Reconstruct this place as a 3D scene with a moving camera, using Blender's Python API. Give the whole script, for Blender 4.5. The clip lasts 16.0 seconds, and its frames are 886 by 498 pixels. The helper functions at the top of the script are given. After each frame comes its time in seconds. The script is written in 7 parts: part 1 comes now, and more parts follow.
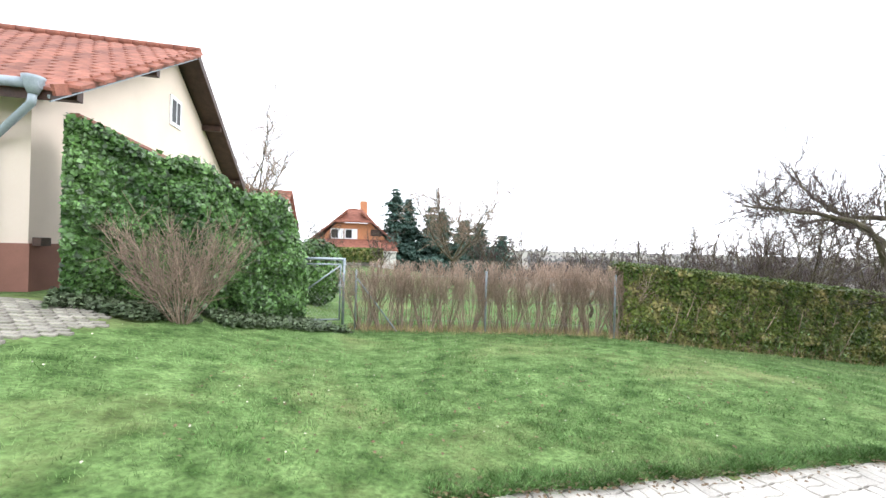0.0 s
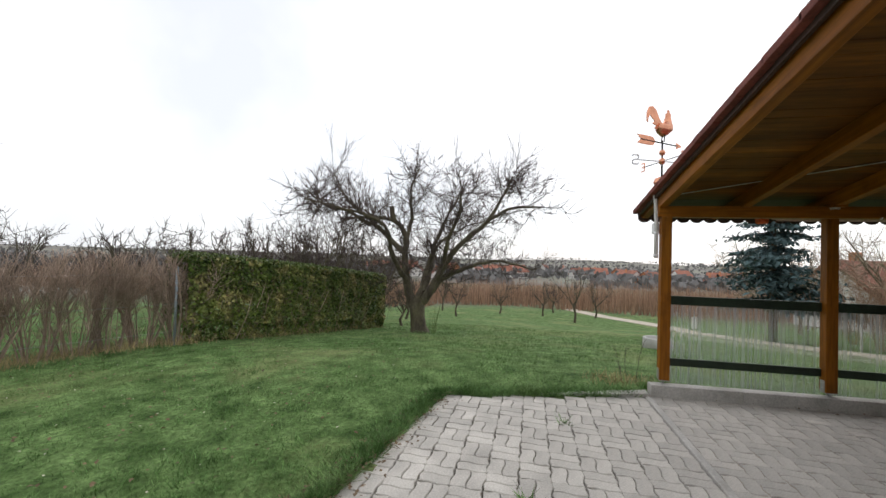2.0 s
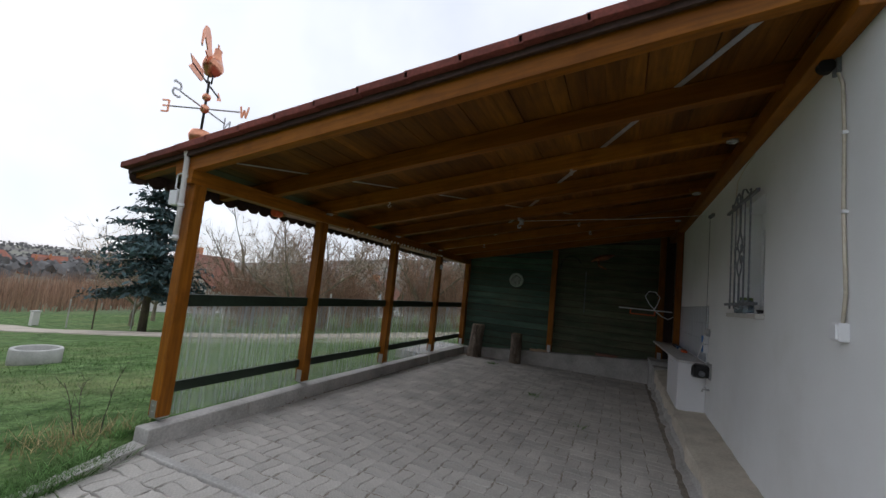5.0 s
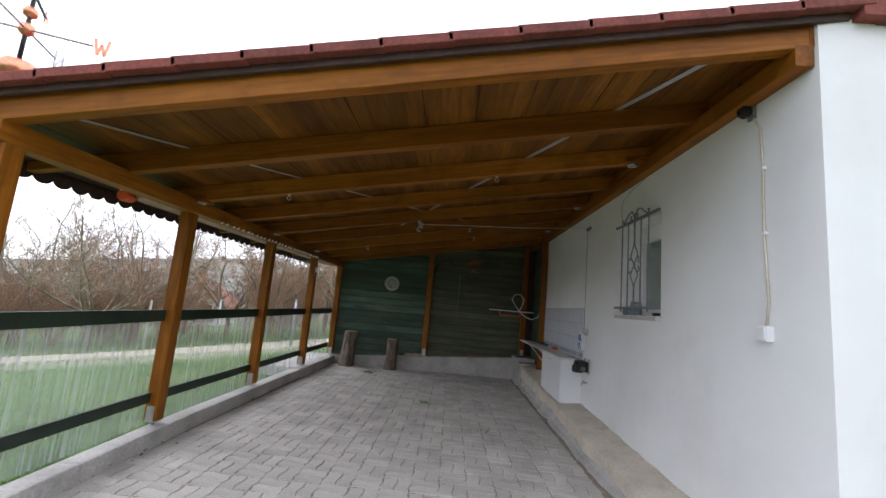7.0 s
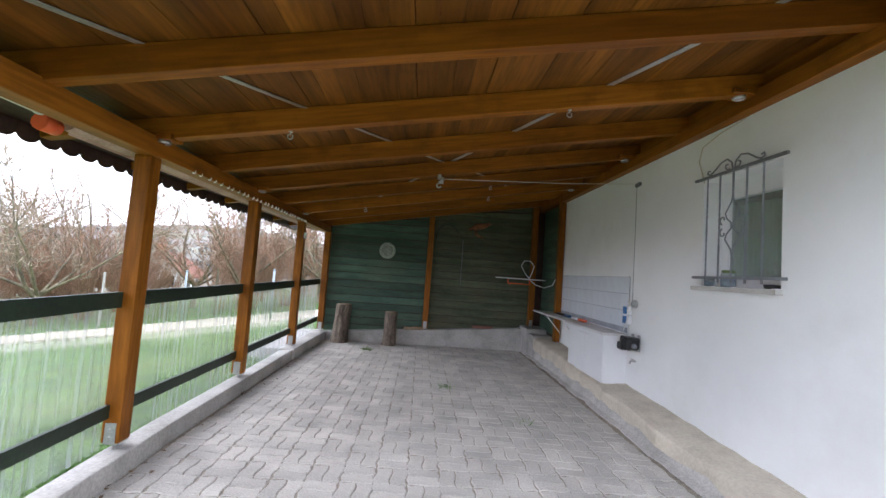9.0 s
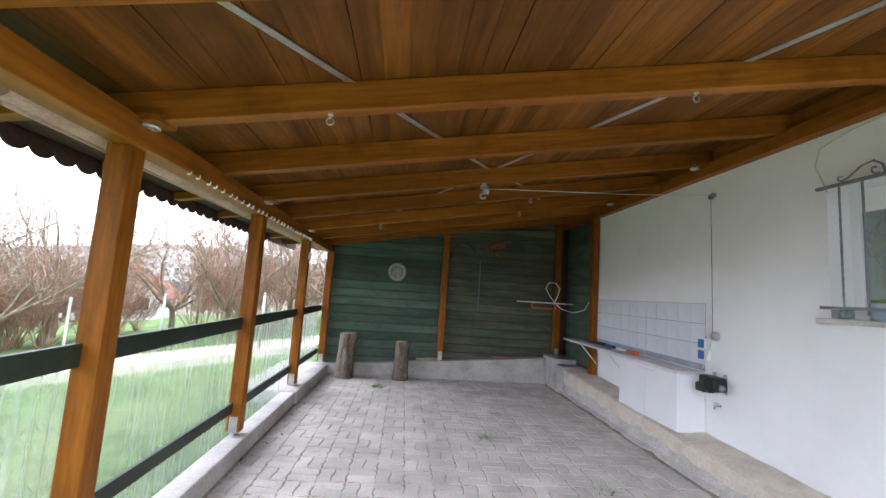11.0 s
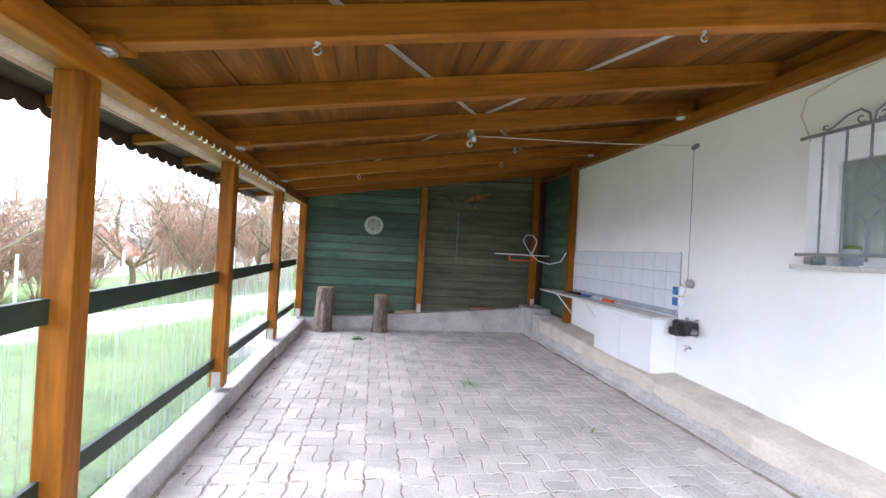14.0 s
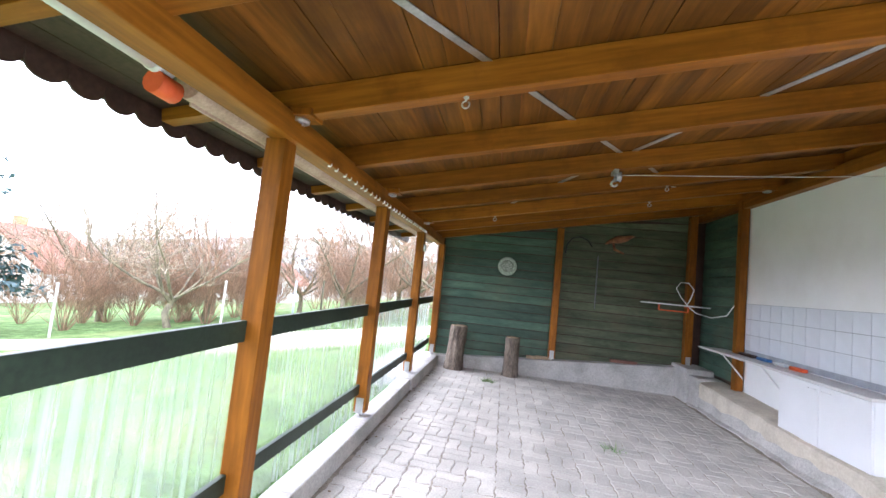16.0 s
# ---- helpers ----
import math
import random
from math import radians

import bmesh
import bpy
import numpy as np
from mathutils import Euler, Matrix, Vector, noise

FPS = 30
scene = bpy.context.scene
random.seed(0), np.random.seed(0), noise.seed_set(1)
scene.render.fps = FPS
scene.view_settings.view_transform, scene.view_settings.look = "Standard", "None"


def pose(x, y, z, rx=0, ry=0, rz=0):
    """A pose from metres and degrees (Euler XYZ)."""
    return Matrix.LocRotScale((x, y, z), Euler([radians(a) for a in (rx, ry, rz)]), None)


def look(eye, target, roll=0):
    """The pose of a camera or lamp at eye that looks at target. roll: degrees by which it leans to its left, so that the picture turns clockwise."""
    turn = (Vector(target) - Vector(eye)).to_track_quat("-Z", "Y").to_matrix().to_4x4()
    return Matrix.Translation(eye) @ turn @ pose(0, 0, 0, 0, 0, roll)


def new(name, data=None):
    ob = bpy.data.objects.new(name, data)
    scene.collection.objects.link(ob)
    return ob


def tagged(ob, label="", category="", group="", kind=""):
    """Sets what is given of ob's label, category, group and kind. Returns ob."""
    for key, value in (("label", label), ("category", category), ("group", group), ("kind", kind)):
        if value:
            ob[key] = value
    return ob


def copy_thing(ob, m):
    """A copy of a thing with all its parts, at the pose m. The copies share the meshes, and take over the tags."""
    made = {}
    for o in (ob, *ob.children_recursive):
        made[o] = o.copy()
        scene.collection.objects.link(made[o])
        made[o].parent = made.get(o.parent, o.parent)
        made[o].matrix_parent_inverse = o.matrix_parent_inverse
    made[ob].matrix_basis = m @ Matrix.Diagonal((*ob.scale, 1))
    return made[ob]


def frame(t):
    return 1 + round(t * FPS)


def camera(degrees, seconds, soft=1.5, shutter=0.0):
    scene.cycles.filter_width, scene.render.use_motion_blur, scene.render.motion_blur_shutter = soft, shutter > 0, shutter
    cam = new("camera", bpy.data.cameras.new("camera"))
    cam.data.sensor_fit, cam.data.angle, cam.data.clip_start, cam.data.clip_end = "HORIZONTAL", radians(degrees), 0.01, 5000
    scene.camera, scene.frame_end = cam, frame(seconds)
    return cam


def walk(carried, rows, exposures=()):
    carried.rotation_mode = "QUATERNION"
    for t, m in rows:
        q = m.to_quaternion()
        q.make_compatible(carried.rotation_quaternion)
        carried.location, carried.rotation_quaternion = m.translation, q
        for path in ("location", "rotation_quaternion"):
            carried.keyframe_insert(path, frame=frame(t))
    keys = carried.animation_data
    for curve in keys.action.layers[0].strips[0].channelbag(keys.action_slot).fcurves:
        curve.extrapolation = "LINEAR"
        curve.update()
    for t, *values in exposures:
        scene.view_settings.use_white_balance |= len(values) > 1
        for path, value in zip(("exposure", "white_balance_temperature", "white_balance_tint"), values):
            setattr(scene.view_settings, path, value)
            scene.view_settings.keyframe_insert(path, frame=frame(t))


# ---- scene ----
cam = camera(95.2, 16.0, shutter=0.0)
PATH = [
    (0, (-0.006, -0.122, 1.703), (0.615, 1.778, 1.701), 1.6),
    (0.5, (0.061, 0.194, 1.751), (0.957, 1.981, 1.705), 0.0),
    (1, (0.021, 0.489, 1.758), (1.464, 1.872, 1.682), 0.1),
    (1.5, (0.161, 0.742, 1.638), (1.876, 1.764, 1.743), 0.5),
    (2, (0.375, 1.038, 1.517), (2.328, 1.469, 1.563), 1.8),
    (2.5, (0.63, 1.355, 1.528), (2.626, 1.468, 1.552), 1.4),
    (3, (0.97, 1.593, 1.492), (2.954, 1.362, 1.577), 2.4),
    (3.5, (1.264, 1.769, 1.47), (3.08, 0.932, 1.523), 4.1),
    (4, (1.639, 1.824, 1.417), (3.293, 0.709, 1.56), 2.5),
    (4.5, (1.982, 1.786, 1.403), (3.315, 0.297, 1.498), 6.0),
    (5, (2.271, 1.757, 1.424), (3.079, -0.062, 1.622), 5.9),
    (5.2, (2.398, 1.718, 1.427), (3.129, -0.132, 1.642), 6.4),
    (7.3, (3.171, 1.542, 1.41), (3.206, -0.436, 1.708), 4.8),
    (7.5, (3.223, 1.455, 1.417), (3.286, -0.515, 1.752), 4.8),
    (8, (3.435, 1.23, 1.415), (3.408, -0.743, 1.742), 5.9),
    (8.5, (3.651, 0.989, 1.421), (3.515, -0.991, 1.663), 4.6),
    (9, (3.759, 0.676, 1.428), (3.66, -1.318, 1.55), 4.1),
    (9.2, (3.809, 0.578, 1.428), (3.756, -1.419, 1.523), 4.5),
    (11.3, (4.374, -0.219, 1.483), (4.154, -2.194, 1.709), 2.7),
    (11.5, (4.409, -0.249, 1.481), (4.151, -2.221, 1.691), 2.0),
    (12, (4.442, -0.287, 1.474), (4.067, -2.246, 1.615), 3.1),
    (12.5, (4.454, -0.299, 1.443), (4.039, -2.255, 1.458), 4.4),
    (13, (4.456, -0.284, 1.44), (4.022, -2.236, 1.419), 4.0),
    (13.5, (4.459, -0.276, 1.44), (4.048, -2.234, 1.432), 3.5),
    (14, (4.445, -0.265, 1.44), (4.109, -2.236, 1.446), 3.2),
    (14.5, (4.435, -0.262, 1.437), (4.161, -2.243, 1.442), 3.7),
    (15, (4.422, -0.262, 1.447), (4.132, -2.24, 1.459), 2.4),
    (15.5, (4.418, -0.262, 1.443), (4.178, -2.246, 1.505), 4.2),
    (16, (4.485, -0.283, 1.451), (4.801, -2.252, 1.605), 5.8),
]
EXPOSURES = [
    (0.0, 1.25, 6250, 11), (0.5, 0.9, 6300, 11), (1.0, 0.5, 6350, 10), (1.5, 0.2, 6500, 10), (2.0, -0.1, 6500, 11), (3.0, -0.3, 6500, 12), (5.0, -0.35, 6050, 12),
    (7.3, 1.0, 6000, 14), (8.0, 1.25, 5900, 14), (9.0, 1.6, 5850, 15), (11.3, 2.1, 5800, 16), (11.6, 2.2, 5750, 16), (12.5, 2.4, 5700, 16), (16.0, 2.6, 5700, 17),
]
walk(cam, [(t, look(eye, target, roll)) for t, eye, target, roll in PATH], EXPOSURES)

# ---- world, sun, exposure ----
world = bpy.data.worlds.new("overcast_sky")
scene.world = world
world.use_nodes = True
wn, wl = world.node_tree.nodes, world.node_tree.links
sky = wn.new("ShaderNodeTexSky")
sky.sky_type, sky.sun_disc = "NISHITA", False
sky.sun_elevation, sky.sun_rotation = radians(36), radians(105)
clouds = wn.new("ShaderNodeTexNoise")
clouds.inputs["Scale"].default_value, clouds.inputs["Detail"].default_value = 2.2, 5
ramp = wn.new("ShaderNodeValToRGB")
ramp.color_ramp.elements[0].position, ramp.color_ramp.elements[1].position = 0.36, 0.60
ramp.color_ramp.elements[0].color = (8.2, 8.5, 8.9, 1)
ramp.color_ramp.elements[1].color = (10.4, 10.5, 10.7, 1)
wl.new(clouds.outputs["Fac"], ramp.inputs["Fac"])
mixw = wn.new("ShaderNodeMix")
mixw.data_type = "RGBA"
mixw.inputs["Factor"].default_value = 0.88
wl.new(sky.outputs["Color"], mixw.inputs[6])
wl.new(ramp.outputs["Color"], mixw.inputs[7])
wl.new(mixw.outputs[2], wn["Background"].inputs["Color"])
wn["Background"].inputs["Strength"].default_value = 0.13
sun = new("sun", bpy.data.lights.new("sun", "SUN"))
sun.data.energy, sun.data.angle, sun.data.color = 0.75, radians(40), (1.0, 0.97, 0.93)
sun.matrix_world = look((19, -5, 14), (0, 0, 0))


# ---- materials ----
def mat(name, base, rough=0.7, var=0.25, scale=6.0, fine=60.0, bump=0.15, bdist=0.004, metal=0.0, second=None, stretch=(1, 1, 1), rnd=0.0, island=0.0,
        stain=0.0, stain_col=(0.1, 0.08, 0.06), stain_scale=1.5, spec=0.4, tilt=0.0):
    """Two scales of noise over a base colour, optional stains, piece to piece variation and relief."""
    m = bpy.data.materials.new(name)
    m.use_nodes = True
    n, l = m.node_tree.nodes, m.node_tree.links
    b = n["Principled BSDF"]
    b.inputs["Roughness"].default_value, b.inputs["Metallic"].default_value = rough, metal
    b.inputs["Specular IOR Level"].default_value = spec
    co = n.new("ShaderNodeTexCoord")
    mp = n.new("ShaderNodeMapping")
    mp.vector_type = "TEXTURE"
    mp.inputs["Scale"].default_value = tuple(1 / v for v in stretch)
    mp.inputs["Rotation"].default_value = (0, tilt, 0)
    l.new(co.outputs["Object"], mp.inputs["Vector"])
    coarse, small = n.new("ShaderNodeTexNoise"), n.new("ShaderNodeTexNoise")
    for t, s, d in ((coarse, scale, 4), (small, fine, 6)):
        t.inputs["Scale"].default_value, t.inputs["Detail"].default_value = s, d
        l.new(mp.outputs["Vector"], t.inputs["Vector"])
    dark = tuple(c * (1 - var) for c in base)
    light = second or tuple(min(1, c * (1 + var * 0.7)) for c in base)
    r = n.new("ShaderNodeValToRGB")
    r.color_ramp.elements[0].position, r.color_ramp.elements[1].position = 0.3, 0.7
    r.color_ramp.elements[0].color, r.color_ramp.elements[1].color = (*dark, 1), (*light, 1)
    l.new(coarse.outputs["Fac"], r.inputs["Fac"])
    mix = n.new("ShaderNodeMix")
    mix.data_type, mix.blend_type = "RGBA", "OVERLAY"
    mix.inputs["Factor"].default_value = min(1, var * 2)
    l.new(r.outputs["Color"], mix.inputs[6])
    l.new(small.outputs["Fac"], mix.inputs[7])
    out = mix.outputs[2]
    if stain:
        st = n.new("ShaderNodeTexNoise")
        st.inputs["Scale"].default_value, st.inputs["Detail"].default_value, st.inputs["Roughness"].default_value = stain_scale, 6, 0.65
        l.new(co.outputs["Object"], st.inputs["Vector"])
        sr = n.new("ShaderNodeMapRange")
        sr.inputs["From Min"].default_value, sr.inputs["From Max"].default_value = 0.5, 0.72
        sr.inputs["To Max"].default_value = stain
        l.new(st.outputs["Fac"], sr.inputs["Value"])
        sm = n.new("ShaderNodeMix")
        sm.data_type = "RGBA"
        sm.inputs[7].default_value = (*stain_col, 1)
        l.new(sr.outputs["Result"], sm.inputs["Factor"])
        l.new(out, sm.inputs[6])
        out = sm.outputs[2]
    if rnd or island:
        hs = n.new("ShaderNodeHueSaturation")
        mr = n.new("ShaderNodeMapRange")
        k = rnd or island
        mr.inputs["To Min"].default_value, mr.inputs["To Max"].default_value = 1 - k, 1 + k
        if rnd:
            src = n.new("ShaderNodeObjectInfo").outputs["Random"]
        else:
            src = n.new("ShaderNodeNewGeometry").outputs["Random Per Island"]
        l.new(src, mr.inputs["Value"])
        l.new(mr.outputs["Result"], hs.inputs["Value"])
        l.new(out, hs.inputs["Color"])
        out = hs.outputs["Color"]
    l.new(out, b.inputs["Base Color"])
    if bump:
        bp = n.new("ShaderNodeBump")
        bp.inputs["Strength"].default_value, bp.inputs["Distance"].default_value = bump, bdist
        l.new(small.outputs["Fac"], bp.inputs["Height"])
        l.new(bp.outputs["Normal"], b.inputs["Normal"])
    return m


def land(name):
    """Green lawn near the house, giving way to brown and grey-green country beyond it, paled for haze."""
    m = mat(name, (0.082, 0.165, 0.040), 0.9, 0.5, 3.5, 22, 0.9, 0.05, second=(0.165, 0.26, 0.09), stain=0.55, stain_col=(0.29, 0.29, 0.13), stain_scale=0.35, spec=0.1)
    n, l = m.node_tree.nodes, m.node_tree.links
    p = n["Principled BSDF"]
    near = p.inputs["Base Color"].links[0].from_socket
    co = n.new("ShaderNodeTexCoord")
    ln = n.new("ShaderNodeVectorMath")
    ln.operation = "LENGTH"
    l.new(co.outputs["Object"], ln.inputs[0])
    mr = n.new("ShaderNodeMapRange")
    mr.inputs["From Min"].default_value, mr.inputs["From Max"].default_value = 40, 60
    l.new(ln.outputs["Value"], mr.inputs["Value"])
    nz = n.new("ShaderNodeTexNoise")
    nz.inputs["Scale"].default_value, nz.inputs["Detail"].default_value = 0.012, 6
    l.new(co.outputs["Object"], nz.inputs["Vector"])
    # far land colours have distance haze mixed into them
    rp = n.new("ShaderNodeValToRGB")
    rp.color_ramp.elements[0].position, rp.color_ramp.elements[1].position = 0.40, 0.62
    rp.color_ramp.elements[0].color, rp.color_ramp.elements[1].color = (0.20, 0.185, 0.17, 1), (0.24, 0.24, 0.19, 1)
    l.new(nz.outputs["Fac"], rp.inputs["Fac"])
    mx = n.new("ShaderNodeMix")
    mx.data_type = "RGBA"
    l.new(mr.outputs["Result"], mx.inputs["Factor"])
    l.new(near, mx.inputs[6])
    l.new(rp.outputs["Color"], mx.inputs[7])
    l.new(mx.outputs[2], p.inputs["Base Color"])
    return m


M_GRASS = land("lawn_and_fields")
M_BLADE = mat("grass_blade", (0.102, 0.225, 0.050), 0.7, 0.5, 3.2, 16, 0, island=0.5, second=(0.195, 0.33, 0.118), stain=0.5, stain_col=(0.33, 0.36, 0.17), stain_scale=0.8, spec=0.12)
M_DRY = mat("dry_grass", (0.42, 0.33, 0.17), 0.85, 0.3, 3, 30, 0, island=0.4)
M_PAVER = mat("concrete_paver", (0.51, 0.48, 0.435), 0.85, 0.2, 3, 70, 0.35, 0.004, rnd=0.10, stain=0.4, stain_col=(0.33, 0.31, 0.28), stain_scale=1.6)
M_PAVER_J = mat("concrete_paver_joined", (0.51, 0.48, 0.435), 0.85, 0.2, 3, 70, 0.35, 0.004, island=0.10, stain=0.4, stain_col=(0.33, 0.31, 0.28), stain_scale=1.6)
M_JOINT = mat("joint_sand", (0.145, 0.13, 0.10), 0.95, 0.3, 8, 90, 0.5)
M_JOINTS = mat("filled_joint_sand", (0.31, 0.27, 0.22), 0.95, 0.3, 8, 90, 0.5)
M_PLATE = mat("plate_rim", (0.36, 0.42, 0.35), 0.5, 0.3, 30, 90, 0.3)
M_PLATEC = mat("plate_relief", (0.20, 0.25, 0.19), 0.6, 0.5, 45, 120, 0.8, second=(0.42, 0.46, 0.40))
M_CONC = mat("concrete", (0.48, 0.46, 0.43), 0.85, 0.2, 2.5, 50, 0.5, 0.008, stain=0.5, stain_col=(0.22, 0.20, 0.16), stain_scale=3)
M_LEDGE = mat("yellow_concrete", (0.60, 0.54, 0.44), 0.85, 0.14, 3, 45, 0.35, 0.006, stain=0.4, stain_col=(0.30, 0.26, 0.2), stain_scale=3.5)
M_PLASTER = mat("white_plaster", (0.84, 0.845, 0.84), 0.9, 0.05, 1.2, 120, 0.35, 0.003, stain=0.22, stain_col=(0.55, 0.52, 0.44), stain_scale=0.9)
def timber(name, stretch, tilt=0.0):
    """Honey-brown stained timber with its grain running along one axis, darker knots and weathered streaks."""
    return mat(name, (0.225, 0.070, 0.004), 0.5, 0.26, 5, 40, 0.3, 0.003, stretch=stretch, second=(0.325, 0.117, 0.009), stain=0.5, stain_col=(0.11, 0.034, 0.004), stain_scale=4.5, rnd=0.14, spec=0.2, tilt=tilt)


M_WOOD = timber("stained_timber_upright", (1, 1, 0.09))
M_WOODX = timber("stained_timber_across", (0.07, 1, 1), math.atan(0.178))
M_WOODY = timber("stained_timber_along", (1, 0.07, 1))
M_PLANK = mat("ceiling_plank", (0.122, 0.040, 0.003), 0.55, 0.35, 6, 40, 0.3, 0.003, stretch=(1, 0.08, 1), second=(0.205, 0.078, 0.008), stain=0.45, stain_col=(0.055, 0.019, 0.005), stain_scale=3.5, island=0.24, spec=0.2)
M_GREEN = mat("green_board", (0.046, 0.100, 0.068), 0.6, 0.3, 6, 40, 0.4, 0.004, stretch=(0.3, 0.3, 2), second=(0.075, 0.128, 0.088), rnd=0.28, stain=0.5, stain_col=(0.10, 0.10, 0.06), stain_scale=1.6)
M_GREENB = mat("weathered_green_board", (0.070, 0.096, 0.050), 0.65, 0.3, 6, 40, 0.4, 0.004, stretch=(0.3, 0.3, 2), second=(0.115, 0.13, 0.075), rnd=0.28, stain=0.6, stain_col=(0.13, 0.105, 0.06), stain_scale=1.8)
M_RAIL = mat("dark_green_rail", (0.018, 0.032, 0.018), 0.5, 0.3, 4, 40, 0.3, 0.003)
M_TILE = mat("roof_tile_red", (0.24, 0.085, 0.055), 0.8, 0.3, 4, 50, 0.3, 0.005, island=0.25, second=(0.31, 0.12, 0.08))
M_TILED = mat("carport_roof_red", (0.20, 0.050, 0.036), 0.75, 0.3, 4, 50, 0.3, 0.005, rnd=0.2)
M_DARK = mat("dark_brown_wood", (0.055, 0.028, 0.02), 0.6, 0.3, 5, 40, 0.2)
M_BLACK = mat("black_plastic", (0.015, 0.015, 0.016), 0.4, 0.2, 8, 80, 0.1)
M_ZINC = mat("zinc_grey", (0.33, 0.38, 0.42), 0.5, 0.12, 5, 60, 0.1, metal=0.3)
M_STEEL = mat("galvanised_steel", (0.5, 0.5, 0.5), 0.4, 0.15, 10, 80, 0.1, metal=0.8)
M_IRON = mat("grey_iron", (0.22, 0.23, 0.25), 0.5, 0.2, 20, 120, 0.2, metal=0.4)
M_COPPER = mat("copper", (0.72, 0.33, 0.2), 0.32, 0.2, 10, 60, 0.1, metal=0.85)
M_WHITE = mat("white_laminate", (0.82, 0.82, 0.83), 0.35, 0.04, 2, 60, 0.05)
M_WORKTOP = mat("grey_worktop", (0.68, 0.66, 0.64), 0.45, 0.12, 4, 80, 0.1)
M_CERAMIC = mat("wall_tile_white", (0.74, 0.77, 0.82), 0.15, 0.04, 4, 60, 0.03, rnd=0.03)
M_GROUT = mat("grout", (0.36, 0.38, 0.42), 0.9, 0.2, 8, 80, 0.2)
M_ROLL = mat("rolled_blind", (0.52, 0.34, 0.26), 0.7, 0.2, 4, 60, 0.2, second=(0.6, 0.44, 0.36))
M_ORANGE = mat("orange_plastic", (0.75, 0.12, 0.03), 0.5, 0.1, 6, 60, 0.05)
M_BLUE = mat("blue_plastic", (0.05, 0.16, 0.38), 0.4, 0.1, 6, 60, 0.05)
M_BARK = mat("bark", (0.085, 0.066, 0.05), 0.9, 0.4, 5, 35, 0.8, 0.02, stretch=(1, 1, 0.35), second=(0.14, 0.12, 0.08), stain=0.5, stain_col=(0.17, 0.16, 0.07), stain_scale=3)
M_TWIG = mat("twig", (0.075, 0.052, 0.05), 0.85, 0.25, 3, 20, 0, island=0.25)
M_TWIG_R = mat("reddish_twig", (0.33, 0.205, 0.135), 0.85, 0.25, 2, 20, 0, island=0.35)
M_TWIG_H = mat("hedge_twig", (0.40, 0.295, 0.23), 0.85, 0.3, 2, 20, 0, island=0.35)
M_STUMP = mat("stump_bark", (0.14, 0.105, 0.08), 0.9, 0.45, 12, 60, 1.0, 0.015, stretch=(1, 1, 0.3), second=(0.25, 0.2, 0.155))
M_BIRD = mat("reddish_brown_ornament", (0.23, 0.055, 0.022), 0.6, 0.5, 14, 70, 0.5, second=(0.36, 0.15, 0.06))
M_BARKL = mat("pale_lichened_bark", (0.20, 0.165, 0.125), 0.9, 0.4, 5, 35, 0.8, 0.02, stretch=(1, 1, 0.35), second=(0.29, 0.25, 0.17), stain=0.4, stain_col=(0.33, 0.31, 0.13), stain_scale=3)
M_TWIGL = mat("pale_twig", (0.38, 0.30, 0.22), 0.85, 0.3, 2, 20, 0, island=0.35)
M_PANEBACK = mat("pale_green_pane_backing", (0.60, 0.66, 0.56), 0.9, 0.15, 3, 60, 0.2)
M_CUT = mat("cut_wood", (0.45, 0.34, 0.22), 0.8, 0.25, 10, 80, 0.2)
M_SHRUB = mat("shrub_twig", (0.27, 0.20, 0.15), 0.85, 0.3, 2, 20, 0, island=0.35)
# pale grey in place of dark woods: aerial haze painted into the colour
M_FARWOOD = mat("far_woods", (0.185, 0.18, 0.175), 0.9, 0.3, 0.02, 0.3, 0, island=0.3, spec=0.1)
M_IVY = mat("ivy_leaf", (0.05, 0.125, 0.028), 0.32, 0.35, 1.2, 15, 0, island=0.7, second=(0.115, 0.22, 0.06), spec=0.4)
M_IVYG = mat("ground_ivy_leaf", (0.075, 0.12, 0.055), 0.55, 0.3, 1.2, 15, 0, island=0.45, second=(0.13, 0.17, 0.09))
M_HEDGE = mat("hedge_leaf", (0.075, 0.135, 0.025), 0.5, 0.4, 1.5, 15, 0, island=0.6, second=(0.13, 0.16, 0.035), stain=0.85, stain_col=(0.46, 0.36, 0.16), stain_scale=2.6, spec=0.2)
M_HEDGET = mat("hedge_shoot_leaf", (0.11, 0.16, 0.035), 0.5, 0.3, 1.5, 15, 0, island=0.4)
M_CONIF = mat("conifer_needles", (0.06, 0.115, 0.09), 0.7, 0.35, 0.5, 8, 0, island=0.4)
M_SPRUCE = mat("blue_spruce_needles", (0.055, 0.10, 0.10), 0.7, 0.35, 0.6, 8, 0, island=0.4, second=(0.085, 0.14, 0.145))
M_CREAM = mat("cream_render", (0.72, 0.61, 0.51), 0.9, 0.06, 0.8, 80, 0.3, 0.003, stain=0.12, stain_col=(0.6, 0.5, 0.4))
M_PLINTH = mat("brown_plinth", (0.24, 0.115, 0.085), 0.9, 0.12, 2, 80, 0.3)
M_CANVAS = mat("awning_canvas", (0.30, 0.36, 0.47), 0.8, 0.08, 3, 120, 0.1)
M_ORHOUSE = mat("orange_house_wall", (0.55, 0.24, 0.12), 0.9, 0.15, 0.6, 12, 0.1)
M_PATH = mat("gravel_path", (0.5, 0.44, 0.36), 0.95, 0.2, 1.5, 30, 0.4, 0.01)
M_FIELD = mat("field", (0.20, 0.155, 0.085), 0.95, 0.3, 0.02, 0.4, 0)
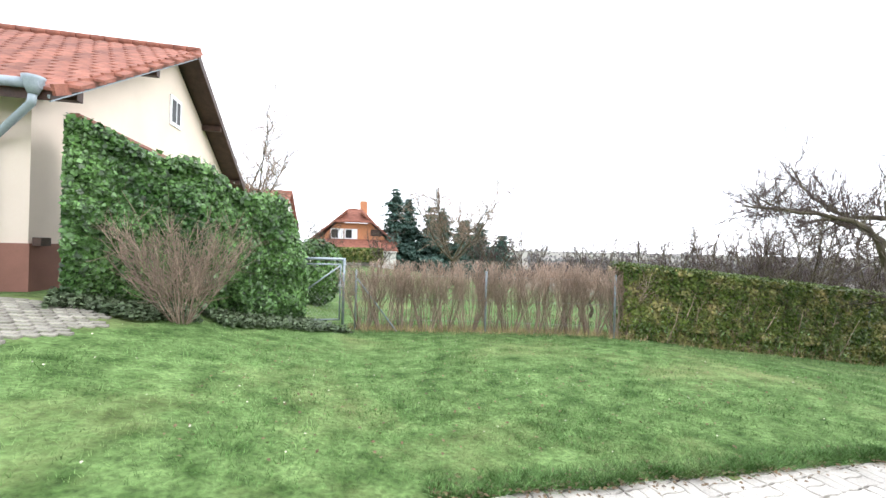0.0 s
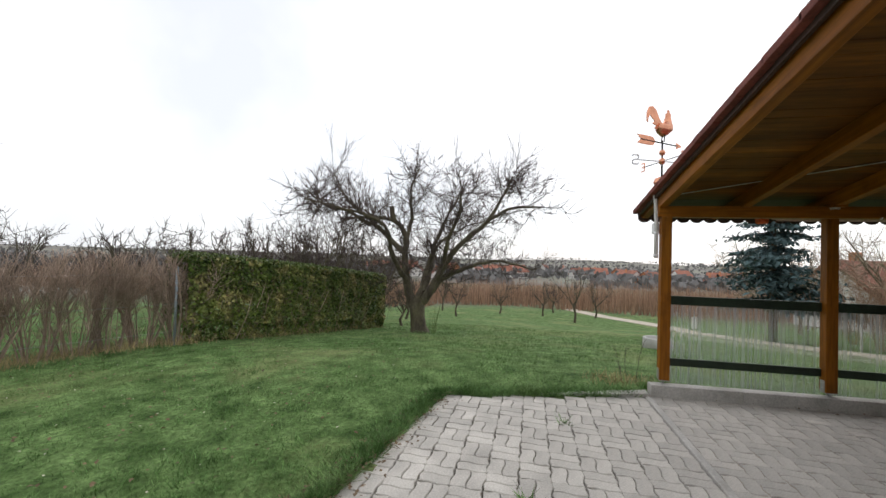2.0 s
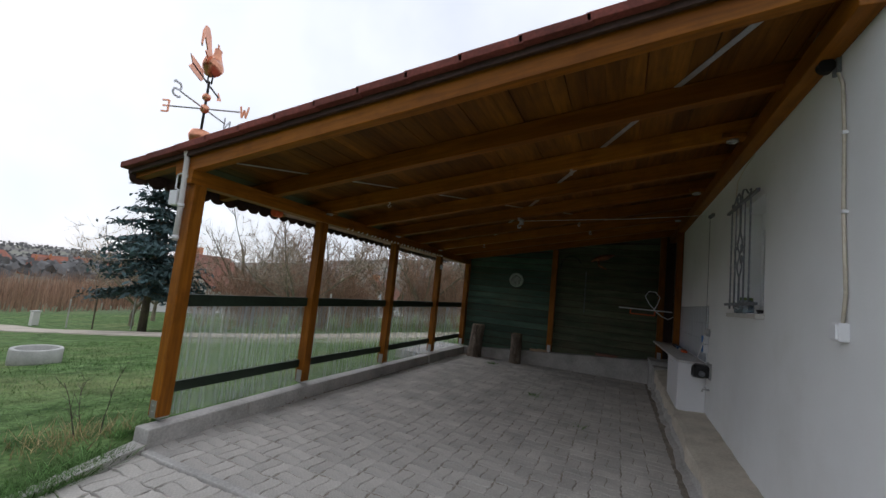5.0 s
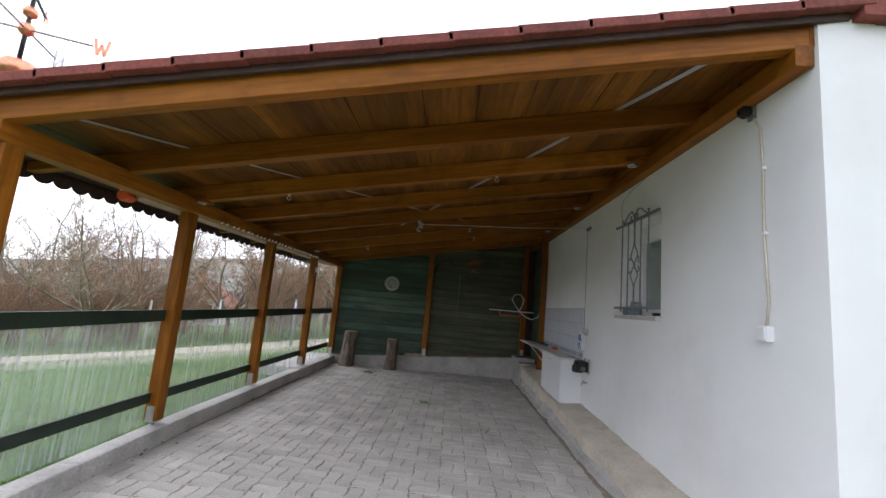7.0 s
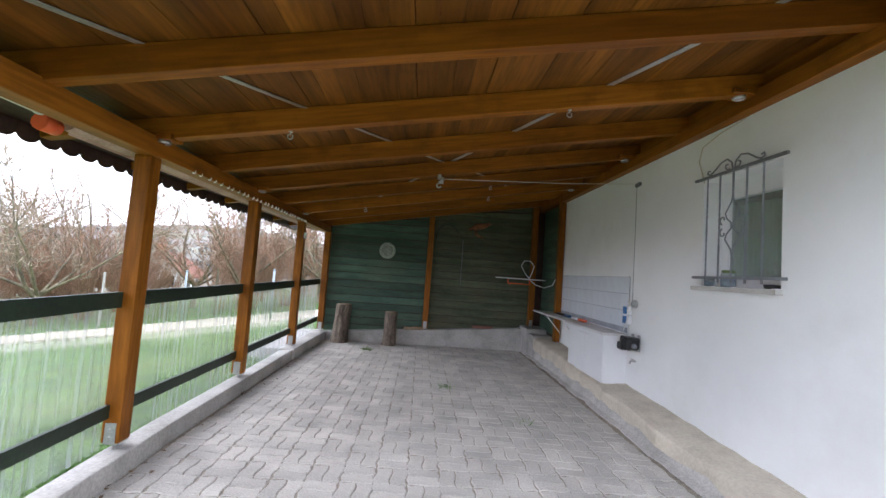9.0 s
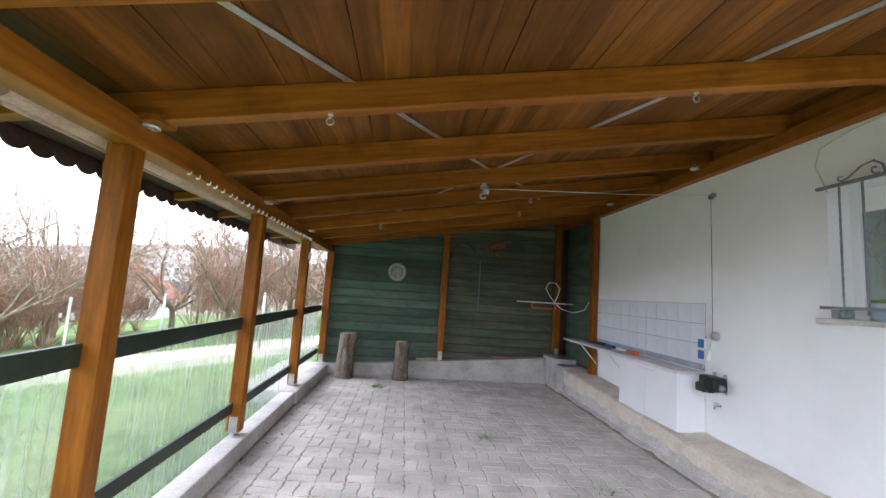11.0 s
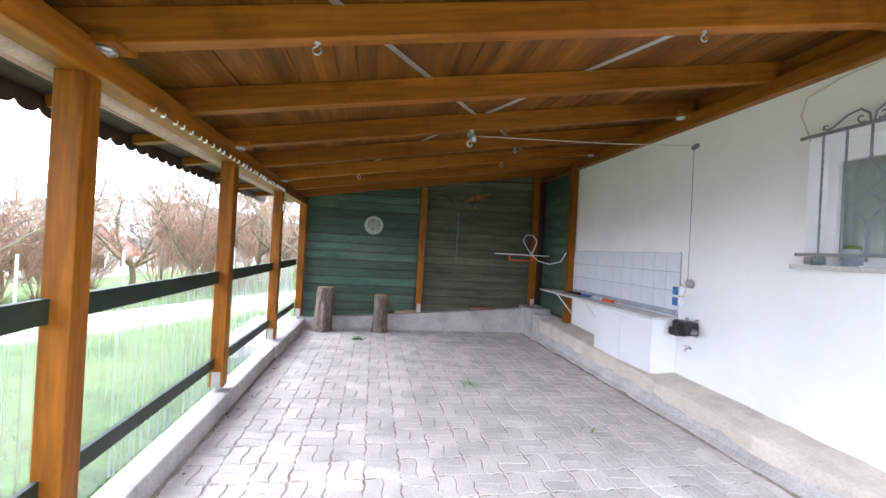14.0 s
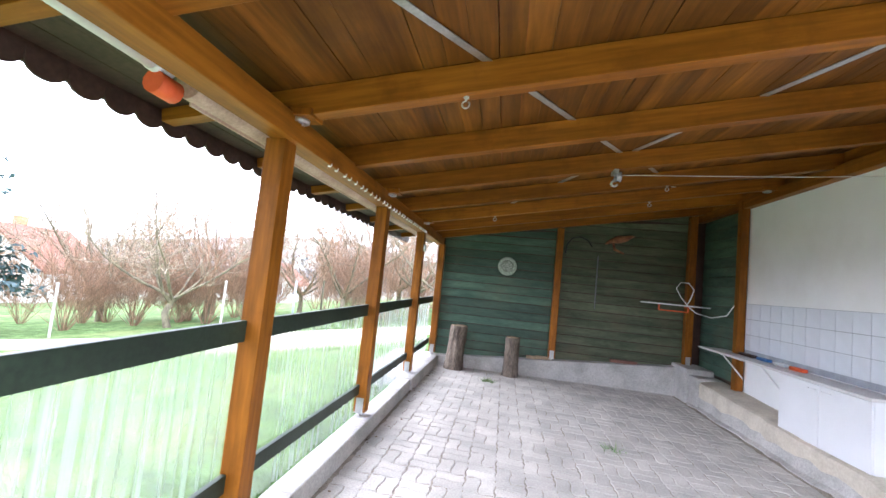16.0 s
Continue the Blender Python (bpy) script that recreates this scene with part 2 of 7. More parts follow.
M_COBBLE = mat("mossy_cobble", (0.30, 0.28, 0.24), 0.9, 0.3, 5, 50, 0.5, 0.01, rnd=0.25, stain=0.7, stain_col=(0.12, 0.17, 0.05), stain_scale=1.6)
M_STONE = mat("block_stone", (0.5, 0.49, 0.46), 0.9, 0.15, 5, 50, 0.3)
M_FLECK = mat("pale_fleck", (0.62, 0.58, 0.46), 0.8, 0.2, 6, 40, 0, island=0.35)
M_LEAFLITTER = mat("dead_leaf", (0.15, 0.10, 0.055), 0.8, 0.3, 6, 40, 0, island=0.4)


def glass(name, col, rough, trans, alpha=1.0):
    m = bpy.data.materials.new(name)
    m.use_nodes = True
    b = m.node_tree.nodes["Principled BSDF"]
    b.inputs["Base Color"].default_value = (*col, 1)
    b.inputs["Roughness"].default_value, b.inputs["Transmission Weight"].default_value, b.inputs["Alpha"].default_value = rough, trans, alpha
    b.inputs["IOR"].default_value = 1.45
    return m


M_GLASS = glass("window_glass", (0.75, 0.85, 0.80), 0.02, 0.75)
M_POLY = glass("corrugated_polycarbonate", (0.86, 0.89, 0.93), 0.10, 0.5, 0.5)
M_POLY.node_tree.nodes["Principled BSDF"].inputs["IOR"].default_value = 1.1
pn, pk = M_POLY.node_tree.nodes, M_POLY.node_tree.links
pc, pm, pt, pr = pn.new("ShaderNodeTexCoord"), pn.new("ShaderNodeMapping"), pn.new("ShaderNodeTexNoise"), pn.new("ShaderNodeMapRange")
pm.inputs["Scale"].default_value = (1, 22, 0.12)
pt.inputs["Scale"].default_value, pt.inputs["Detail"].default_value = 1.6, 5
pr.inputs["From Min"].default_value, pr.inputs["From Max"].default_value = 0.42, 0.66
pr.inputs["To Min"].default_value, pr.inputs["To Max"].default_value = 0.42, 0.68
pk.new(pc.outputs["Object"], pm.inputs["Vector"])
pk.new(pm.outputs["Vector"], pt.inputs["Vector"])
pk.new(pt.outputs["Fac"], pr.inputs["Value"])
pk.new(pr.outputs["Result"], pn["Principled BSDF"].inputs["Alpha"])
M_JAR = glass("jar_glass", (0.8, 0.9, 0.92), 0.05, 0.8)
M_LENS = glass("lamp_lens", (0.9, 0.9, 0.9), 0.2, 0.6)


# ---- helpers ----
def thing(name, at, label, category, group="", kind=""):
    ob = new(name)
    ob.location = at
    ob.empty_display_size = 0.1
    return tagged(ob, label, category, group, kind)


def part(name, bm, material, parent=None, label=""):
    """One mesh object from a bmesh in world coordinates, under its thing."""
    me = bpy.data.meshes.new(name)
    bm.to_mesh(me)
    bm.free()
    me.materials.append(material)
    return hang(name, me, parent, label)


def hang(name, me, parent=None, label=""):
    ob = new(name, me)
    if parent:
        ob.parent = parent
        if not parent.parent:
            ob.matrix_parent_inverse = Matrix.Translation(-parent.location)
    if label:
        ob["label"] = label
    return ob


def solid(name, bm, material, label, category, kind="structure", group=""):
    return tagged(part(name, bm, material), label, category, group, kind)


def box(bm, x0, x1, y0, y1, z0, z1, bevel=0.0):
    c = [(x, y, z) for z in (z0, z1) for x, y in ((x0, y0), (x1, y0), (x1, y1), (x0, y1))]
    return hexa(bm, c, bevel)


def hexa(bm, c, bevel=0.0):
    v = [bm.verts.new(p) for p in c]
    fs = [bm.faces.new([v[i] for i in f]) for f in ((3, 2, 1, 0), (4, 5, 6, 7), (0, 1, 5, 4), (1, 2, 6, 5), (2, 3, 7, 6), (3, 0, 4, 7))]
    if bevel:
        es = list({e for f in fs for e in f.edges})
        bmesh.ops.bevel(bm, geom=es, offset=bevel, segments=2, profile=0.6, affect="EDGES")
    return bm


def B(*a, bevel=0.0):
    return box(bmesh.new(), *a, bevel=bevel)


def beam(bm, p, q, w, h, bevel=0.006, up=(0, 0, 1)):
    """A square timber from p to q (centre line), w wide and h deep."""
    p, q = Vector(p), Vector(q)
    d = (q - p).normalized()
    s = d.cross(Vector(up)).normalized() * w / 2
    u = s.cross(d).normalized() * h / 2
    return hexa(bm, [p - s - u, p + s - u, q + s - u, q - s - u, p - s + u, p + s + u, q + s + u, q - s + u], bevel)


def tube(bm, pts, radii, sides=8, cap=True):
    pts = [Vector(p) for p in pts]
    if isinstance(radii, (int, float)):
        radii = [radii] * len(pts)
    rings, ref = [], None
    for i, p in enumerate(pts):
        d = (pts[min(i + 1, len(pts) - 1)] - pts[max(i - 1, 0)]).normalized()
        if ref is None:
            ref = d.orthogonal().normalized()
        ref = (ref - d * ref.dot(d))
        ref = ref.normalized() if ref.length > 1e-5 else d.orthogonal().normalized()
        s = d.cross(ref)
        rings.append([bm.verts.new(p + (ref * math.cos(a) + s * math.sin(a)) * radii[i]) for a in (2 * math.pi * k / sides for k in range(sides))])
    for a, b in zip(rings, rings[1:]):
        for k in range(sides):
            f = bm.faces.new((a[k], a[(k + 1) % sides], b[(k + 1) % sides], b[k]))
            f.smooth = sides > 4
    if cap:
        bm.faces.new(rings[0][::-1])
        bm.faces.new(rings[-1])
    return bm


def T(pts, radii, sides=8):
    return tube(bmesh.new(), pts, radii, sides)


def lathe(bm, at, prof, sides=20, axis="z"):
    """Turn a profile of (radius, height) round an axis through at."""
    rings = []
    for r, h in prof:
        ring = []
        for k in range(sides):
            a = 2 * math.pi * k / sides
            c = (r * math.cos(a), r * math.sin(a), h)
            if axis == "y":
                c = (c[0], h, c[1])
            if axis == "x":
                c = (h, c[0], c[1])
            ring.append(bm.verts.new(Vector(at) + Vector(c)))
        rings.append(ring)
    for a, b in zip(rings, rings[1:]):
        for k in range(sides):
            f = bm.faces.new((a[k], a[(k + 1) % sides], b[(k + 1) % sides], b[k]))
            f.smooth = True
    bm.faces.new(rings[0][::-1])
    bm.faces.new(rings[-1])
    bmesh.ops.recalc_face_normals(bm, faces=bm.faces[:])
    return bm


def prism(bm, poly, thick, place):
    """A flat outline given thickness; place(u, v, w) gives the world point."""
    a = [bm.verts.new(place(u, v, 0)) for u, v in poly]
    b = [bm.verts.new(place(u, v, thick)) for u, v in poly]
    bm.faces.new(a[::-1])
    bm.faces.new(b)
    for i in range(len(poly)):
        j = (i + 1) % len(poly)
        bm.faces.new((a[i], a[j], b[j], b[i]))
    bmesh.ops.recalc_face_normals(bm, faces=bm.faces[:])
    return bm


def raw(name, verts, faces, material):
    me = bpy.data.meshes.new(name)
    me.from_pydata(verts, [], faces)
    me.materials.append(material)
    return me


def leaves(name, pos, nrm, size, material, rng, ratio=0.7, tilt=0.6, pointed=True):
    """Many small leaves at once: each a bent pair of triangles or a diamond on the points pos, facing about nrm."""
    n = len(pos)
    d = nrm + rng.normal(0, tilt, (n, 3))
    d /= np.linalg.norm(d, axis=1)[:, None] + 1e-9
    t = np.cross(d, rng.normal(0, 1, (n, 3)))
    t /= np.linalg.norm(t, axis=1)[:, None] + 1e-9
    b = np.cross(d, t)
    s = (size * rng.uniform(0.6, 1.3, n))[:, None]
    v = np.empty((n, 4, 3))
    v[:, 0], v[:, 2] = pos - t * s / 2, pos + t * s / 2
    v[:, 1], v[:, 3] = pos + b * s * ratio / 2 + d * s * 0.12, pos - b * s * ratio / 2 + d * s * 0.12
    me = bpy.data.meshes.new(name)
    me.vertices.add(4 * n)
    me.vertices.foreach_set("co", v.reshape(-1))
    me.loops.add(4 * n)
    me.loops.foreach_set("vertex_index", np.arange(4 * n))
    me.polygons.add(n)
    me.polygons.foreach_set("loop_start", np.arange(0, 4 * n, 4))
    me.update()
    me.materials.append(material)
    return me


# ---- ground ----
def soft(v, k=1.0):
    return v * v / (v + k) if v > 0 else 0.0


def ground_z(x, y):
    """The lawn falls away to the east, the land drops into a valley and climbs again to low hills."""
    dx, dy, up = max(0, x - 5.9), max(0, y - 2.9), max(0, 1.2 - x)
    north = 0.05 * min(1, max(0.25, (x + 5) / 6))
    z = -0.118 * soft(min(dx, 22), 0.8) - north * soft(min(dy, 12), 1.0) + 0.2 * soft(min(up, 5.2))
    z -= 0.058 * max(0, min(dx, 150) - 22)
    d = math.hypot(x, y)
    s = min(1, max(0, (d - 330) / 900))
    s = s * s * (3 - 2 * s)
    z += s * (12 if x > 0 else 6)
    az = math.degrees(math.atan2(y, x))
    z += s * (78 * math.exp(-((az + 66) / 20) ** 2) + 10 * noise.noise((x / 320, y / 320, 0)))
    return z


def in_paved(x, y, m=0.0):
    """Whether a point lies on the paving, at least m inside its edge."""
    if -8.2 < y < -0.3:
        return 1.0 < x < 5.76
    edge = 2.06 + 0.13 * (4.8 - x) - m
    east = 5.53 - 0.30 * max(0, y + 0.2) - m
    return -0.3 <= y < edge and 0.5 < x < east


def axis_steps(lo, hi, c0, c1, step):
    """Even steps between c0 and c1, growing ones outside."""
    mid = list(np.arange(c0, c1 + 1e-6, step))
    s, v, right = step, mid[-1], []
    while v < hi:
        s *= 1.16
        v += s
        right.append(v)
    s, v, left = step, mid[0], []
    while v > lo:
        s *= 1.16
        v -= s
        left.append(v)
    return left[::-1] + mid + right


gx = axis_steps(-1300, 1500, -8, 22, 0.3)
gy = axis_steps(-1500, 1400, -12, 13, 0.3)
gv, gf = [], []
for yy in gy:
    for xx in gx:
        zz = ground_z(xx, yy) + 0.025 * noise.noise((xx * 0.9, yy * 0.9, 3)) * (abs(xx) < 60)
        if in_paved(xx, yy, 0.2) or (xx < 1.3 and -8 < yy < -0.3):
            zz = -0.16
        gv.append((xx, yy, zz))
for j in range(len(gy) - 1):
    for i in range(len(gx) - 1):
        a = j * len(gx) + i
        gf.append((a, a + 1, a + 1 + len(gx), a + len(gx)))
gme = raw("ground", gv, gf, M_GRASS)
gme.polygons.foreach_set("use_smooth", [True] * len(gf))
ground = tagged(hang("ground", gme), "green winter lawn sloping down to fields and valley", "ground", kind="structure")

# ---- carport: slab, kerbs, walls ----
SLOPE = 0.172


def under(x):
    """Underside of the rafters."""
    return 2.94 - SLOPE * (x - 1.34)


solid("floor", B(0.5, 5.45, -0.31, 2.95, -0.15, -0.030), M_JOINT, "sand bed with dark joints under the open paving", "paving")
solid("floor_carport", B(1.0, 5.60, -7.9, -0.31, -0.15, -0.006), M_JOINTS, "grey sand bed with filled joints under the carport paving", "paving")
bm = bmesh.new()
def kerb_x(y):
    """Inner foot of the kerb, which bends slightly inwards at the open end."""
    return 5.575 - 0.05 * max(0, y + 2.6) / 1.1


ys = [-0.34, -1.3, -2.6, -3.9, -5.0, -5.55]
for a, b in zip(ys, ys[1:]):
    ka, kb = kerb_x(a), kerb_x(b)
    hexa(bm, [(kb, b, -0.1), (kb + 0.19, b, -0.1), (ka + 0.19, a, -0.1), (ka, a, -0.1), (kb + 0.012, b, 0.135), (kb + 0.182, b, 0.13), (ka + 0.182, a, 0.13), (ka + 0.012, a, 0.135)], 0.012)
solid("kerb_east", bm, M_CONC, "grey weathered concrete kerb carrying the carport posts", "kerb")
bm = bmesh.new()
hexa(bm, [(5.52, -7.6, -0.1), (6.35, -7.6, -0.1), (6.35, -5.55, -0.1), (5.54, -5.55, -0.1), (5.53, -7.6, 0.15), (6.33, -7.6, 0.15), (6.33, -5.55, 0.15), (5.56, -5.55, 0.15)], 0.015)
solid("slab_corner", bm, M_CONC, "rough widened concrete slab beside the lawn", "concrete slab")
solid("kerb_strip", B(1.30, 5.42, -0.325, -0.265, -0.1, 0.018, bevel=0.010), M_CONC, "narrow grey concrete edging strip between two pavings", "edging")
bm = bmesh.new()
hexa(bm, [(5.43, -0.30, -0.1), (5.58, -0.30, -0.1), (5.22, 0.9, -0.1), (5.17, 0.9, -0.1), (5.43, -0.30, 0.05), (5.58, -0.30, 0.05), (5.22, 0.9, 0.012), (5.17, 0.9, 0.012)], 0.008)
solid("kerb_edge", bm, M_CONC, "low worn concrete edging at the paving corner", "edging")
# ledge along the house wall
bm = bmesh.new()
rl = random.Random(4)
N = 44
edge = [(-0.4 - 6.62 * i / N, 1.60 + rl.uniform(-0.014, 0.014) + 0.015 * math.sin(i * 0.9), 0.10 + 0.038 * (0.4 + 6.62 * i / N) + rl.uniform(-0.008, 0.006)) for i in range(N + 1)]
prev = None
for y, x, z in edge:
    ring = [bm.verts.new(q) for q in ((1.28, y, z + 0.05), (1.42, y, z + 0.04), (x - 0.04, y, z + 0.016), (x, y, z), (x + 0.010, y, z - 0.03), (x + 0.008, y, z * 0.48 + rl.uniform(-0.03, 0.03)), (1.28, y, 0.02))]
    if prev:
        for k in range(7):
            f = bm.faces.new((prev[k], ring[k], ring[(k + 1) % 7], prev[(k + 1) % 7]))
    else:
        bm.faces.new(ring)
    prev = ring
bm.faces.new(prev[::-1])
bmesh.ops.recalc_face_normals(bm, faces=bm.faces[:])
solid("ledge", bm, M_LEDGE, "yellowish chipped concrete ledge along the white wall", "ledge")
bm = bmesh.new()
prev = None
for y, x, z in edge:
    w = rl.uniform(-0.02, 0.02)
    ring = [bm.verts.new(q) for q in ((1.28, y, 0.015), (x - 0.022, y, z * 0.62), (x - 0.014 + w * 0.5, y, z * 0.35 + w), (x + 0.012 + w * 0.5, y, 0.026), (x + 0.065 + w, y, 0.004), (x + 0.07 + w, y, -0.06), (1.28, y, -0.06))]
    if prev:
        for k in range(7):
            bm.faces.new((prev[k], ring[k], ring[(k + 1) % 7], prev[(k + 1) % 7]))
    else:
        bm.faces.new(ring)
    prev = ring
bm.faces.new(prev[::-1])
bmesh.ops.recalc_face_normals(bm, faces=bm.faces[:])
solid("ledge_footing", bm, M_CONC, "grey crumbling concrete footing under the ledge", "ledge")
# house wall with a window opening
WY0, WY1, WZ0, WZ1 = -2.79, -1.995, 1.49, 2.415
bm = bmesh.new()
TOPW = 3.11
for a in ((-6.35, WY0, -0.1, TOPW), (WY1, -0.4, -0.1, TOPW), (WY0, WY1, -0.1, WZ0), (WY0, WY1, WZ1, TOPW)):
    box(bm, 0.98, 1.28, a[0], a[1], a[2], a[3])
solid("wall_house_east", bm, M_PLASTER, "white rough-plastered outbuilding wall with faint stains", "wall")
solid("wall_house_north", B(-3.2, 0.98, -0.7, -0.4, -0.1, 3.08), M_PLASTER, "white plastered end wall of the outbuilding", "wall")
solid("wall_house_west", B(-3.5, -3.2, -7.6, -0.4, -0.1, 3.08), M_PLASTER, "white plastered rear wall of the outbuilding", "wall")
solid("wall_house_south", B(-3.2, 1.24, -7.9, -7.65, -0.1, 3.08), M_PLASTER, "white plastered far wall of the outbuilding", "wall")
solid("wall_inner", B(-0.9, -0.8, -4.2, -0.7, -0.1, 3.0), M_CREAM, "pale inner wall seen through the window", "wall")
solid("floor_inner", B(-3.2, 0.98, -7.6, -0.7, -0.1, -0.02), M_CONC, "plain inner floor of the outbuilding", "floor")
# low concrete wall at the back
bm = bmesh.new()
hexa(bm, [(1.60, -7.85, -0.1), (5.55, -7.85, -0.1), (5.55, -7.38, -0.1), (1.60, -7.38, -0.1), (1.60, -7.85, 0.45), (5.55, -7.85, 0.155), (5.55, -7.40, 0.155), (1.60, -7.40, 0.45)], 0.012)
solid("wall_low_back", bm, M_CONC, "low cracked grey concrete wall under green boarding", "low wall")
bm = bmesh.new()
box(bm, 1.28, 1.68, -7.6, -7.02, -0.1, 0.50, bevel=0.02)
box(bm, 1.28, 1.64, -7.02, -6.74, -0.1, 0.42, bevel=0.02)
solid("step_block", bm, M_CONC, "rough concrete blocks stepping up in the corner", "step")

# ---- green boarded walls ----
back = tagged(new("wall_back"), "dark green stained timber boarding closing the carport end", "boarded wall", kind="structure")
side = tagged(new("wall_return"), "dark green boards on the short return wall", "boarded wall", kind="structure")
rb = random.Random(2)
for i in range(19):
    z0 = 0.16 + 0.147 * i
    for x0, x1 in ((3.62, 5.62), (1.52, 3.56)):
        top = [min(z0 + 0.135, under(x) + 0.12) for x in (x0, x1)]
        if max(top) <= z0 + 0.02:
            continue
        if min(top) <= z0 + 0.02:
            x1 = 1.34 + (2.94 + 0.12 - z0 - 0.03) / SLOPE
            top[1] = z0 + 0.03
        y = -7.56 + rb.uniform(-0.004, 0.004)
        bm = bmesh.new()
        hexa(bm, [(x0, y - 0.022, z0), (x1, y - 0.022, z0), (x1, y, z0), (x0, y, z0), (x0, y - 0.022, top[0]), (x1, y - 0.022, top[1]), (x1, y - 0.006, top[1]), (x0, y - 0.006, top[0])], 0.004)
        part("board", bm, M_GREEN if x0 > 3 else M_GREENB, back)
    if z0 < 2.9 and z0 > 0.34:
        x = 1.275 + rb.uniform(-0.003, 0.003)
        bm = bmesh.new()
        hexa(bm, [(x - 0.02, -7.55, z0), (x, -7.55, z0), (x, -6.36, z0), (x - 0.02, -6.36, z0), (x - 0.02, -7.55, z0 + 0.1395), (x - 0.006, -7.55, z0 + 0.1395), (x - 0.006, -6.36, z0 + 0.1395), (x - 0.02, -6.36, z0 + 0.1395)], 0.004)
        part("board", bm, M_GREEN, side)
bm = bmesh.new()
hexa(bm, [(1.2, -7.66, 0.2), (5.7, -7.66, 0.2), (5.7, -7.60, 0.2), (1.2, -7.60, 0.2), (1.2, -7.66, under(1.2) + 0.14), (5.7, -7.66, under(5.7) + 0.14), (5.7, -7.60, under(5.7) + 0.14), (1.2, -7.60, under(1.2) + 0.14)])
part("backing", bm, M_DARK, back)
part("backing", B(1.19, 1.24, -7.62, -6.36, 0.2, 2.95), M_DARK, side)


def post(x, y, top, foot, w=0.112, label="honey-brown stained timber carport post on a steel shoe"):
    p = thing("post", (x, y, foot), label, "post", "carport posts")
    part("timber", box(bmesh.new(), x - w / 2, x + w / 2, y - w / 2, y + w / 2, foot + 0.04, top, bevel=0.008), M_WOOD, p)
    if label.startswith("honey"):
        bm = bmesh.new()
        tube(bm, [(x, y, foot - 0.01), (x, y, foot + 0.05)], 0.014, 10)
        box(bm, x - 0.05, x + 0.05, y - 0.05, y + 0.05, foot + 0.03, foot + 0.042)
        part("steel_shoe", bm, M_STEEL, p, "galvanised steel shoe and pin")
        bm = bmesh.new()
        box(bm, x - 0.035, x + 0.035, y + w / 2, y + w / 2 + 0.004, foot + 0.04, foot + 0.17)
        for dz in (0.08, 0.13):
            lathe(bm, (x, y + w / 2 + 0.004, foot + dz), [(0.008, 0), (0.008, 0.006), (0.004, 0.009)], 8, "y")
        part("shoe_plate", bm, M_STEEL, p, "galvanised strap with bolts")
    return p


POST_Y = (-0.51, -2.20, -4.02, -5.85)
for y in POST_Y:
    post(5.705 if y < -1 else 5.65, y, 2.092, 0.13)
post(5.655, -7.46, 2.095, 0.15)
post(3.61, -7.46, under(3.61), 0.295)
post(1.50, -7.46, under(1.50), 0.455)
post(1.345, -6.31, under(1.345), 0.355, 0.10, "narrow honey-brown timber post against the white wall")

# ---- roof timbers ----
def raf_y(i):
    """Centre line of rafter i, counted from the open end."""
    return -0.465 - 0.858 * i


for i in range(9):
    r = thing("rafter", (3.5, raf_y(i), under(3.5)), "honey-brown stained timber rafter spanning the carport", "rafter", "carport rafters")
    h = 0.15
    part("timber", beam(bmesh.new(), (1.20, raf_y(i), under(1.20) + h / 2), (5.84, raf_y(i), under(5.84) + h / 2), 0.085, h, 0.006), M_WOODX, r)
    part("tail", beam(bmesh.new(), (5.83, raf_y(i), under(5.83) + h - 0.036), (6.39, raf_y(i), under(6.39) + h - 0.036), 0.083, 0.07, 0.004), M_WOODX, r)
b = thing("eave_beam", (5.71, -3.9, 2.06), "honey-brown timber beam along the post tops", "beam")
part("timber", beam(bmesh.new(), (5.665, -0.42, 2.155), (5.71, -7.62, 2.155), 0.13, 0.13), M_WOODY, b)
b = thing("wall_plate", (1.34, -3.9, 2.9), "timber wall plate fixed along the white wall", "beam")
part("timber", beam(bmesh.new(), (1.335, -0.42, 2.895), (1.335, -7.6, 2.895), 0.10, 0.125), M_WOODY, b)
part("upper_board", B(1.282, 1.305, -7.6, -0.42, 2.962, 3.108), M_WOODY, b)
bm = bmesh.new()
H0 = 0.152
soffit = bmesh.new()
rp = random.Random(8)
nx = 44
for i in range(nx):
    x0 = 1.10 + i * (6.42 - 1.10) / nx
    x1 = 1.10 + (i + 1) * (6.42 - 1.10) / nx - rp.choice((0.001, 0.002, 0.006))
    ya = -0.40
    for yb in (-0.40 - rp.choice((1.76, 2.65, 3.5)), -7.95):
        dz = rp.uniform(0, 0.004)
        hexa(bm if x0 < 5.72 else soffit, [(x0, yb, under(x0) + H0 + dz), (x1, yb, under(x1) + H0 + dz), (x1, ya, under(x1) + H0 + dz), (x0, ya, under(x0) + H0 + dz),
                  (x0, yb, under(x0) + H0 + 0.022), (x1, yb, under(x1) + H0 + 0.022), (x1, ya, under(x1) + H0 + 0.022), (x0, ya, under(x0) + H0 + 0.022)])
        ya = yb - 0.003
solid("ceiling_eave", soffit, M_DARK, "dark brown boards under the roof overhang", "ceiling")
solid("ceiling", bm, M_PLANK, "dark reddish-brown timber plank ceiling of the carport", "ceiling")
roof = tagged(new("roof_carport"), "red-brown tile-effect sheet roof over the carport", "roof", kind="structure")
ntile = 15
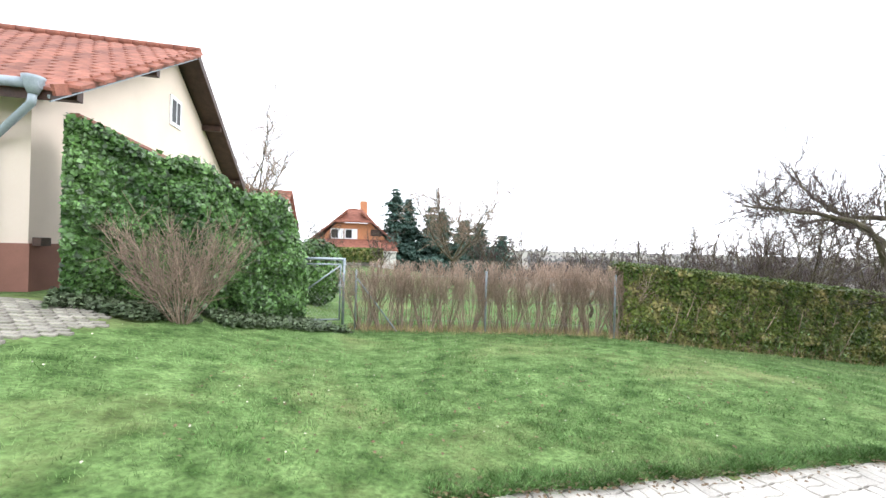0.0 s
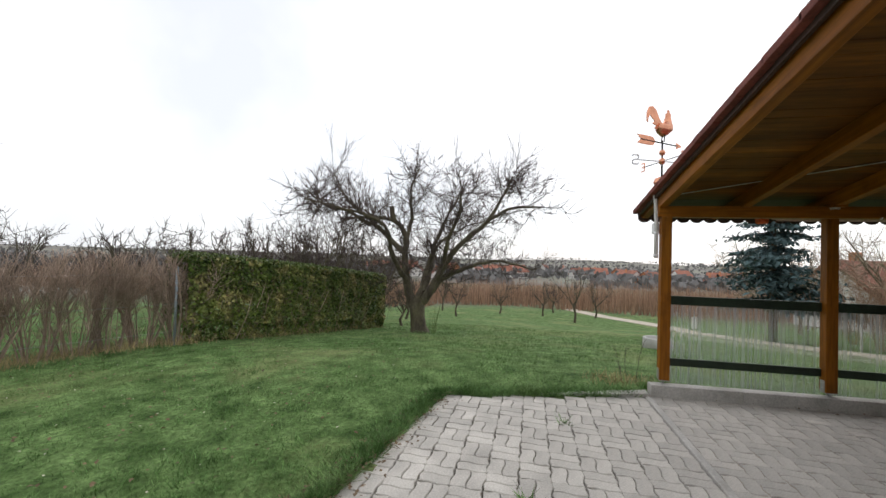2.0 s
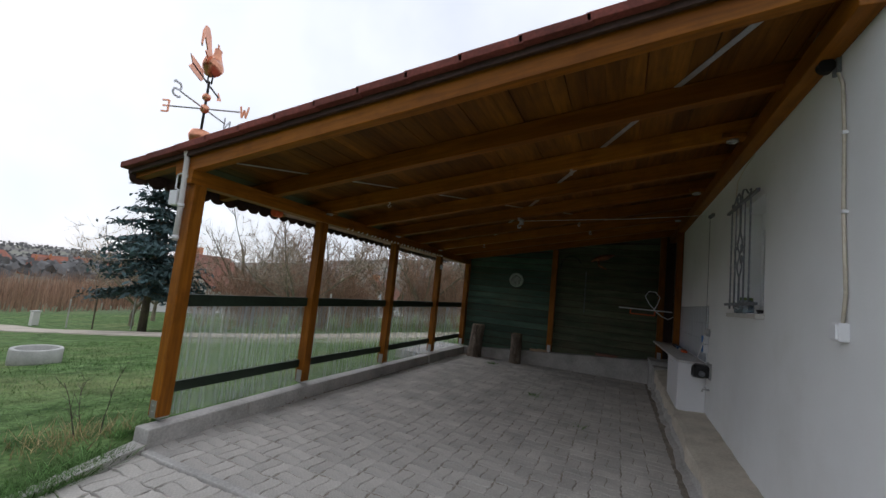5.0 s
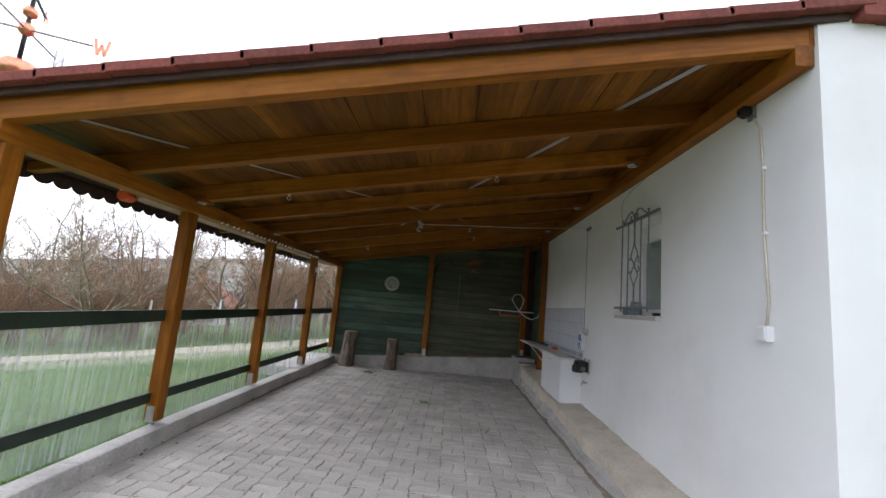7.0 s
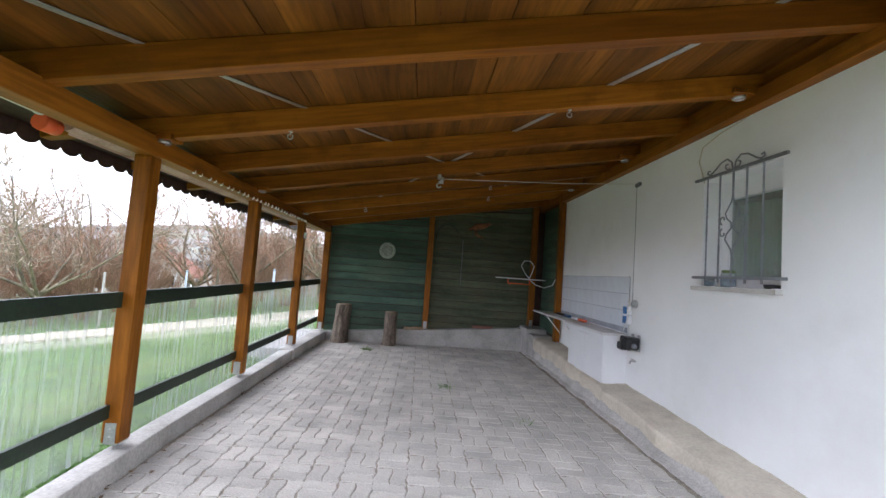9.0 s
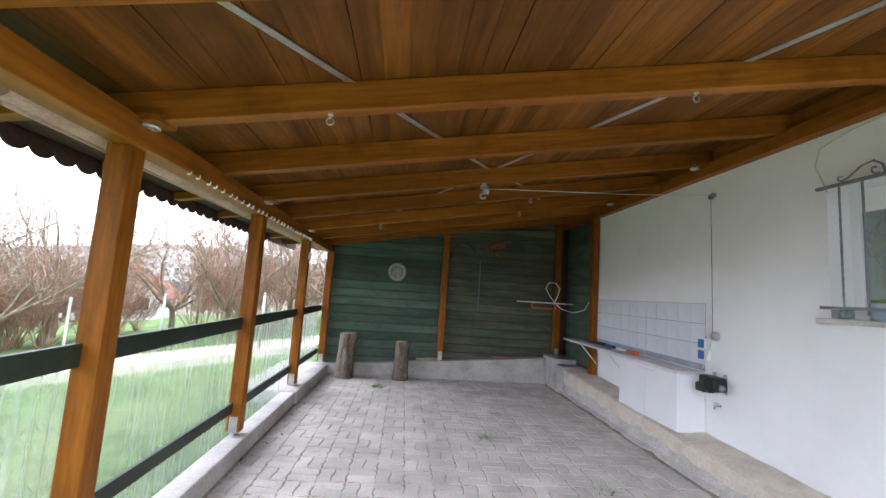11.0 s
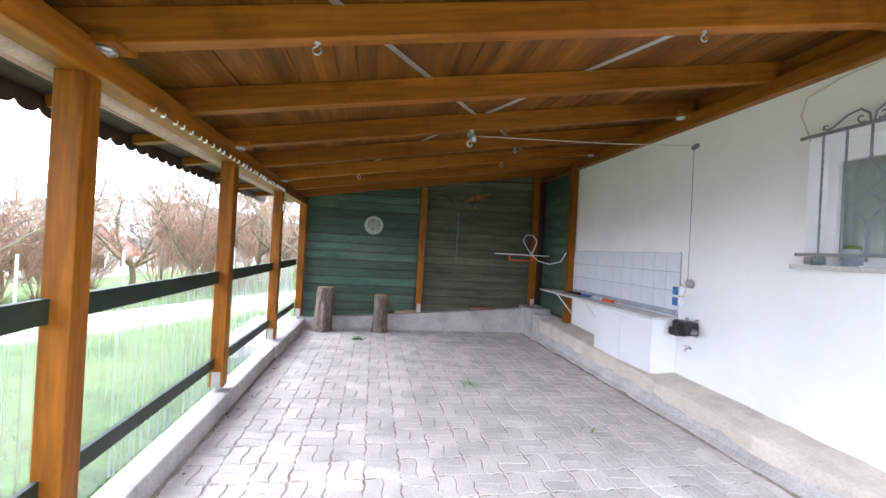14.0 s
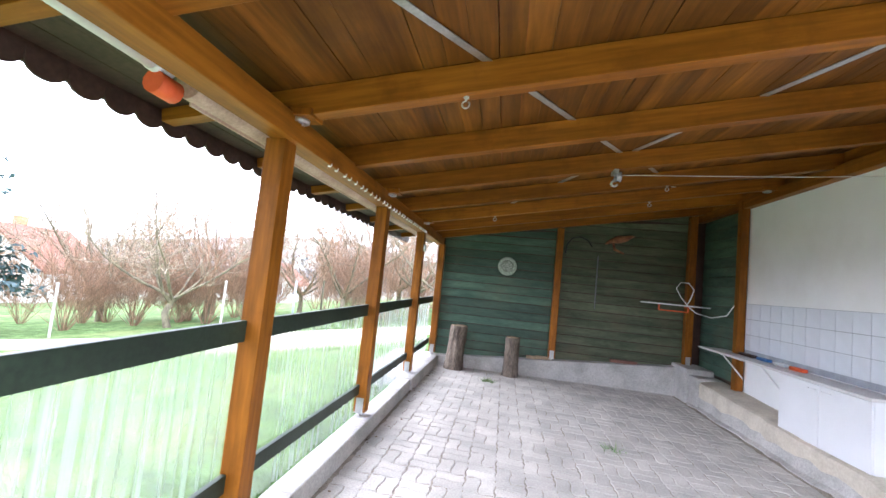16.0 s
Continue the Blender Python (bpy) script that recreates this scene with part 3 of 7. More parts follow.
for i in range(ntile):
    x0 = 6.46 - i * 0.36
    x1 = x0 - 0.38
    bm = bmesh.new()
    za, zb = under(x0) + H0 + 0.026, under(x1) + H0 + 0.026
    nw = 74
    prev = None
    for k in range(nw * 4 + 1):
        y = -0.35 - k * 7.69 / (nw * 4)
        w = 0.02 * abs(math.sin(math.pi * k / 4))
        ring = [bm.verts.new((x0, y, za + 0.018 + w)), bm.verts.new((x1, y, zb + 0.004 + w)), bm.verts.new((x0, y, za + w))]
        if prev:
            bm.faces.new((prev[0], prev[1], ring[1], ring[0]))
            bm.faces.new((prev[2], prev[0], ring[0], ring[2]))
        prev = ring
    part("tile_course", bm, M_TILED, roof)
# front verge: stepped edge pieces over a fascia board
for i in range(ntile):
    x0 = 6.46 - i * 0.36
    bm = bmesh.new()
    beam(bm, (x0 + 0.01, -0.36, under(x0) + H0 + 0.034), (x0 - 0.38, -0.36, under(x0 - 0.38) + H0 + 0.029), 0.07, 0.055, 0.006)
    part("verge_tile", bm, M_TILED, roof)
part("fascia", beam(bmesh.new(), (6.44, -0.395, under(6.44) + 0.145), (1.12, -0.395, under(1.12) + 0.145), 0.03, 0.06), M_DARK, roof)
part("fascia", beam(bmesh.new(), (6.43, -0.41, under(6.43) + 0.125), (6.43, -8.0, under(6.43) + 0.125), 0.028, 0.10), M_DARK, roof)
# scalloped dark edge below the eave
bm = bmesh.new()
nsc = 46
for i in range(nsc):
    yc = -0.46 - i * 0.163
    poly = [(-0.081, 0.05), (0.081, 0.05)] + [(0.078 * math.cos(a), -0.055 * math.sin(a)) for a in (math.pi * k / 8 for k in range(9))]
    prism(bm, poly, 0.012, lambda u, v, w, yc=yc: (6.405 + w, yc + u, under(6.41) + 0.085 + v))
part("scalloped_edge", bm, M_DARK, roof)
solid("roof_outbuilding", B(-3.7, 1.10, -7.95, -0.33, 3.085, 3.18), M_TILED, "plain dark red roof of the outbuilding", "roof")
# ---- rails, polycarbonate ----
for i, (ya, yb) in enumerate(zip(POST_Y + (-7.5,), POST_Y[1:] + (-7.5,))):
    if ya == yb:
        continue
    for z, h, nm in ((1.105, 0.105, "upper"), (0.375, 0.09, "lower")):
        r = thing("rail", (5.71, (ya + yb) / 2, z), "dark green stained timber rail between carport posts", "rail", "carport rails")
        part("timber", beam(bmesh.new(), (5.735 - 0.05 * (i == 0), ya - 0.06, z), (5.735, yb + 0.06, z), 0.028, h, 0.004), M_RAIL, r)
    n = int((ya - yb) / 0.0127)
    vs, fs = [], []
    for k in range(n + 1):
        y = ya - 0.02 - (ya - yb - 0.04) * k / n
        x = 5.775 - 0.05 * (i == 0) * (1 - k / n) + 0.009 * math.sin(2 * math.pi * k / 6)
        vs += [(x, y, 0.12), (x, y, 1.09)]
        if k:
            fs.append((2 * k - 2, 2 * k, 2 * k + 1, 2 * k - 1))
    me = raw("sheet", vs, fs, M_POLY)
    me.polygons.foreach_set("use_smooth", [True] * len(fs))
    s = tagged(hang("wind_screen", me), "clear corrugated plastic sheet fixed behind the rails", "screen", "wind screens")
    s.visible_shadow = False

# ---- things under the carport roof ----
for a, c in (((5.6, -0.6), (3.27, -4.42)), ((1.58, -0.6), (3.87, -4.5)), ((3.2, -4.42), (1.7, -7.0)), ((3.87, -4.5), (5.3, -7.0))):
    s = thing("bracing_strap", (a[0], a[1], under(a[0]) + 0.14), "galvanised perforated steel bracing strap across the ceiling", "strap", "ceiling straps")
    part("strip", beam(bmesh.new(), (a[0], a[1], under(a[0]) + 0.146), (c[0], c[1], under(c[0]) + 0.146), 0.042, 0.004, 0), M_STEEL, s)
r = thing("rolled_blind", (5.85, -4.5, 2.08), "pinkish-brown rolled up sun blind under the eave", "blind")
part("roll", T([(5.855, -1.72, 2.155), (5.855, -4.4, 2.145), (5.855, -7.35, 2.155)], 0.062, 16), M_ROLL, r)
part("bottom_bar", beam(bmesh.new(), (5.87, -1.76, 2.088), (5.87, -7.3, 2.088), 0.012, 0.02), M_ROLL, r)
p = thing("blind_tube", (5.855, -1.0, 2.1), "grey plastic tube with orange coupling under the eave", "tube")
part("tube", T([(5.855, -0.6, 2.175), (5.855, -1.56, 2.158)], 0.034, 12), M_WORKTOP, p)
part("sleeve", T([(5.855, -1.54, 2.16), (5.855, -1.62, 2.158)], 0.04, 12), M_WHITE, p)
part("coupling", T([(5.855, -1.56, 2.088), (5.855, -1.66, 2.086)], 0.046, 12), M_ORANGE, p, "orange plastic coupling")
li = thing("light_string", (5.64, -4.2, 2.06), "string of small white bulbs along the beam", "light string")
part("cable", T([(5.638, -2.5 - 0.1 * k, 2.112 - 0.006 * (k % 2)) for k in range(35)], 0.004, 5), M_BLACK, li)
for k in range(29):
    y = -2.62 - k * 0.113 + 0.015 * math.sin(k * 2.3)
    part("bulb", lathe(bmesh.new(), (5.628, y, 2.100), [(0.004, 0.018), (0.015, 0.008), (0.017, -0.004), (0.008, -0.018)], 8), M_WHITE, li)
for i in (2, 4, 6):
    for x, tl in ((5.60, -0.35), (1.47, 0.35)):
        y = raf_y(i)
        zz = under(x) - 0.012
        l = thing("spot_lamp", (x, y, zz), "round chrome spot lamp in an angled timber block", "lamp", "carport spot lamps")
        bm = bmesh.new()
        w = 0.085
        hexa(bm, [(x - w, y - 0.07, zz + 0.01 + max(0, tl) * 0.0), (x + w, y - 0.07, zz + 0.01), (x + w, y + 0.07, zz + 0.01), (x - w, y + 0.07, zz + 0.01), (x - w, y - 0.07, zz + 0.05), (x + w, y - 0.07, zz + 0.05), (x + w, y + 0.07, zz + 0.05), (x - w, y + 0.07, zz + 0.05)], 0.005)
        part("block", bm, M_WOOD, l)
        part("bezel", lathe(bmesh.new(), (x, y, zz), [(0.045, 0.012), (0.045, -0.006), (0.036, -0.012), (0.030, -0.006), (0.028, 0.005)], 20), M_STEEL, l, "chrome ring")
        part("lens", lathe(bmesh.new(), (x, y, zz), [(0.028, 0.004), (0.027, -0.003), (0.012, -0.007)], 16), M_LENS, l)


def eye_hook(x, y, size=1.0):
    z = under(x)
    h = thing("eye_hook", (x, y, z), "small galvanised hook screwed into a rafter", "hook", "rafter hooks")
    bm = bmesh.new()
    tube(bm, [(x, y, z + 0.01), (x, y, z - 0.03 * size)], 0.007 * size, 8)
    tube(bm, [(x + 0.025 * size * math.sin(a), y, z - 0.055 * size + 0.025 * size * math.cos(a)) for a in (0.4 * k for k in range(15))], 0.006 * size, 8)
    part("ring", bm, M_STEEL, h)
    part("plate", lathe(bmesh.new(), (x, y, z), [(0.02 * size, 0), (0.02 * size, -0.008)], 12), M_STEEL, h)


for x, y, s in ((4.75, raf_y(2), 0.72), (2.76, raf_y(2), 0.72), (4.69, raf_y(6), 0.8), (2.79, raf_y(6), 0.8), (2.9, raf_y(5), 0.7)):
    eye_hook(x, y, s)
hz = under(3.63)
hk = thing("hoist_hook", (3.63, -3.90, hz), "steel pulley block with hook hanging from a rafter", "hoist")
bm = bmesh.new()
box(bm, 3.61, 3.65, -3.96, -3.84, hz - 0.035, hz, bevel=0.005)
lathe(bm, (3.58, -3.90, hz - 0.055), [(0.045, 0), (0.035, 0.02), (0.045, 0.04)], 18, "x")
part("pulley", bm, M_STEEL, hk)
part("hook", T([(3.63, -3.90, hz - 0.06), (3.63, -3.90, hz - 0.09)] + [(3.63 + 0.024 * math.sin(a), -3.90, hz - 0.115 + 0.024 * math.cos(a)) for a in (0.45 * k for k in range(11))], 0.009, 8), M_STEEL, hk, "forged steel hook")
part("cable", T([(3.62, -3.90, hz - 0.04), (2.9, -3.92, hz + 0.0), (2.2, -3.85, hz + 0.015), (1.36, -3.87, 2.63)], 0.0035, 6), M_WORKTOP, hk)
part("wall_pulley", lathe(bmesh.new(), (1.32, -3.87, 2.615), [(0.024, -0.012), (0.016, 0), (0.024, 0.012)], 16, "y"), M_IRON, hk)
part("wall_bracket", B(1.28, 1.315, -3.885, -3.845, 2.615, 2.655, bevel=0.006), M_IRON, hk)
part("drop_cable", T([(1.325, -3.865, 2.60), (1.325, -3.86, 1.9), (1.33, -3.85, 1.25)], 0.0028, 6), M_IRON, hk)
part("lower_pulley", lathe(bmesh.new(), (1.305, -3.85, 1.24), [(0.045, -0.015), (0.04, 0.02), (0.02, 0.035)], 16, "x"), M_STEEL, hk)
part("winch_cable", T([(1.33, -3.86, 1.20), (1.40, -3.90, 0.92)], 0.006, 6), M_WORKTOP, hk)
WX, WY, WZ = 1.30, -3.80, 0.80
wi = thing("winch", (WX, WY, WZ), "black plastic electric winch mounted on the white wall", "winch")
part("body", B(WX, WX + 0.13, WY - 0.12, WY + 0.10, WZ - 0.06, WZ + 0.075, bevel=0.028), M_BLACK, wi)
part("housing", B(WX + 0.03, WX + 0.15, WY - 0.14, WY - 0.02, WZ - 0.085, WZ + 0.0, bevel=0.02), M_BLACK, wi)
part("drum", lathe(bmesh.new(), (WX + 0.13, WY + 0.04, WZ), [(0.07, -0.03), (0.072, 0.02), (0.05, 0.035), (0.045, 0.02)], 24, "x"), M_BLACK, wi)
part("knob", lathe(bmesh.new(), (WX + 0.08, WY + 0.10, WZ - 0.015), [(0.03, 0), (0.03, 0.03), (0.018, 0.045), (0.01, 0.05)], 16, "y"), M_IRON, wi)
for dy in (-0.08, 0.05):
    part("bracket", B(1.28, 1.305, WY + dy - 0.012, WY + dy + 0.012, WZ - 0.08, WZ + 0.10, bevel=0.003), M_STEEL, wi)
wcb = thing("window_cable", (1.285, -2.72, 2.6), "thin yellowed cable running down to the window", "cable")
part("cable", T([(1.286, -2.30, 2.83), (1.286, -2.60, 2.80), (1.286, -2.82, 2.74), (1.286, -2.86, 2.62), (1.286, -2.80, 2.46), (1.286, -2.78, 2.40)], 0.005, 6), M_LEDGE, wcb)
tp = thing("wall_tap", (1.30, -3.820, 0.6), "small worn metal tap below the winch", "tap")
bm = bmesh.new()
tube(bm, [(1.28, -3.820, 0.60), (1.34, -3.820, 0.60), (1.35, -3.820, 0.57)], 0.01, 8)
part("spout", bm, M_STEEL, tp)
part("handle", B(1.315, 1.33, -3.850, -3.790, 0.615, 0.627, bevel=0.003), M_STEEL, tp)

# tile panel
tiles = tagged(new("tile_panel"), "white square glazed wall tiles with grey grout", "tiles", kind="structure")
part("grout_bed", B(1.28, 1.288, -6.36, -4.0, 0.885, 1.55), M_GROUT, tiles)
tm = raw("tile", [], [], M_CERAMIC)
bm = bmesh.new()
box(bm, 0, 0.007, -0.0955, 0.0955, -0.098, 0.098, bevel=0.002)
bm.to_mesh(tm)
bm.free()
for i in range(12):
    for j in range(3):
        o = hang("tile", tm, tiles)
        o.matrix_basis = pose(1.288, -4.101 - i * 0.1955, 1.448 - j * 0.201, 0, 0, 0)
# cabinet, worktop
cb = thing("cabinet", (1.4, -4.62, 0.27), "white laminate two-door wall cabinet standing on the ledge", "cabinet")
part("body", B(1.285, 1.555, -5.10, -4.015, 0.287, 0.845, bevel=0.003), M_WHITE, cb)
for a, c in ((-5.098, -4.562), (-4.556, -4.017)):
    d = part("door", B(1.556, 1.574, a, c, 0.29, 0.842, bevel=0.003), M_WHITE, cb)
    hy = -4.64 if a < -5 else -4.47
    part("handle", T([(1.574, hy - 0.05, 0.795), (1.591, hy - 0.04, 0.795), (1.591, hy + 0.04, 0.795), (1.574, hy + 0.05, 0.795)], 0.005, 6), M_WHITE, d, "small white bow handle")
wt = thing("worktop", (1.45, -5.2, 0.87), "long grey laminate board laid over cabinet and brackets", "worktop")
bm = bmesh.new()
hexa(bm, [(1.29, -6.72, 0.855), (1.66, -6.72, 0.865), (1.59, -4.0, 0.848), (1.29, -4.0, 0.848), (1.29, -6.72, 0.880), (1.66, -6.72, 0.890), (1.59, -4.0, 0.873), (1.29, -4.0, 0.873)], 0.004)
part("board", bm, M_WORKTOP, wt)
for y in (-6.25, -5.45):
    b = thing("shelf_bracket", (1.3, y, 0.7), "white steel angle bracket under the board", "bracket", "shelf brackets")
    bm = bmesh.new()
    beam(bm, (1.292, y, 0.53), (1.292, y, 0.855), 0.03, 0.01, 0)
    beam(bm, (1.29, y, 0.845), (1.58, y, 0.847), 0.03, 0.01, 0)
    part("angle", bm, M_WHITE, b)
    part("strut", beam(bmesh.new(), (1.295, y, 0.55), (1.55, y, 0.84), 0.025, 0.012, 0), M_WHITE, b)
for i, (y, L, mtl, nm, lab) in enumerate(((-5.15, 0.20, M_ORANGE, "red_block", "red plastic block lying on the board"), (-5.42, 0.18, M_WHITE, "white_block", "white plastic piece lying on the board"), (-5.72, 0.2, M_BLUE, "blue_block", "blue plastic piece lying on the board"), (-6.05, 0.3, M_DARK, "dark_bar", "dark metal bar lying on the board"))):
    b = thing(nm, (1.37, y, 0.90), lab, "tool")
    zt = 0.874 + 0.010 * (-4.03 - y) / 2.57
    part("piece", B(1.34, 1.40, y - L / 2, y + L / 2, zt, zt + 0.035, bevel=0.008), mtl, b)
so = thing("sockets", (1.29, -4.000, 1.1), "two weatherproof wall sockets with blue lids", "socket")
for z in (1.155, 1.045):
    part("case", B(1.28, 1.33, -4.025, -3.935, z - 0.05, z + 0.05, bevel=0.008), M_WHITE, so)
    part("lid", B(1.325, 1.345, -4.035, -3.965, z - 0.042, z + 0.042, bevel=0.006), M_BLUE, so, "blue hinged lid")
part("conduit", T([(1.287, -4.020, 1.56), (1.287, -4.015, 1.3), (1.29, -3.980, 1.21)], 0.007, 6), M_LEDGE, so)
part("conduit", T([(1.287, -4.000, 0.99), (1.287, -4.000, 0.88)], 0.007, 6), M_WHITE, so)

# window with grille
wd = thing("window_1", (1.15, -2.29, 1.95), "white framed window deep in the plastered wall", "window", kind="structure")
bm = bmesh.new()
for a in ((WY0, WY1, WZ0, WZ0 + 0.07), (WY0, WY1, WZ1 - 0.16, WZ1), (WY0, WY0 + 0.07, WZ0 + 0.07, WZ1 - 0.16), (WY1 - 0.07, WY1, WZ0 + 0.07, WZ1 - 0.16)):
    box(bm, 1.04, 1.10, a[0], a[1], a[2], a[3], bevel=0.004)
part("window_frame", bm, M_WHITE, wd)
# wavy pale sheet added behind the glass, stands in for its greenish reflection
cv, cf = [], []
for k in range(61):
    y = WY0 + 0.02 + (WY1 - WY0 - 0.04) * k / 60
    x = 0.985 + 0.014 * math.sin(k * 0.85) + 0.006 * math.sin(k * 2.1)
    cv += [(x, y, WZ0 + 0.02), (x, y, WZ1 - 0.20)]
    if k:
        cf.append((2 * k - 2, 2 * k, 2 * k + 1, 2 * k - 1))
part("curtain", (lambda b, m: (b.from_mesh(m), b)[1])(bmesh.new(), raw("curtain", cv, cf, M_PANEBACK)), M_PANEBACK, wd, "pale greenish sheet added behind the glass for its bright reflection")
part("pane", B(1.062, 1.068, WY0 + 0.065, WY1 - 0.065, WZ0 + 0.065, WZ1 - 0.155), M_GLASS, wd).visible_shadow = False
bm = bmesh.new()
hexa(bm, [(0.98, WY0 - 0.06, 1.455), (1.34, WY0 - 0.06, 1.445), (1.34, WY1 + 0.02, 1.445), (0.98, WY1 + 0.02, 1.455), (0.98, WY0 - 0.06, 1.495), (1.34, WY0 - 0.06, 1.48), (1.34, WY1 + 0.02, 1.48), (0.98, WY1 + 0.02, 1.495)], 0.004)
part("window_sill", bm, M_CONC, wd)
gr = thing("window_grille", (1.36, -2.3, 2.0), "grey wrought iron window grille with scrolls", "grille")
GX = 1.36
for z, nm in ((2.41, "top_bar"), (1.555, "bottom_bar")):
    part(nm, beam(bmesh.new(), (GX, -2.79, z), (GX, -1.87, z), 0.022, 0.022, 0.002), M_IRON, gr)
for k, y in enumerate((-2.635, -2.49, -2.35, -2.215, -2.065)):
    bm = bmesh.new()
    n = 40
    prev = None
    for i in range(n + 1):
        z = 1.515 + (2.41 - 1.515) * i / n
        u = i / n
        tw = 0
        for c in ((0.28, 0.72) if k in (0, 4) else ((0.5,) if k in (1, 3) else ())):
            tw += max(-1, min(1, (u - c) / 0.17)) * 4.5
        ring = [bm.verts.new((GX + 0.0075 * math.cos(tw + a), y + 0.0075 * math.sin(tw + a), z)) for a in (0.785, 2.356, 3.927, 5.498)]
        if prev:
            for q in range(4):
                bm.faces.new((prev[q], prev[(q + 1) % 4], ring[(q + 1) % 4], ring[q]))
        prev = ring
    if k == 2:
        bm.free()
        bm = T([(GX, y, 1.515), (GX, y, 1.74)], 0.008, 6)
        part("twisted_bar", T([(GX, y, 2.2), (GX, y, 2.42)], 0.008, 6), M_IRON, gr)
    part("twisted_bar" if k != 2 else "centre_bar", bm, M_IRON, gr)


def scroll(y, z, r, turn, start, flip):
    return [(GX + 0.008, y + flip * r * (1 - 0.075 * i) * math.cos(start + turn * i * 0.42), z + r * (1 - 0.075 * i) * math.sin(start + turn * i * 0.42)) for i in range(12)]


for sg in (1, -1):
    cy = -2.35
    part("diamond", T([(GX, cy, 2.22), (GX, cy + sg * 0.012, 2.16), (GX, cy + sg * 0.075, 2.07), (GX, cy + sg * 0.06, 2.03), (GX, cy + sg * 0.012, 1.99), (GX, cy + sg * 0.008, 1.95), (GX, cy + sg * 0.06, 1.90), (GX, cy + sg * 0.075, 1.86), (GX, cy + sg * 0.012, 1.78), (GX, cy, 1.72)], 0.006, 6), M_IRON, gr)
    for z, tn in ((2.02, 1), (1.91, -1)):
        part("scroll", T(scroll(cy + sg * 0.085, z, 0.042, tn, -tn * 1.2, sg), 0.006, 6), M_IRON, gr)
    part("crest", T([(GX, cy + sg * 0.01, 2.42), (GX, cy + sg * 0.02, 2.475), (GX, cy + sg * 0.07, 2.515), (GX, cy + sg * 0.14, 2.50), (GX, cy + sg * 0.22, 2.445), (GX, cy + sg * 0.26, 2.43), (GX, cy + sg * 0.29, 2.44), (GX, cy + sg * 0.285, 2.465), (GX, cy + sg * 0.262, 2.46)], 0.007, 6), M_IRON, gr)
    part("scroll", T(scroll(cy + sg * 0.055, 2.455, 0.035, 1, -2.2, sg), 0.006, 6), M_IRON, gr)
for y, r, h, lid in ((-2.70, 0.042, 0.065, M_BLACK), (-2.49, 0.055, 0.12, M_HEDGET)):
    j = thing("glass_jar", (1.27, y, 1.49), "glass jar with screw lid on the window sill", "jar", "jars on the sill")
    part("glass", lathe(bmesh.new(), (1.27, y, 1.484), [(r * 0.9, 0), (r, 0.012), (r, h * 0.75), (r * 0.8, h)], 18), M_JAR, j)
    part("lid", lathe(bmesh.new(), (1.27, y, 1.484 + h), [(r * 0.86, -0.006), (r * 0.86, 0.012), (r * 0.8, 0.016)], 18), lid, j)
    part("content", lathe(bmesh.new(), (1.27, y, 1.487), [(r * 0.8, 0), (r * 0.85, h * 0.5)], 14), M_CANVAS, j)
fl = thing("flower_pot", (1.2, -1.98, 1.50), "small dark dish on the window sill", "dish")
part("dish", lathe(bmesh.new(), (1.24, -2.10, 1.486), [(0.05, 0), (0.06, 0.03), (0.05, 0.03), (0.045, 0.012)], 16), M_BLACK, fl)

# cable and box on the wall near the corner
wb = thing("wall_box", (1.30, -0.790, 1.41), "white plastic outlet box on the plastered wall", "box")
part("case", B(1.28, 1.325, -0.830, -0.745, 1.37, 1.46, bevel=0.01), M_WHITE, wb)
part("lid", B(1.324, 1.333, -0.820, -0.755, 1.38, 1.45, bevel=0.004), M_WHITE, wb)
wc = thing("wall_cable", (1.29, -0.800, 2.2), "thin beige cable clipped to the white wall", "cable")
part("cable", T([(1.292, -0.870, 2.95), (1.292, -0.875, 2.80), (1.292, -0.800, 2.66), (1.292, -0.785, 2.41), (1.292, -0.790, 2.0), (1.292, -0.765, 1.6), (1.295, -0.785, 1.45)], 0.008, 6), M_LEDGE, wc)
for z in (2.4, 2.0, 1.62):
    part("clip", B(1.28, 1.303, -0.800, -0.770, z - 0.008, z + 0.008), M_WHITE, wc)
ph = thing("pulley_hook", (1.32, -0.870, 2.81), "dark iron pulley hook on the wall", "hook")
part("plate", B(1.28, 1.30, -0.900, -0.840, 2.75, 2.90, bevel=0.004), M_IRON, ph)
part("wheel", lathe(bmesh.new(), (1.335, -0.870, 2.80), [(0.038, -0.018), (0.026, 0), (0.038, 0.018)], 16, "y"), M_BLACK, ph)
part("loop", T([(1.30, -0.870, 2.88), (1.36, -0.870, 2.90), (1.38, -0.870, 2.95), (1.36, -0.870, 3.0)], 0.008, 6), M_IRON, ph)

# end wall decorations
pl = thing("wall_plate_dish", (4.468, -7.53, 1.815), "round pale green relief plate on the green boards", "plate")
part("rim", lathe(bmesh.new(), (4.468, -7.555, 1.815), [(0.165, 0), (0.165, 0.015), (0.15, 0.028), (0.125, 0.02), (0.11, 0.012)], 32, "y"), M_PLATE, pl, "grey-green ornamental rim")
part("relief", lathe(bmesh.new(), (4.468, -7.545, 1.815), [(0.11, 0), (0.105, 0.012), (0.07, 0.018), (0.05, 0.012), (0.02, 0.02)], 24, "y"), M_PLATEC, pl, "dark green worn relief")
ch = thing("chain", (2.95, -7.54, 1.7), "thin hanging metal chain on the green boards", "chain")
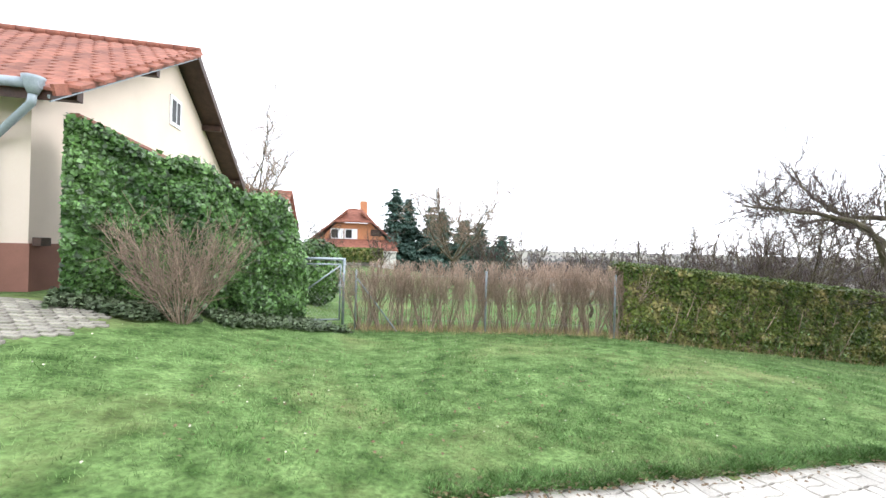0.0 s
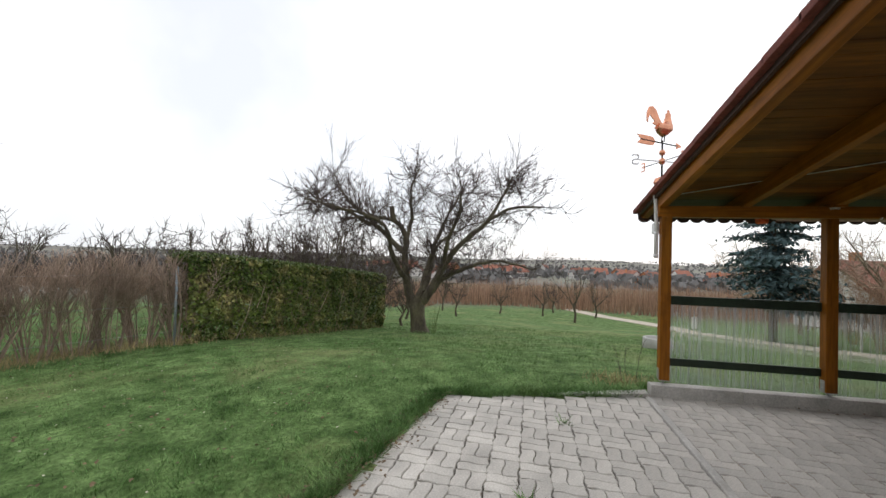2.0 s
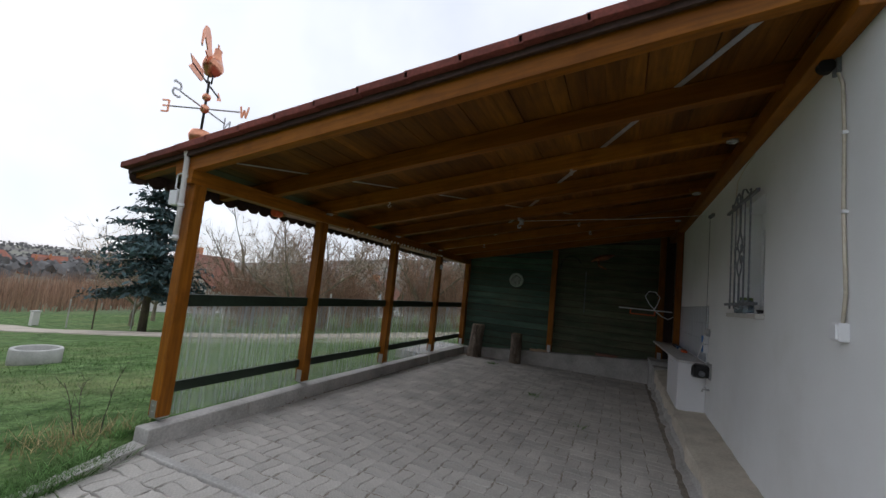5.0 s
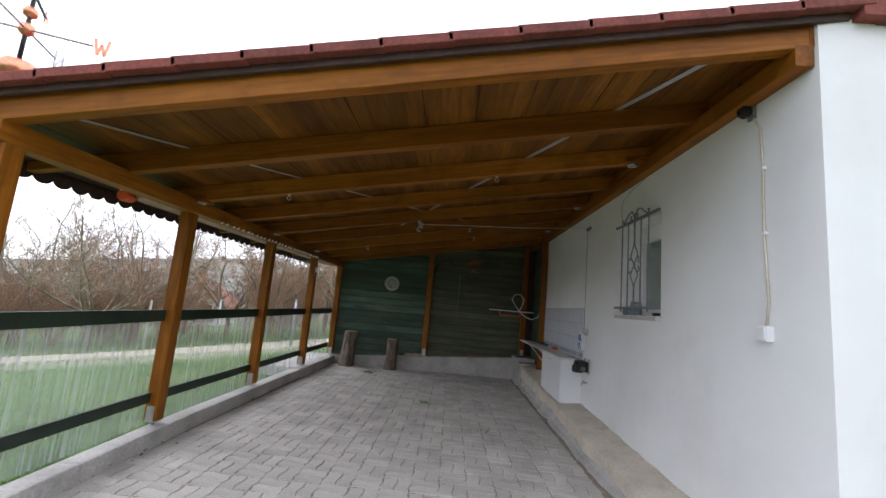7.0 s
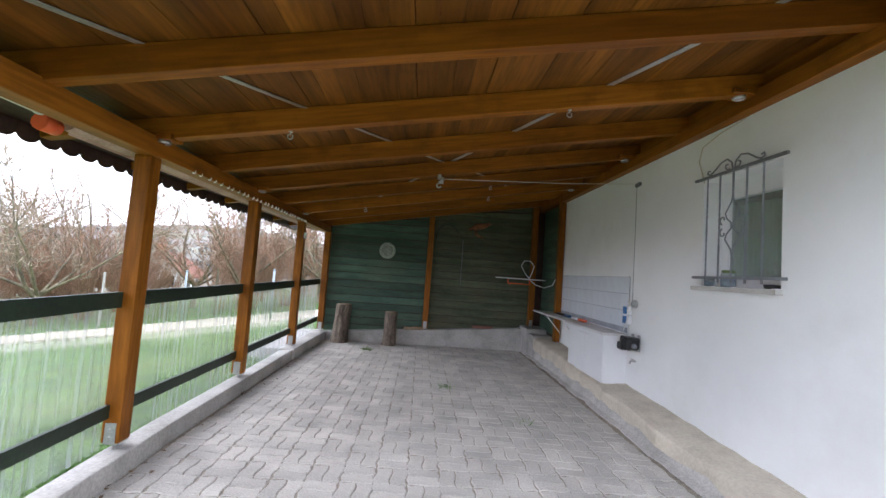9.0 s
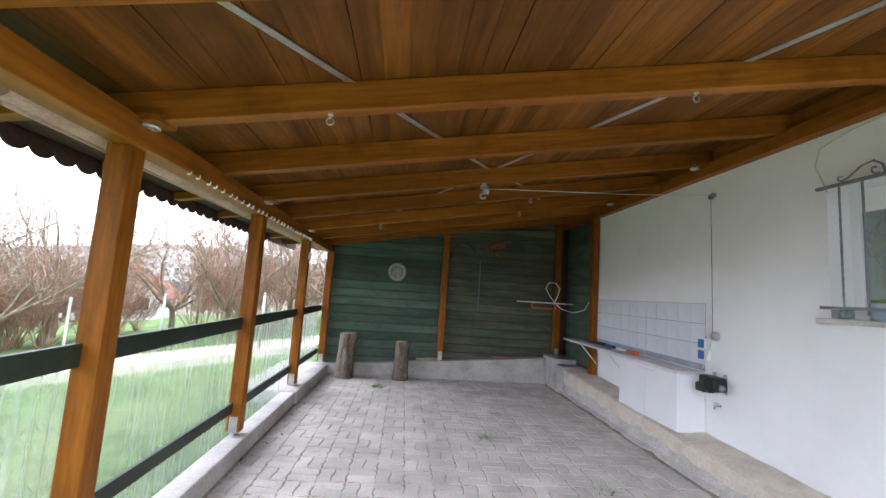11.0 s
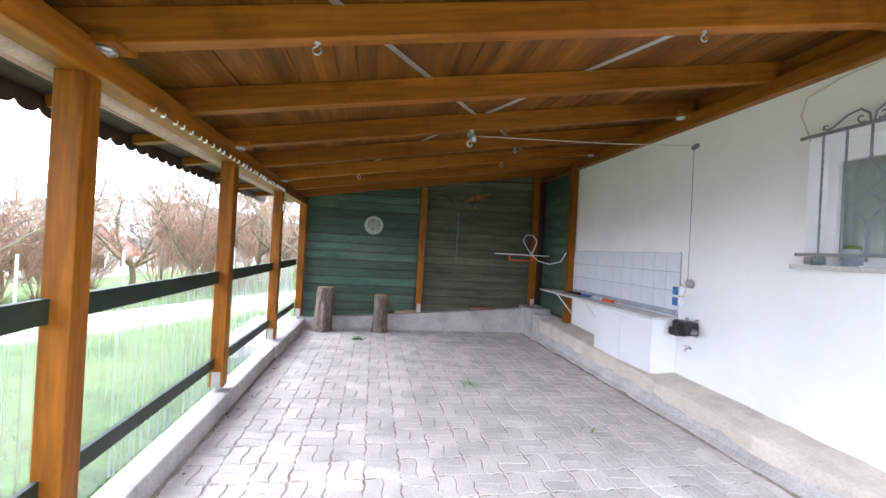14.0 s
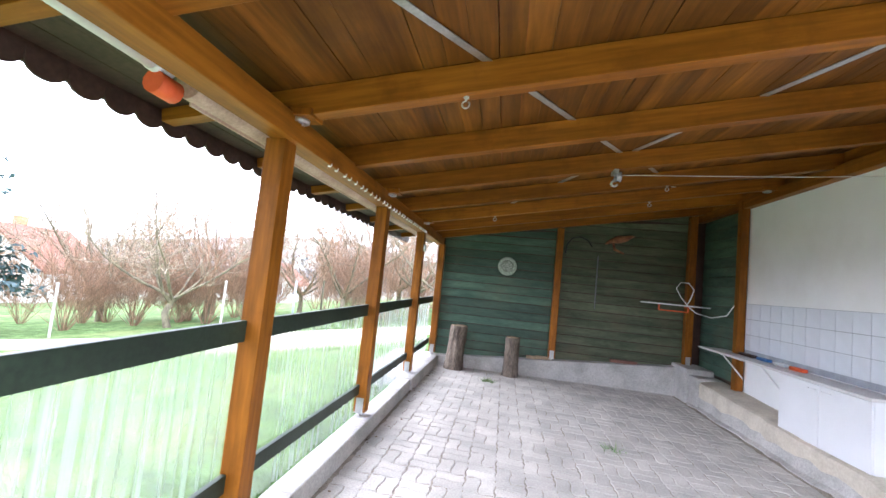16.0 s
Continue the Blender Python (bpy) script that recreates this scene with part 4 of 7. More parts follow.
for k in range(29):
    part("link", T([(2.95 + (0.012 * math.cos(a) if k % 2 else 0), -7.535 + (0 if k % 2 else 0.012 * math.cos(a)), 2.12 - k * 0.031 + 0.02 * math.sin(a)) for a in (math.pi * q / 4 for q in range(9))], 0.004, 4), M_IRON, ch)
ho = thing("hose_loop", (3.3, -7.54, 2.325), "black bent hose hung on the green boards", "hose")
part("hose", T([(3.50, -7.535, 2.125), (3.48, -7.535, 2.285), (3.40, -7.535, 2.405), (3.28, -7.535, 2.445), (3.14, -7.535, 2.395), (3.06, -7.535, 2.285)], 0.011, 8), M_BLACK, ho)
bd = thing("bird_mount", (2.6, -7.5, 2.425), "small brown bird-shaped wall ornament on a branch", "ornament")
bm = bmesh.new()
tube(bm, [(2.86, -7.48, 2.345), (2.78, -7.47, 2.395), (2.66, -7.46, 2.435), (2.54, -7.46, 2.455), (2.46, -7.46, 2.495), (2.40, -7.46, 2.505)], [0.01, 0.035, 0.065, 0.05, 0.028, 0.008], 10)
tube(bm, [(2.72, -7.53, 2.385), (2.70, -7.49, 2.265), (2.55, -7.50, 2.205)], [0.02, 0.024, 0.015], 8)
part("ornament", bm, M_BIRD, bd)
sh = thing("wall_shelf", (1.85, -7.25, 1.438), "narrow white shelf board on a red bracket", "shelf")
part("board", B(1.33, 2.26, -7.42, -7.12, 1.426, 1.446, bevel=0.003), M_WHITE, sh)
bm = bmesh.new()
for a, c in (((2.05, -7.2, 1.418), (2.05, -7.2, 1.338)), ((2.05, -7.2, 1.338), (1.62, -7.2, 1.338)), ((1.62, -7.2, 1.418), (1.62, -7.2, 1.338))):
    beam(bm, a, c, 0.02, 0.02, 0, up=(0, 1, 0))
part("bracket", bm, M_ORANGE, sh, "red steel bracket")
part("back_arm", beam(bmesh.new(), (1.62, -7.2, 1.413), (1.56, -7.45, 1.413), 0.03, 0.02, 0), M_ORANGE, sh)
cl = thing("cable_loop", (1.6, -7.3, 1.538), "white flex looped over the shelf to the wall", "cable")
part("flex", T([(1.33, -6.42, 1.558), (1.36, -6.60, 1.358), (1.42, -6.9, 1.298), (1.50, -7.2, 1.338), (1.60, -7.22, 1.418), (1.72, -7.22, 1.558), (1.80, -7.22, 1.698), (1.74, -7.22, 1.798), (1.62, -7.22, 1.798), (1.54, -7.22, 1.698), (1.58, -7.22, 1.558), (1.64, -7.22, 1.438)], 0.009, 6), M_WHITE, cl)
part("switch_box", B(1.285, 1.33, -6.40, -6.33, 1.60, 1.638, bevel=0.006), M_WORKTOP, cl)


def stump(x, y, r, h, lean, seed, label):
    rng = random.Random(seed)
    t = thing("log_stump", (x, y, 0), label, "log", "upright logs")
    bm = bmesh.new()
    rings = []
    for i in range(13):
        u = i / 12
        rings.append([bm.verts.new((x + lean[0] * u + math.cos(a) * rr, y + lean[1] * u + math.sin(a) * rr, u * h)) for a, rr in
                      ((2 * math.pi * k / 40, r * (1.12 - 0.12 * min(1, u * 3)) * (1 + 0.06 * noise.noise((math.cos(6.28 * k / 40) * 3.5, math.sin(6.28 * k / 40) * 3.5, u * 2.2 + seed)) + 0.035 * rng.uniform(-1, 1))) for k in range(40))])
    for a, b in zip(rings, rings[1:]):
        for k in range(40):
            bm.faces.new((a[k], a[(k + 1) % 40], b[(k + 1) % 40], b[k]))
    bm.faces.new(rings[0][::-1])
    bm.faces.new(rings[-1])
    part("bark", bm, M_STUMP, t)
    part("cut_face", lathe(bmesh.new(), (x + lean[0], y + lean[1], h + 0.001), [(r * 0.9, 0), (r * 0.88, 0.004), (r * 0.4, 0.006)], 24), M_CUT, t, "weathered sawn top")


stump(5.22, -7.20, 0.145, 0.71, (-0.03, -0.09), 1, "thick rough-barked log leaning upright on the paving")
stump(4.275, -7.20, 0.118, 0.625, (0.0, -0.01), 2, "slim pale-barked log standing upright on the paving")
for x, L, z, mtl, lab in ((3.92, 0.20, 0.279, M_CUT, "short pale wood offcut on the low wall"), (3.74, 0.24, 0.293, M_CUT, "thin pale wood offcut on the low wall"), (2.45, 0.42, 0.39, M_PLINTH, "reddish broken roof tile lying on the low wall")):
    b = thing("offcut", (x, -7.52, z), lab, "offcut", "pieces on the low wall")
    part("piece", B(x - L / 2, x + L / 2, -7.50, -7.44, z, z + 0.05, bevel=0.005), mtl, b)

# ---- weather vane and conduit on the front post ----
vx, vy = 5.63, -0.45
vz = under(vx) + 0.275
va = thing("weather_vane", (vx, vy, vz), "copper cockerel weather vane with compass letters", "weather vane")
part("base_ball", lathe(bmesh.new(), (vx, vy, vz + 0.03), [(0.02, -0.07), (0.075, -0.05), (0.09, 0), (0.075, 0.045), (0.02, 0.065)], 20), M_COPPER, va, "hammered copper ball")
part("rod", T([(vx, vy, vz), (vx, vy, vz + 0.53)], 0.011, 8), M_BLACK, va)
part("hub", lathe(bmesh.new(), (vx, vy, vz + 0.28), [(0.012, -0.04), (0.034, -0.02), (0.036, 0.02), (0.012, 0.04)], 14), M_COPPER, va)
part("ball", lathe(bmesh.new(), (vx, vy, vz + 0.385), [(0.01, -0.035), (0.03, -0.02), (0.036, 0), (0.03, 0.02), (0.01, 0.035)], 14), M_COPPER, va)
NS = Vector((0.379, -0.926, 0))
EW = Vector((0.926, 0.379, 0))
for d, nm in ((NS, "arm"), (EW, "arm")):
    c = Vector((vx, vy, vz + 0.28))
    part(nm, T([c - d * 0.31, c + d * 0.31], 0.007, 6), M_STEEL, va)


def letter(strokes, d, sg, wdt=0.085, hgt=0.11):
    c = Vector((vx, vy, vz + 0.28)) + d * sg * 0.35
    bm = bmesh.new()
    for st in strokes:
        for (a, b), (e, f) in zip(st, st[1:]):
            beam(bm, c + d * a * wdt + Vector((0, 0, b * hgt)), c + d * e * wdt + Vector((0, 0, f * hgt)), 0.008, 0.014, 0, up=(0, 0, 1) if abs(a - e) > 0.05 else tuple(d))
    return bm


part("letter_n", letter([[(-0.5, -0.5), (-0.5, 0.5), (0.5, -0.5), (0.5, 0.5)]], -NS, -1), M_STEEL, va)
part("letter_s", letter([[(0.5, 0.35), (0.35, 0.5), (-0.35, 0.5), (-0.5, 0.3), (-0.35, 0.05), (0.35, -0.05), (0.5, -0.3), (0.35, -0.5), (-0.35, -0.5), (-0.5, -0.35)]], -NS, 1), M_STEEL, va)
part("letter_e", letter([[(0.5, 0.5), (-0.5, 0.5), (-0.5, -0.5), (0.5, -0.5)], [(-0.5, 0.0), (0.35, 0.0)]], EW, 1, 0.06, 0.10), M_COPPER, va)
part("letter_w", letter([[(-0.5, 0.5), (-0.25, -0.5), (0.0, 0.2), (0.25, -0.5), (0.5, 0.5)]], EW, -1, 0.07, 0.10), M_COPPER, va)
AD = Vector((0.586, -0.807, 0)).normalized()
ca = Vector((vx, vy, vz + 0.50))
part("arrow_shaft", T([ca - AD * 0.36 + Vector((0, 0, 0.0)), ca + AD * 0.26], 0.008, 6), M_BLACK, va)
part("arrow_tail", prism(bmesh.new(), [(-0.42, 0.05), (-0.36, 0.0), (-0.42, -0.05), (-0.30, -0.055), (-0.16, -0.05), (-0.12, 0.0), (-0.16, 0.05), (-0.30, 0.055)], 0.006, lambda u, v, w: ca + AD * u + Vector((0, 0, v)) + AD.cross(Vector((0, 0, 1))) * (w - 0.003)), M_COPPER, va)
part("arrow_head", prism(bmesh.new(), [(0.24, 0.04), (0.34, 0.0), (0.24, -0.04)], 0.006, lambda u, v, w: ca + AD * u + Vector((0, 0, v)) + AD.cross(Vector((0, 0, 1))) * (w - 0.003)), M_COPPER, va)
ck = ca + Vector((0, 0, 0.03))


def cq(u, v, w):
    return ck + AD * u * 0.86 + Vector((0, 0, v * 0.86)) + AD.cross(Vector((0, 0, 1))) * w * 0.86


bm = bmesh.new()
tube(bm, [cq(-0.10, 0.20, 0), cq(-0.05, 0.17, 0), cq(0.02, 0.155, 0), cq(0.075, 0.19, 0), (cq(0.095, 0.27, 0)), cq(0.10, 0.345, 0), cq(0.105, 0.385, 0), cq(0.12, 0.40, 0)], [0.03, 0.062, 0.085, 0.078, 0.05, 0.032, 0.034, 0.012], 14)
part("cockerel_body", bm, M_COPPER, va)
part("cockerel_tail", prism(bmesh.new(), [(-0.03, 0.13), (-0.09, 0.13), (-0.16, 0.15), (-0.13, 0.19), (-0.20, 0.21), (-0.16, 0.25), (-0.22, 0.29), (-0.25, 0.33), (-0.285, 0.27), (-0.29, 0.21), (-0.31, 0.23), (-0.315, 0.35), (-0.27, 0.43), (-0.20, 0.45), (-0.13, 0.40), (-0.08, 0.31), (-0.02, 0.24)][::-1], 0.012, lambda u, v, w: cq(u, v, w - 0.006)), M_COPPER, va)
part("comb", prism(bmesh.new(), [(0.085, 0.40), (0.075, 0.445), (0.095, 0.43), (0.105, 0.455), (0.118, 0.43), (0.13, 0.44), (0.128, 0.40)], 0.008, lambda u, v, w: cq(u, v, w - 0.004)), M_COPPER, va)
part("beak", T([cq(0.125, 0.385, 0), cq(0.16, 0.37, 0)], [0.012, 0.002], 6), M_BLACK, va)
for w in (-0.02, 0.02):
    part("leg", T([cq(0.02, 0.11, w), cq(0.015, 0.05, w), cq(0.01, -0.02, w)], 0.007, 6), M_BLACK, va)
cd = thing("cable_conduit", (5.580, -0.430, 2.0), "grey plastic conduit clipped to the front post", "conduit")
part("tube", T([(5.675, -0.415, 1.60), (5.675, -0.415, 1.95), (5.670, -0.400, 2.30), (5.665, -0.370, 2.42)], 0.022, 10), M_WORKTOP, cd)
for z in (1.63, 1.90, 2.15):
    part("clip", lathe(bmesh.new(), (5.675, -0.415, z), [(0.027, -0.015), (0.027, 0.015)], 10), M_WHITE, cd)
fo = thing("flood_lamp", (5.770, -0.430, 2.0), "small white outdoor lamp with bent holder on the post", "lamp")
part("case", B(5.730, 5.830, -0.490, -0.400, 1.90, 2.03, bevel=0.012), M_WHITE, fo)
part("holder", T([(5.710, -0.430, 2.02), (5.800, -0.430, 2.05), (5.800, -0.430, 2.17), (5.720, -0.430, 2.19)], 0.008, 6), M_WHITE, fo)
jb = thing("junction_box", (5.62, -5.75, 1.8), "small white junction box on a carport post", "box")
part("case", B(5.62, 5.645, -5.86, -5.79, 1.83, 1.92, bevel=0.006), M_WHITE, jb)


# ---- plants: shared makers ----
class Wood:
    """Collects many thin tapered tubes for one mesh."""

    def __init__(self):
        self.v, self.f = [], []

    def add(self, pts, radii, sides=3):
        ref = None
        first = len(self.v)
        for i, p in enumerate(pts):
            d = pts[min(i + 1, len(pts) - 1)] - pts[max(i - 1, 0)]
            d = d.normalized() if d.length > 1e-6 else Vector((0, 0, 1))
            if ref is None:
                ref = d.orthogonal()
            ref = ref - d * ref.dot(d)
            ref = ref.normalized() if ref.length > 1e-5 else d.orthogonal().normalized()
            s = d.cross(ref)
            for k in range(sides):
                a = 2 * math.pi * k / sides
                self.v.append(p + (ref * math.cos(a) + s * math.sin(a)) * radii[i])
        for i in range(len(pts) - 1):
            for k in range(sides):
                a, b = first + i * sides, first + (i + 1) * sides
                self.f.append((a + k, a + (k + 1) % sides, b + (k + 1) % sides, b + k))

    def mesh(self, name, material, smooth=True):
        me = raw(name, [tuple(p) for p in self.v], self.f, material)
        me.polygons.foreach_set("use_smooth", [smooth] * len(self.f))
        return me


def rvec(rng, k=1.0):
    return Vector((rng.gauss(0, k), rng.gauss(0, k), rng.gauss(0, k)))


def shoot(rng, p, d, length, n, wander, lift):
    """A wandering line from p along d, turning upwards by lift."""
    pts, q, d = [p.copy()], p.copy(), d.normalized()
    for _ in range(n):
        d = (d + rvec(rng, wander) + Vector((0, 0, lift))).normalized()
        q = q + d * (length / n)
        pts.append(q.copy())
    return pts


def along(pts, u):
    k = u * (len(pts) - 1)
    i = min(int(k), len(pts) - 2)
    return pts[i].lerp(pts[i + 1], k - i), (pts[i + 1] - pts[i]).normalized()


def twiggy(rng, limb, r0, limbs, twigs, count, length, lift=0.18, sub=5, thick=0.0045, spread=0.9, sub_len=0.45):
    """Side branches with finer twigs along one limb."""
    for _ in range(count):
        u = rng.uniform(0.25, 1.0)
        p, d = along(limb, u)
        out = (d * 0.5 + rvec(rng, spread)).normalized()
        ln = length * rng.uniform(0.45, 1.15)
        br = shoot(rng, p, out, ln, 6, 0.20, lift)
        r = max(thick * 1.5, r0 * 0.2 * (1.15 - u))
        limbs.add(br, [r * (1 - 0.75 * i / 6) for i in range(7)], 4)
        for _ in range(sub):
            q, e = along(br, rng.uniform(0.2, 1.0))
            tw = shoot(rng, q, e + rvec(rng, 0.7), ln * sub_len * rng.uniform(0.5, 1.3), 4, 0.16, lift)
            twigs.add(tw, [thick, thick * 0.85, thick * 0.7, thick * 0.5, thick * 0.3], 3)


def bare_tree(name, x, y, h, seed, label, category="tree", trunk=0.35, n_limb=7, lean=0.1, width=0.5, density=9, twig_mat=None, bark=None, thick=0.006, sub=5, group="", lift=0.12, sink=0.05):
    rng = random.Random(seed)
    z = ground_z(x, y) - sink
    t = thing(name, (x, y, z), label, category, group)
    big, fine, stem = Wood(), Wood(), Wood()
    base = Vector((x, y, z))
    r0 = 0.0145 * h + 0.022
    tr = [base, base + Vector((rng.gauss(0, lean), rng.gauss(0, lean), h * trunk * 0.5)), base + Vector((rng.gauss(0, lean), rng.gauss(0, lean), h * trunk))]
    stem.add(tr, [r0 * 1.25, r0, r0 * 0.85], 9)
    for i in range(n_limb):
        a = 2 * math.pi * (i + rng.uniform(-0.3, 0.3)) / n_limb
        p, _ = along(tr, rng.uniform(0.8, 1.0))
        d = Vector((math.cos(a) * width * 2, math.sin(a) * width * 2, rng.uniform(0.6, 1.5)))
        lb = shoot(rng, p, d, h * (1 - trunk) * rng.uniform(0.75, 1.1), 7, 0.13, lift)
        rl = r0 * rng.uniform(0.42, 0.6)
        big.add(lb, [rl * (1 - 0.11 * k) for k in range(8)], 6)
        twiggy(rng, lb, rl, big, fine, density, h * 0.22, lift=lift, sub=sub, thick=thick)
    hang("trunk", stem.mesh("trunk", bark or M_BARK), t)
    tagged(hang("branch_growth", big.mesh("branch_growth", bark or M_BARK), t), kind="stuff")
    tagged(hang("twig_growth", fine.mesh("twig_growth", twig_mat or M_TWIG), t), kind="stuff")
    return t


# ---- the old fruit tree on the lawn ----
def old_fruit_tree(x, y):
    rng = random.Random(21)
    z = ground_z(x, y) - 0.05
    t = thing("fruit_tree", (x, y, z), "old bare fruit tree with lichened bark on the lawn", "tree")
    right, back = Vector((0.224, -0.975, 0)), Vector((0.975, 0.224, 0))

    def at(r, h, b):
        return Vector((x, y, z)) + (right * r + back * b + Vector((0, 0, h))) * 0.77

    stem, big, fine = Wood(), Wood(), Wood()
    stem.add([at(0.05, 0, 0), at(0.0, 0.25, 0), at(-0.06, 0.7, 0), at(-0.1, 1.15, 0.02), at(-0.08, 1.4, 0)], [0.30, 0.235, 0.205, 0.24, 0.2], 12)
    limbs = [
        (0.145, [(-0.2, 1.05, 0), (-0.45, 1.7, 0), (-0.57, 2.6, -0.1), (-0.6, 3.7, -0.2), (-1.1, 4.25, -0.3), (-1.9, 4.3, -0.5), (-2.9, 4.2, -0.6)]),
        (0.12, [(0.0, 1.15, 0), (0.5, 1.65, 0.2), (1.0, 2.2, 0.4), (2.0, 2.6, 0.6), (3.1, 2.8, 0.6), (4.5, 2.55, 0.4)]),
        (0.13, [(0.1, 1.2, 0), (0.6, 2.0, -0.2), (1.0, 2.75, -0.4), (1.9, 3.8, -0.6), (3.1, 4.7, -0.8), (4.4, 4.8, -1.0)]),
        (0.10, [(-0.05, 1.3, 0), (0.2, 2.3, 0.5), (0.5, 3.3, 0.9), (0.95, 4.5, 1.1), (1.5, 5.6, 1.2)]),
        (0.085, [(-0.58, 3.0, -0.15), (-1.4, 3.7, 0.4), (-2.4, 4.6, 0.8), (-3.2, 5.3, 1.0), (-3.7, 6.2, 1.1)]),
        (0.08, [(-0.45, 1.9, 0), (-0.9, 2.8, -0.8), (-1.2, 3.9, -1.6), (-2.4, 4.4, -2.2), (-3.6, 4.6, -2.6)]),
        (0.08, [(0.2, 1.6, 0), (0.4, 2.6, 1.0), (0.6, 3.4, 2.0), (1.6, 4.2, 2.8), (2.7, 4.6, 3.2)]),
        (0.07, [(-0.6, 3.5, -0.2), (-0.4, 4.4, 0.1), (-0.5, 5.4, 0.2), (-0.2, 6.3, 0.3)]),
        (0.07, [(0.9, 2.6, -0.4), (1.0, 3.6, -0.9), (1.4, 4.7, -1.3), (1.3, 5.7, -1.5)]),
        (0.06, [(-2.0, 4.1, 0.7), (-2.9, 4.6, 0.6), (-3.8, 4.8, 0.2), (-4.4, 5.3, 0.0)]),
        (0.05, [(2.4, 4.2, -0.7), (3.0, 5.3, -0.6), (3.3, 5.9, -0.5)]),
    ]
    for r, pts in limbs:
        pl = [at(*q) for q in pts]
        smooth = []
        for i in range(len(pl) - 1):
            p0, p1, p2, p3 = pl[max(i - 1, 0)], pl[i], pl[i + 1], pl[min(i + 2, len(pl) - 1)]
            for k in range(4):
                s = k / 4
                smooth.append(0.5 * ((2 * p1) + (p2 - p0) * s + (2 * p0 - 5 * p1 + 4 * p2 - p3) * s * s + (3 * p1 - p0 - 3 * p2 + p3) * s ** 3) + rvec(rng, 0.018))
        smooth.append(pl[-1])
        n = len(smooth)
        big.add(smooth, [r * (1 - 0.95 * (i / n) ** 0.9) + 0.008 for i in range(n)], 8)
        twiggy(rng, smooth, r, big, fine, 40, 1.05, lift=0.06, sub=14, thick=0.0068, spread=0.95)
        twiggy(rng, smooth, r, big, fine, 9, 1.35, lift=0.30, sub=9, thick=0.006, spread=0.6)
    big.add([at(-1.05, 4.2, -0.3), at(-1.1, 4.5, -0.3), at(-1.12, 4.75, -0.3)], [0.09, 0.075, 0.07], 8)
    hang("trunk", stem.mesh("trunk", M_BARK), t)
    tagged(hang("branch_growth", big.mesh("branch_growth", M_BARK), t), kind="stuff")
    tagged(hang("twig_growth", fine.mesh("twig_growth", M_TWIG), t), kind="stuff")
    shoots = Wood()
    for _ in range(9):
        p = at(0.45 + rng.uniform(-0.2, 0.25), 0, rng.uniform(-0.2, 0.2))
        shoots.add(shoot(rng, p, Vector((rng.gauss(0, 0.15), rng.gauss(0, 0.15), 1)), rng.uniform(0.5, 1.1), 5, 0.06, 0.02), [0.008, 0.007, 0.006, 0.005, 0.004, 0.002], 4)
    hang("suckers", shoots.mesh("suckers", M_HEDGET), t, "thin upright shoots at the trunk")


old_fruit_tree(11.75, 4.2)


# ---- bare hedge ----
def hedge_shrub(seed):
    rng = random.Random(seed)
    t = thing("hedge_shrub", (0, 0, 0), "leafless multi-stemmed clipped hedge shrub with reddish-brown twigs", "shrub", "bare hedge")
    stems, twigs = Wood(), Wood()
    for _ in range(17):
        a, k = rng.uniform(0, 6.28), rng.uniform(0.1, 0.62)
        p = Vector((math.cos(a) * 0.14, math.sin(a) * 0.1, -0.08))
        d = Vector((math.cos(a) * k * 0.75, math.sin(a) * k * 0.5, 1))
        st = shoot(rng, p, d, rng.uniform(1.25, 1.65), 7, 0.07, 0.05)
        r = rng.uniform(0.009, 0.02)
        stems.add(st, [r * (1 - 0.09 * i) for i in range(8)], 4)
        for _ in range(34):
            q, e = along(st, rng.uniform(0.5, 1.0) if rng.random() < 0.85 else rng.uniform(0.1, 0.5))
            ln = rng.uniform(0.2, 0.5)
            tw = shoot(rng, q, e + rvec(rng, 0.6), ln, 3, 0.15, 0.2)
            tw = [Vector((w.x, w.y, min(w.z, 1.66 + rng.uniform(-0.05, 0.05)))) for w in tw]
            twigs.add(tw, [0.0046, 0.004, 0.0034, 0.0025], 3)
    tagged(hang("stem_growth", stems.mesh("stem_growth", M_TWIG_H), t), kind="stuff")
    tagged(hang("twig_growth", twigs.mesh("twig_growth", M_TWIG_H), t), kind="stuff")
    return t


HEDGE = [(0.95, 9.95), (2.2, 9.4), (4.1, 8.72), (6.75, 7.55)]
GREEN = [(6.75, 7.55), (9.5, 6.95), (13.4, 6.45)]


def on_line(line, s):
    """Point and direction at s metres along a bent line."""
    for (x0, y0), (x1, y1) in zip(line, line[1:]):
        ln = math.hypot(x1 - x0, y1 - y0)
        if s <= ln or (x1, y1) == line[-1]:
            return x0 + (x1 - x0) * s / ln, y0 + (y1 - y0) * s / ln, math.atan2(y1 - y0, x1 - x0)
        s -= ln


rng = random.Random(5)
protos = [hedge_shrub(60 + i) for i in range(4)]
for i in range(13):
    x, y, a = on_line(HEDGE, 0.35 + i * 0.5)
    m = pose(x + rng.gauss(0, 0.04), y + rng.gauss(0, 0.05), ground_z(x, y), 0, 0, math.degrees(a) + rng.choice((0, 180)) + rng.uniform(-12, 12))
    if i < 4:
        protos[i].matrix_basis = m
    else:
        copy_thing(protos[i % 4], m)

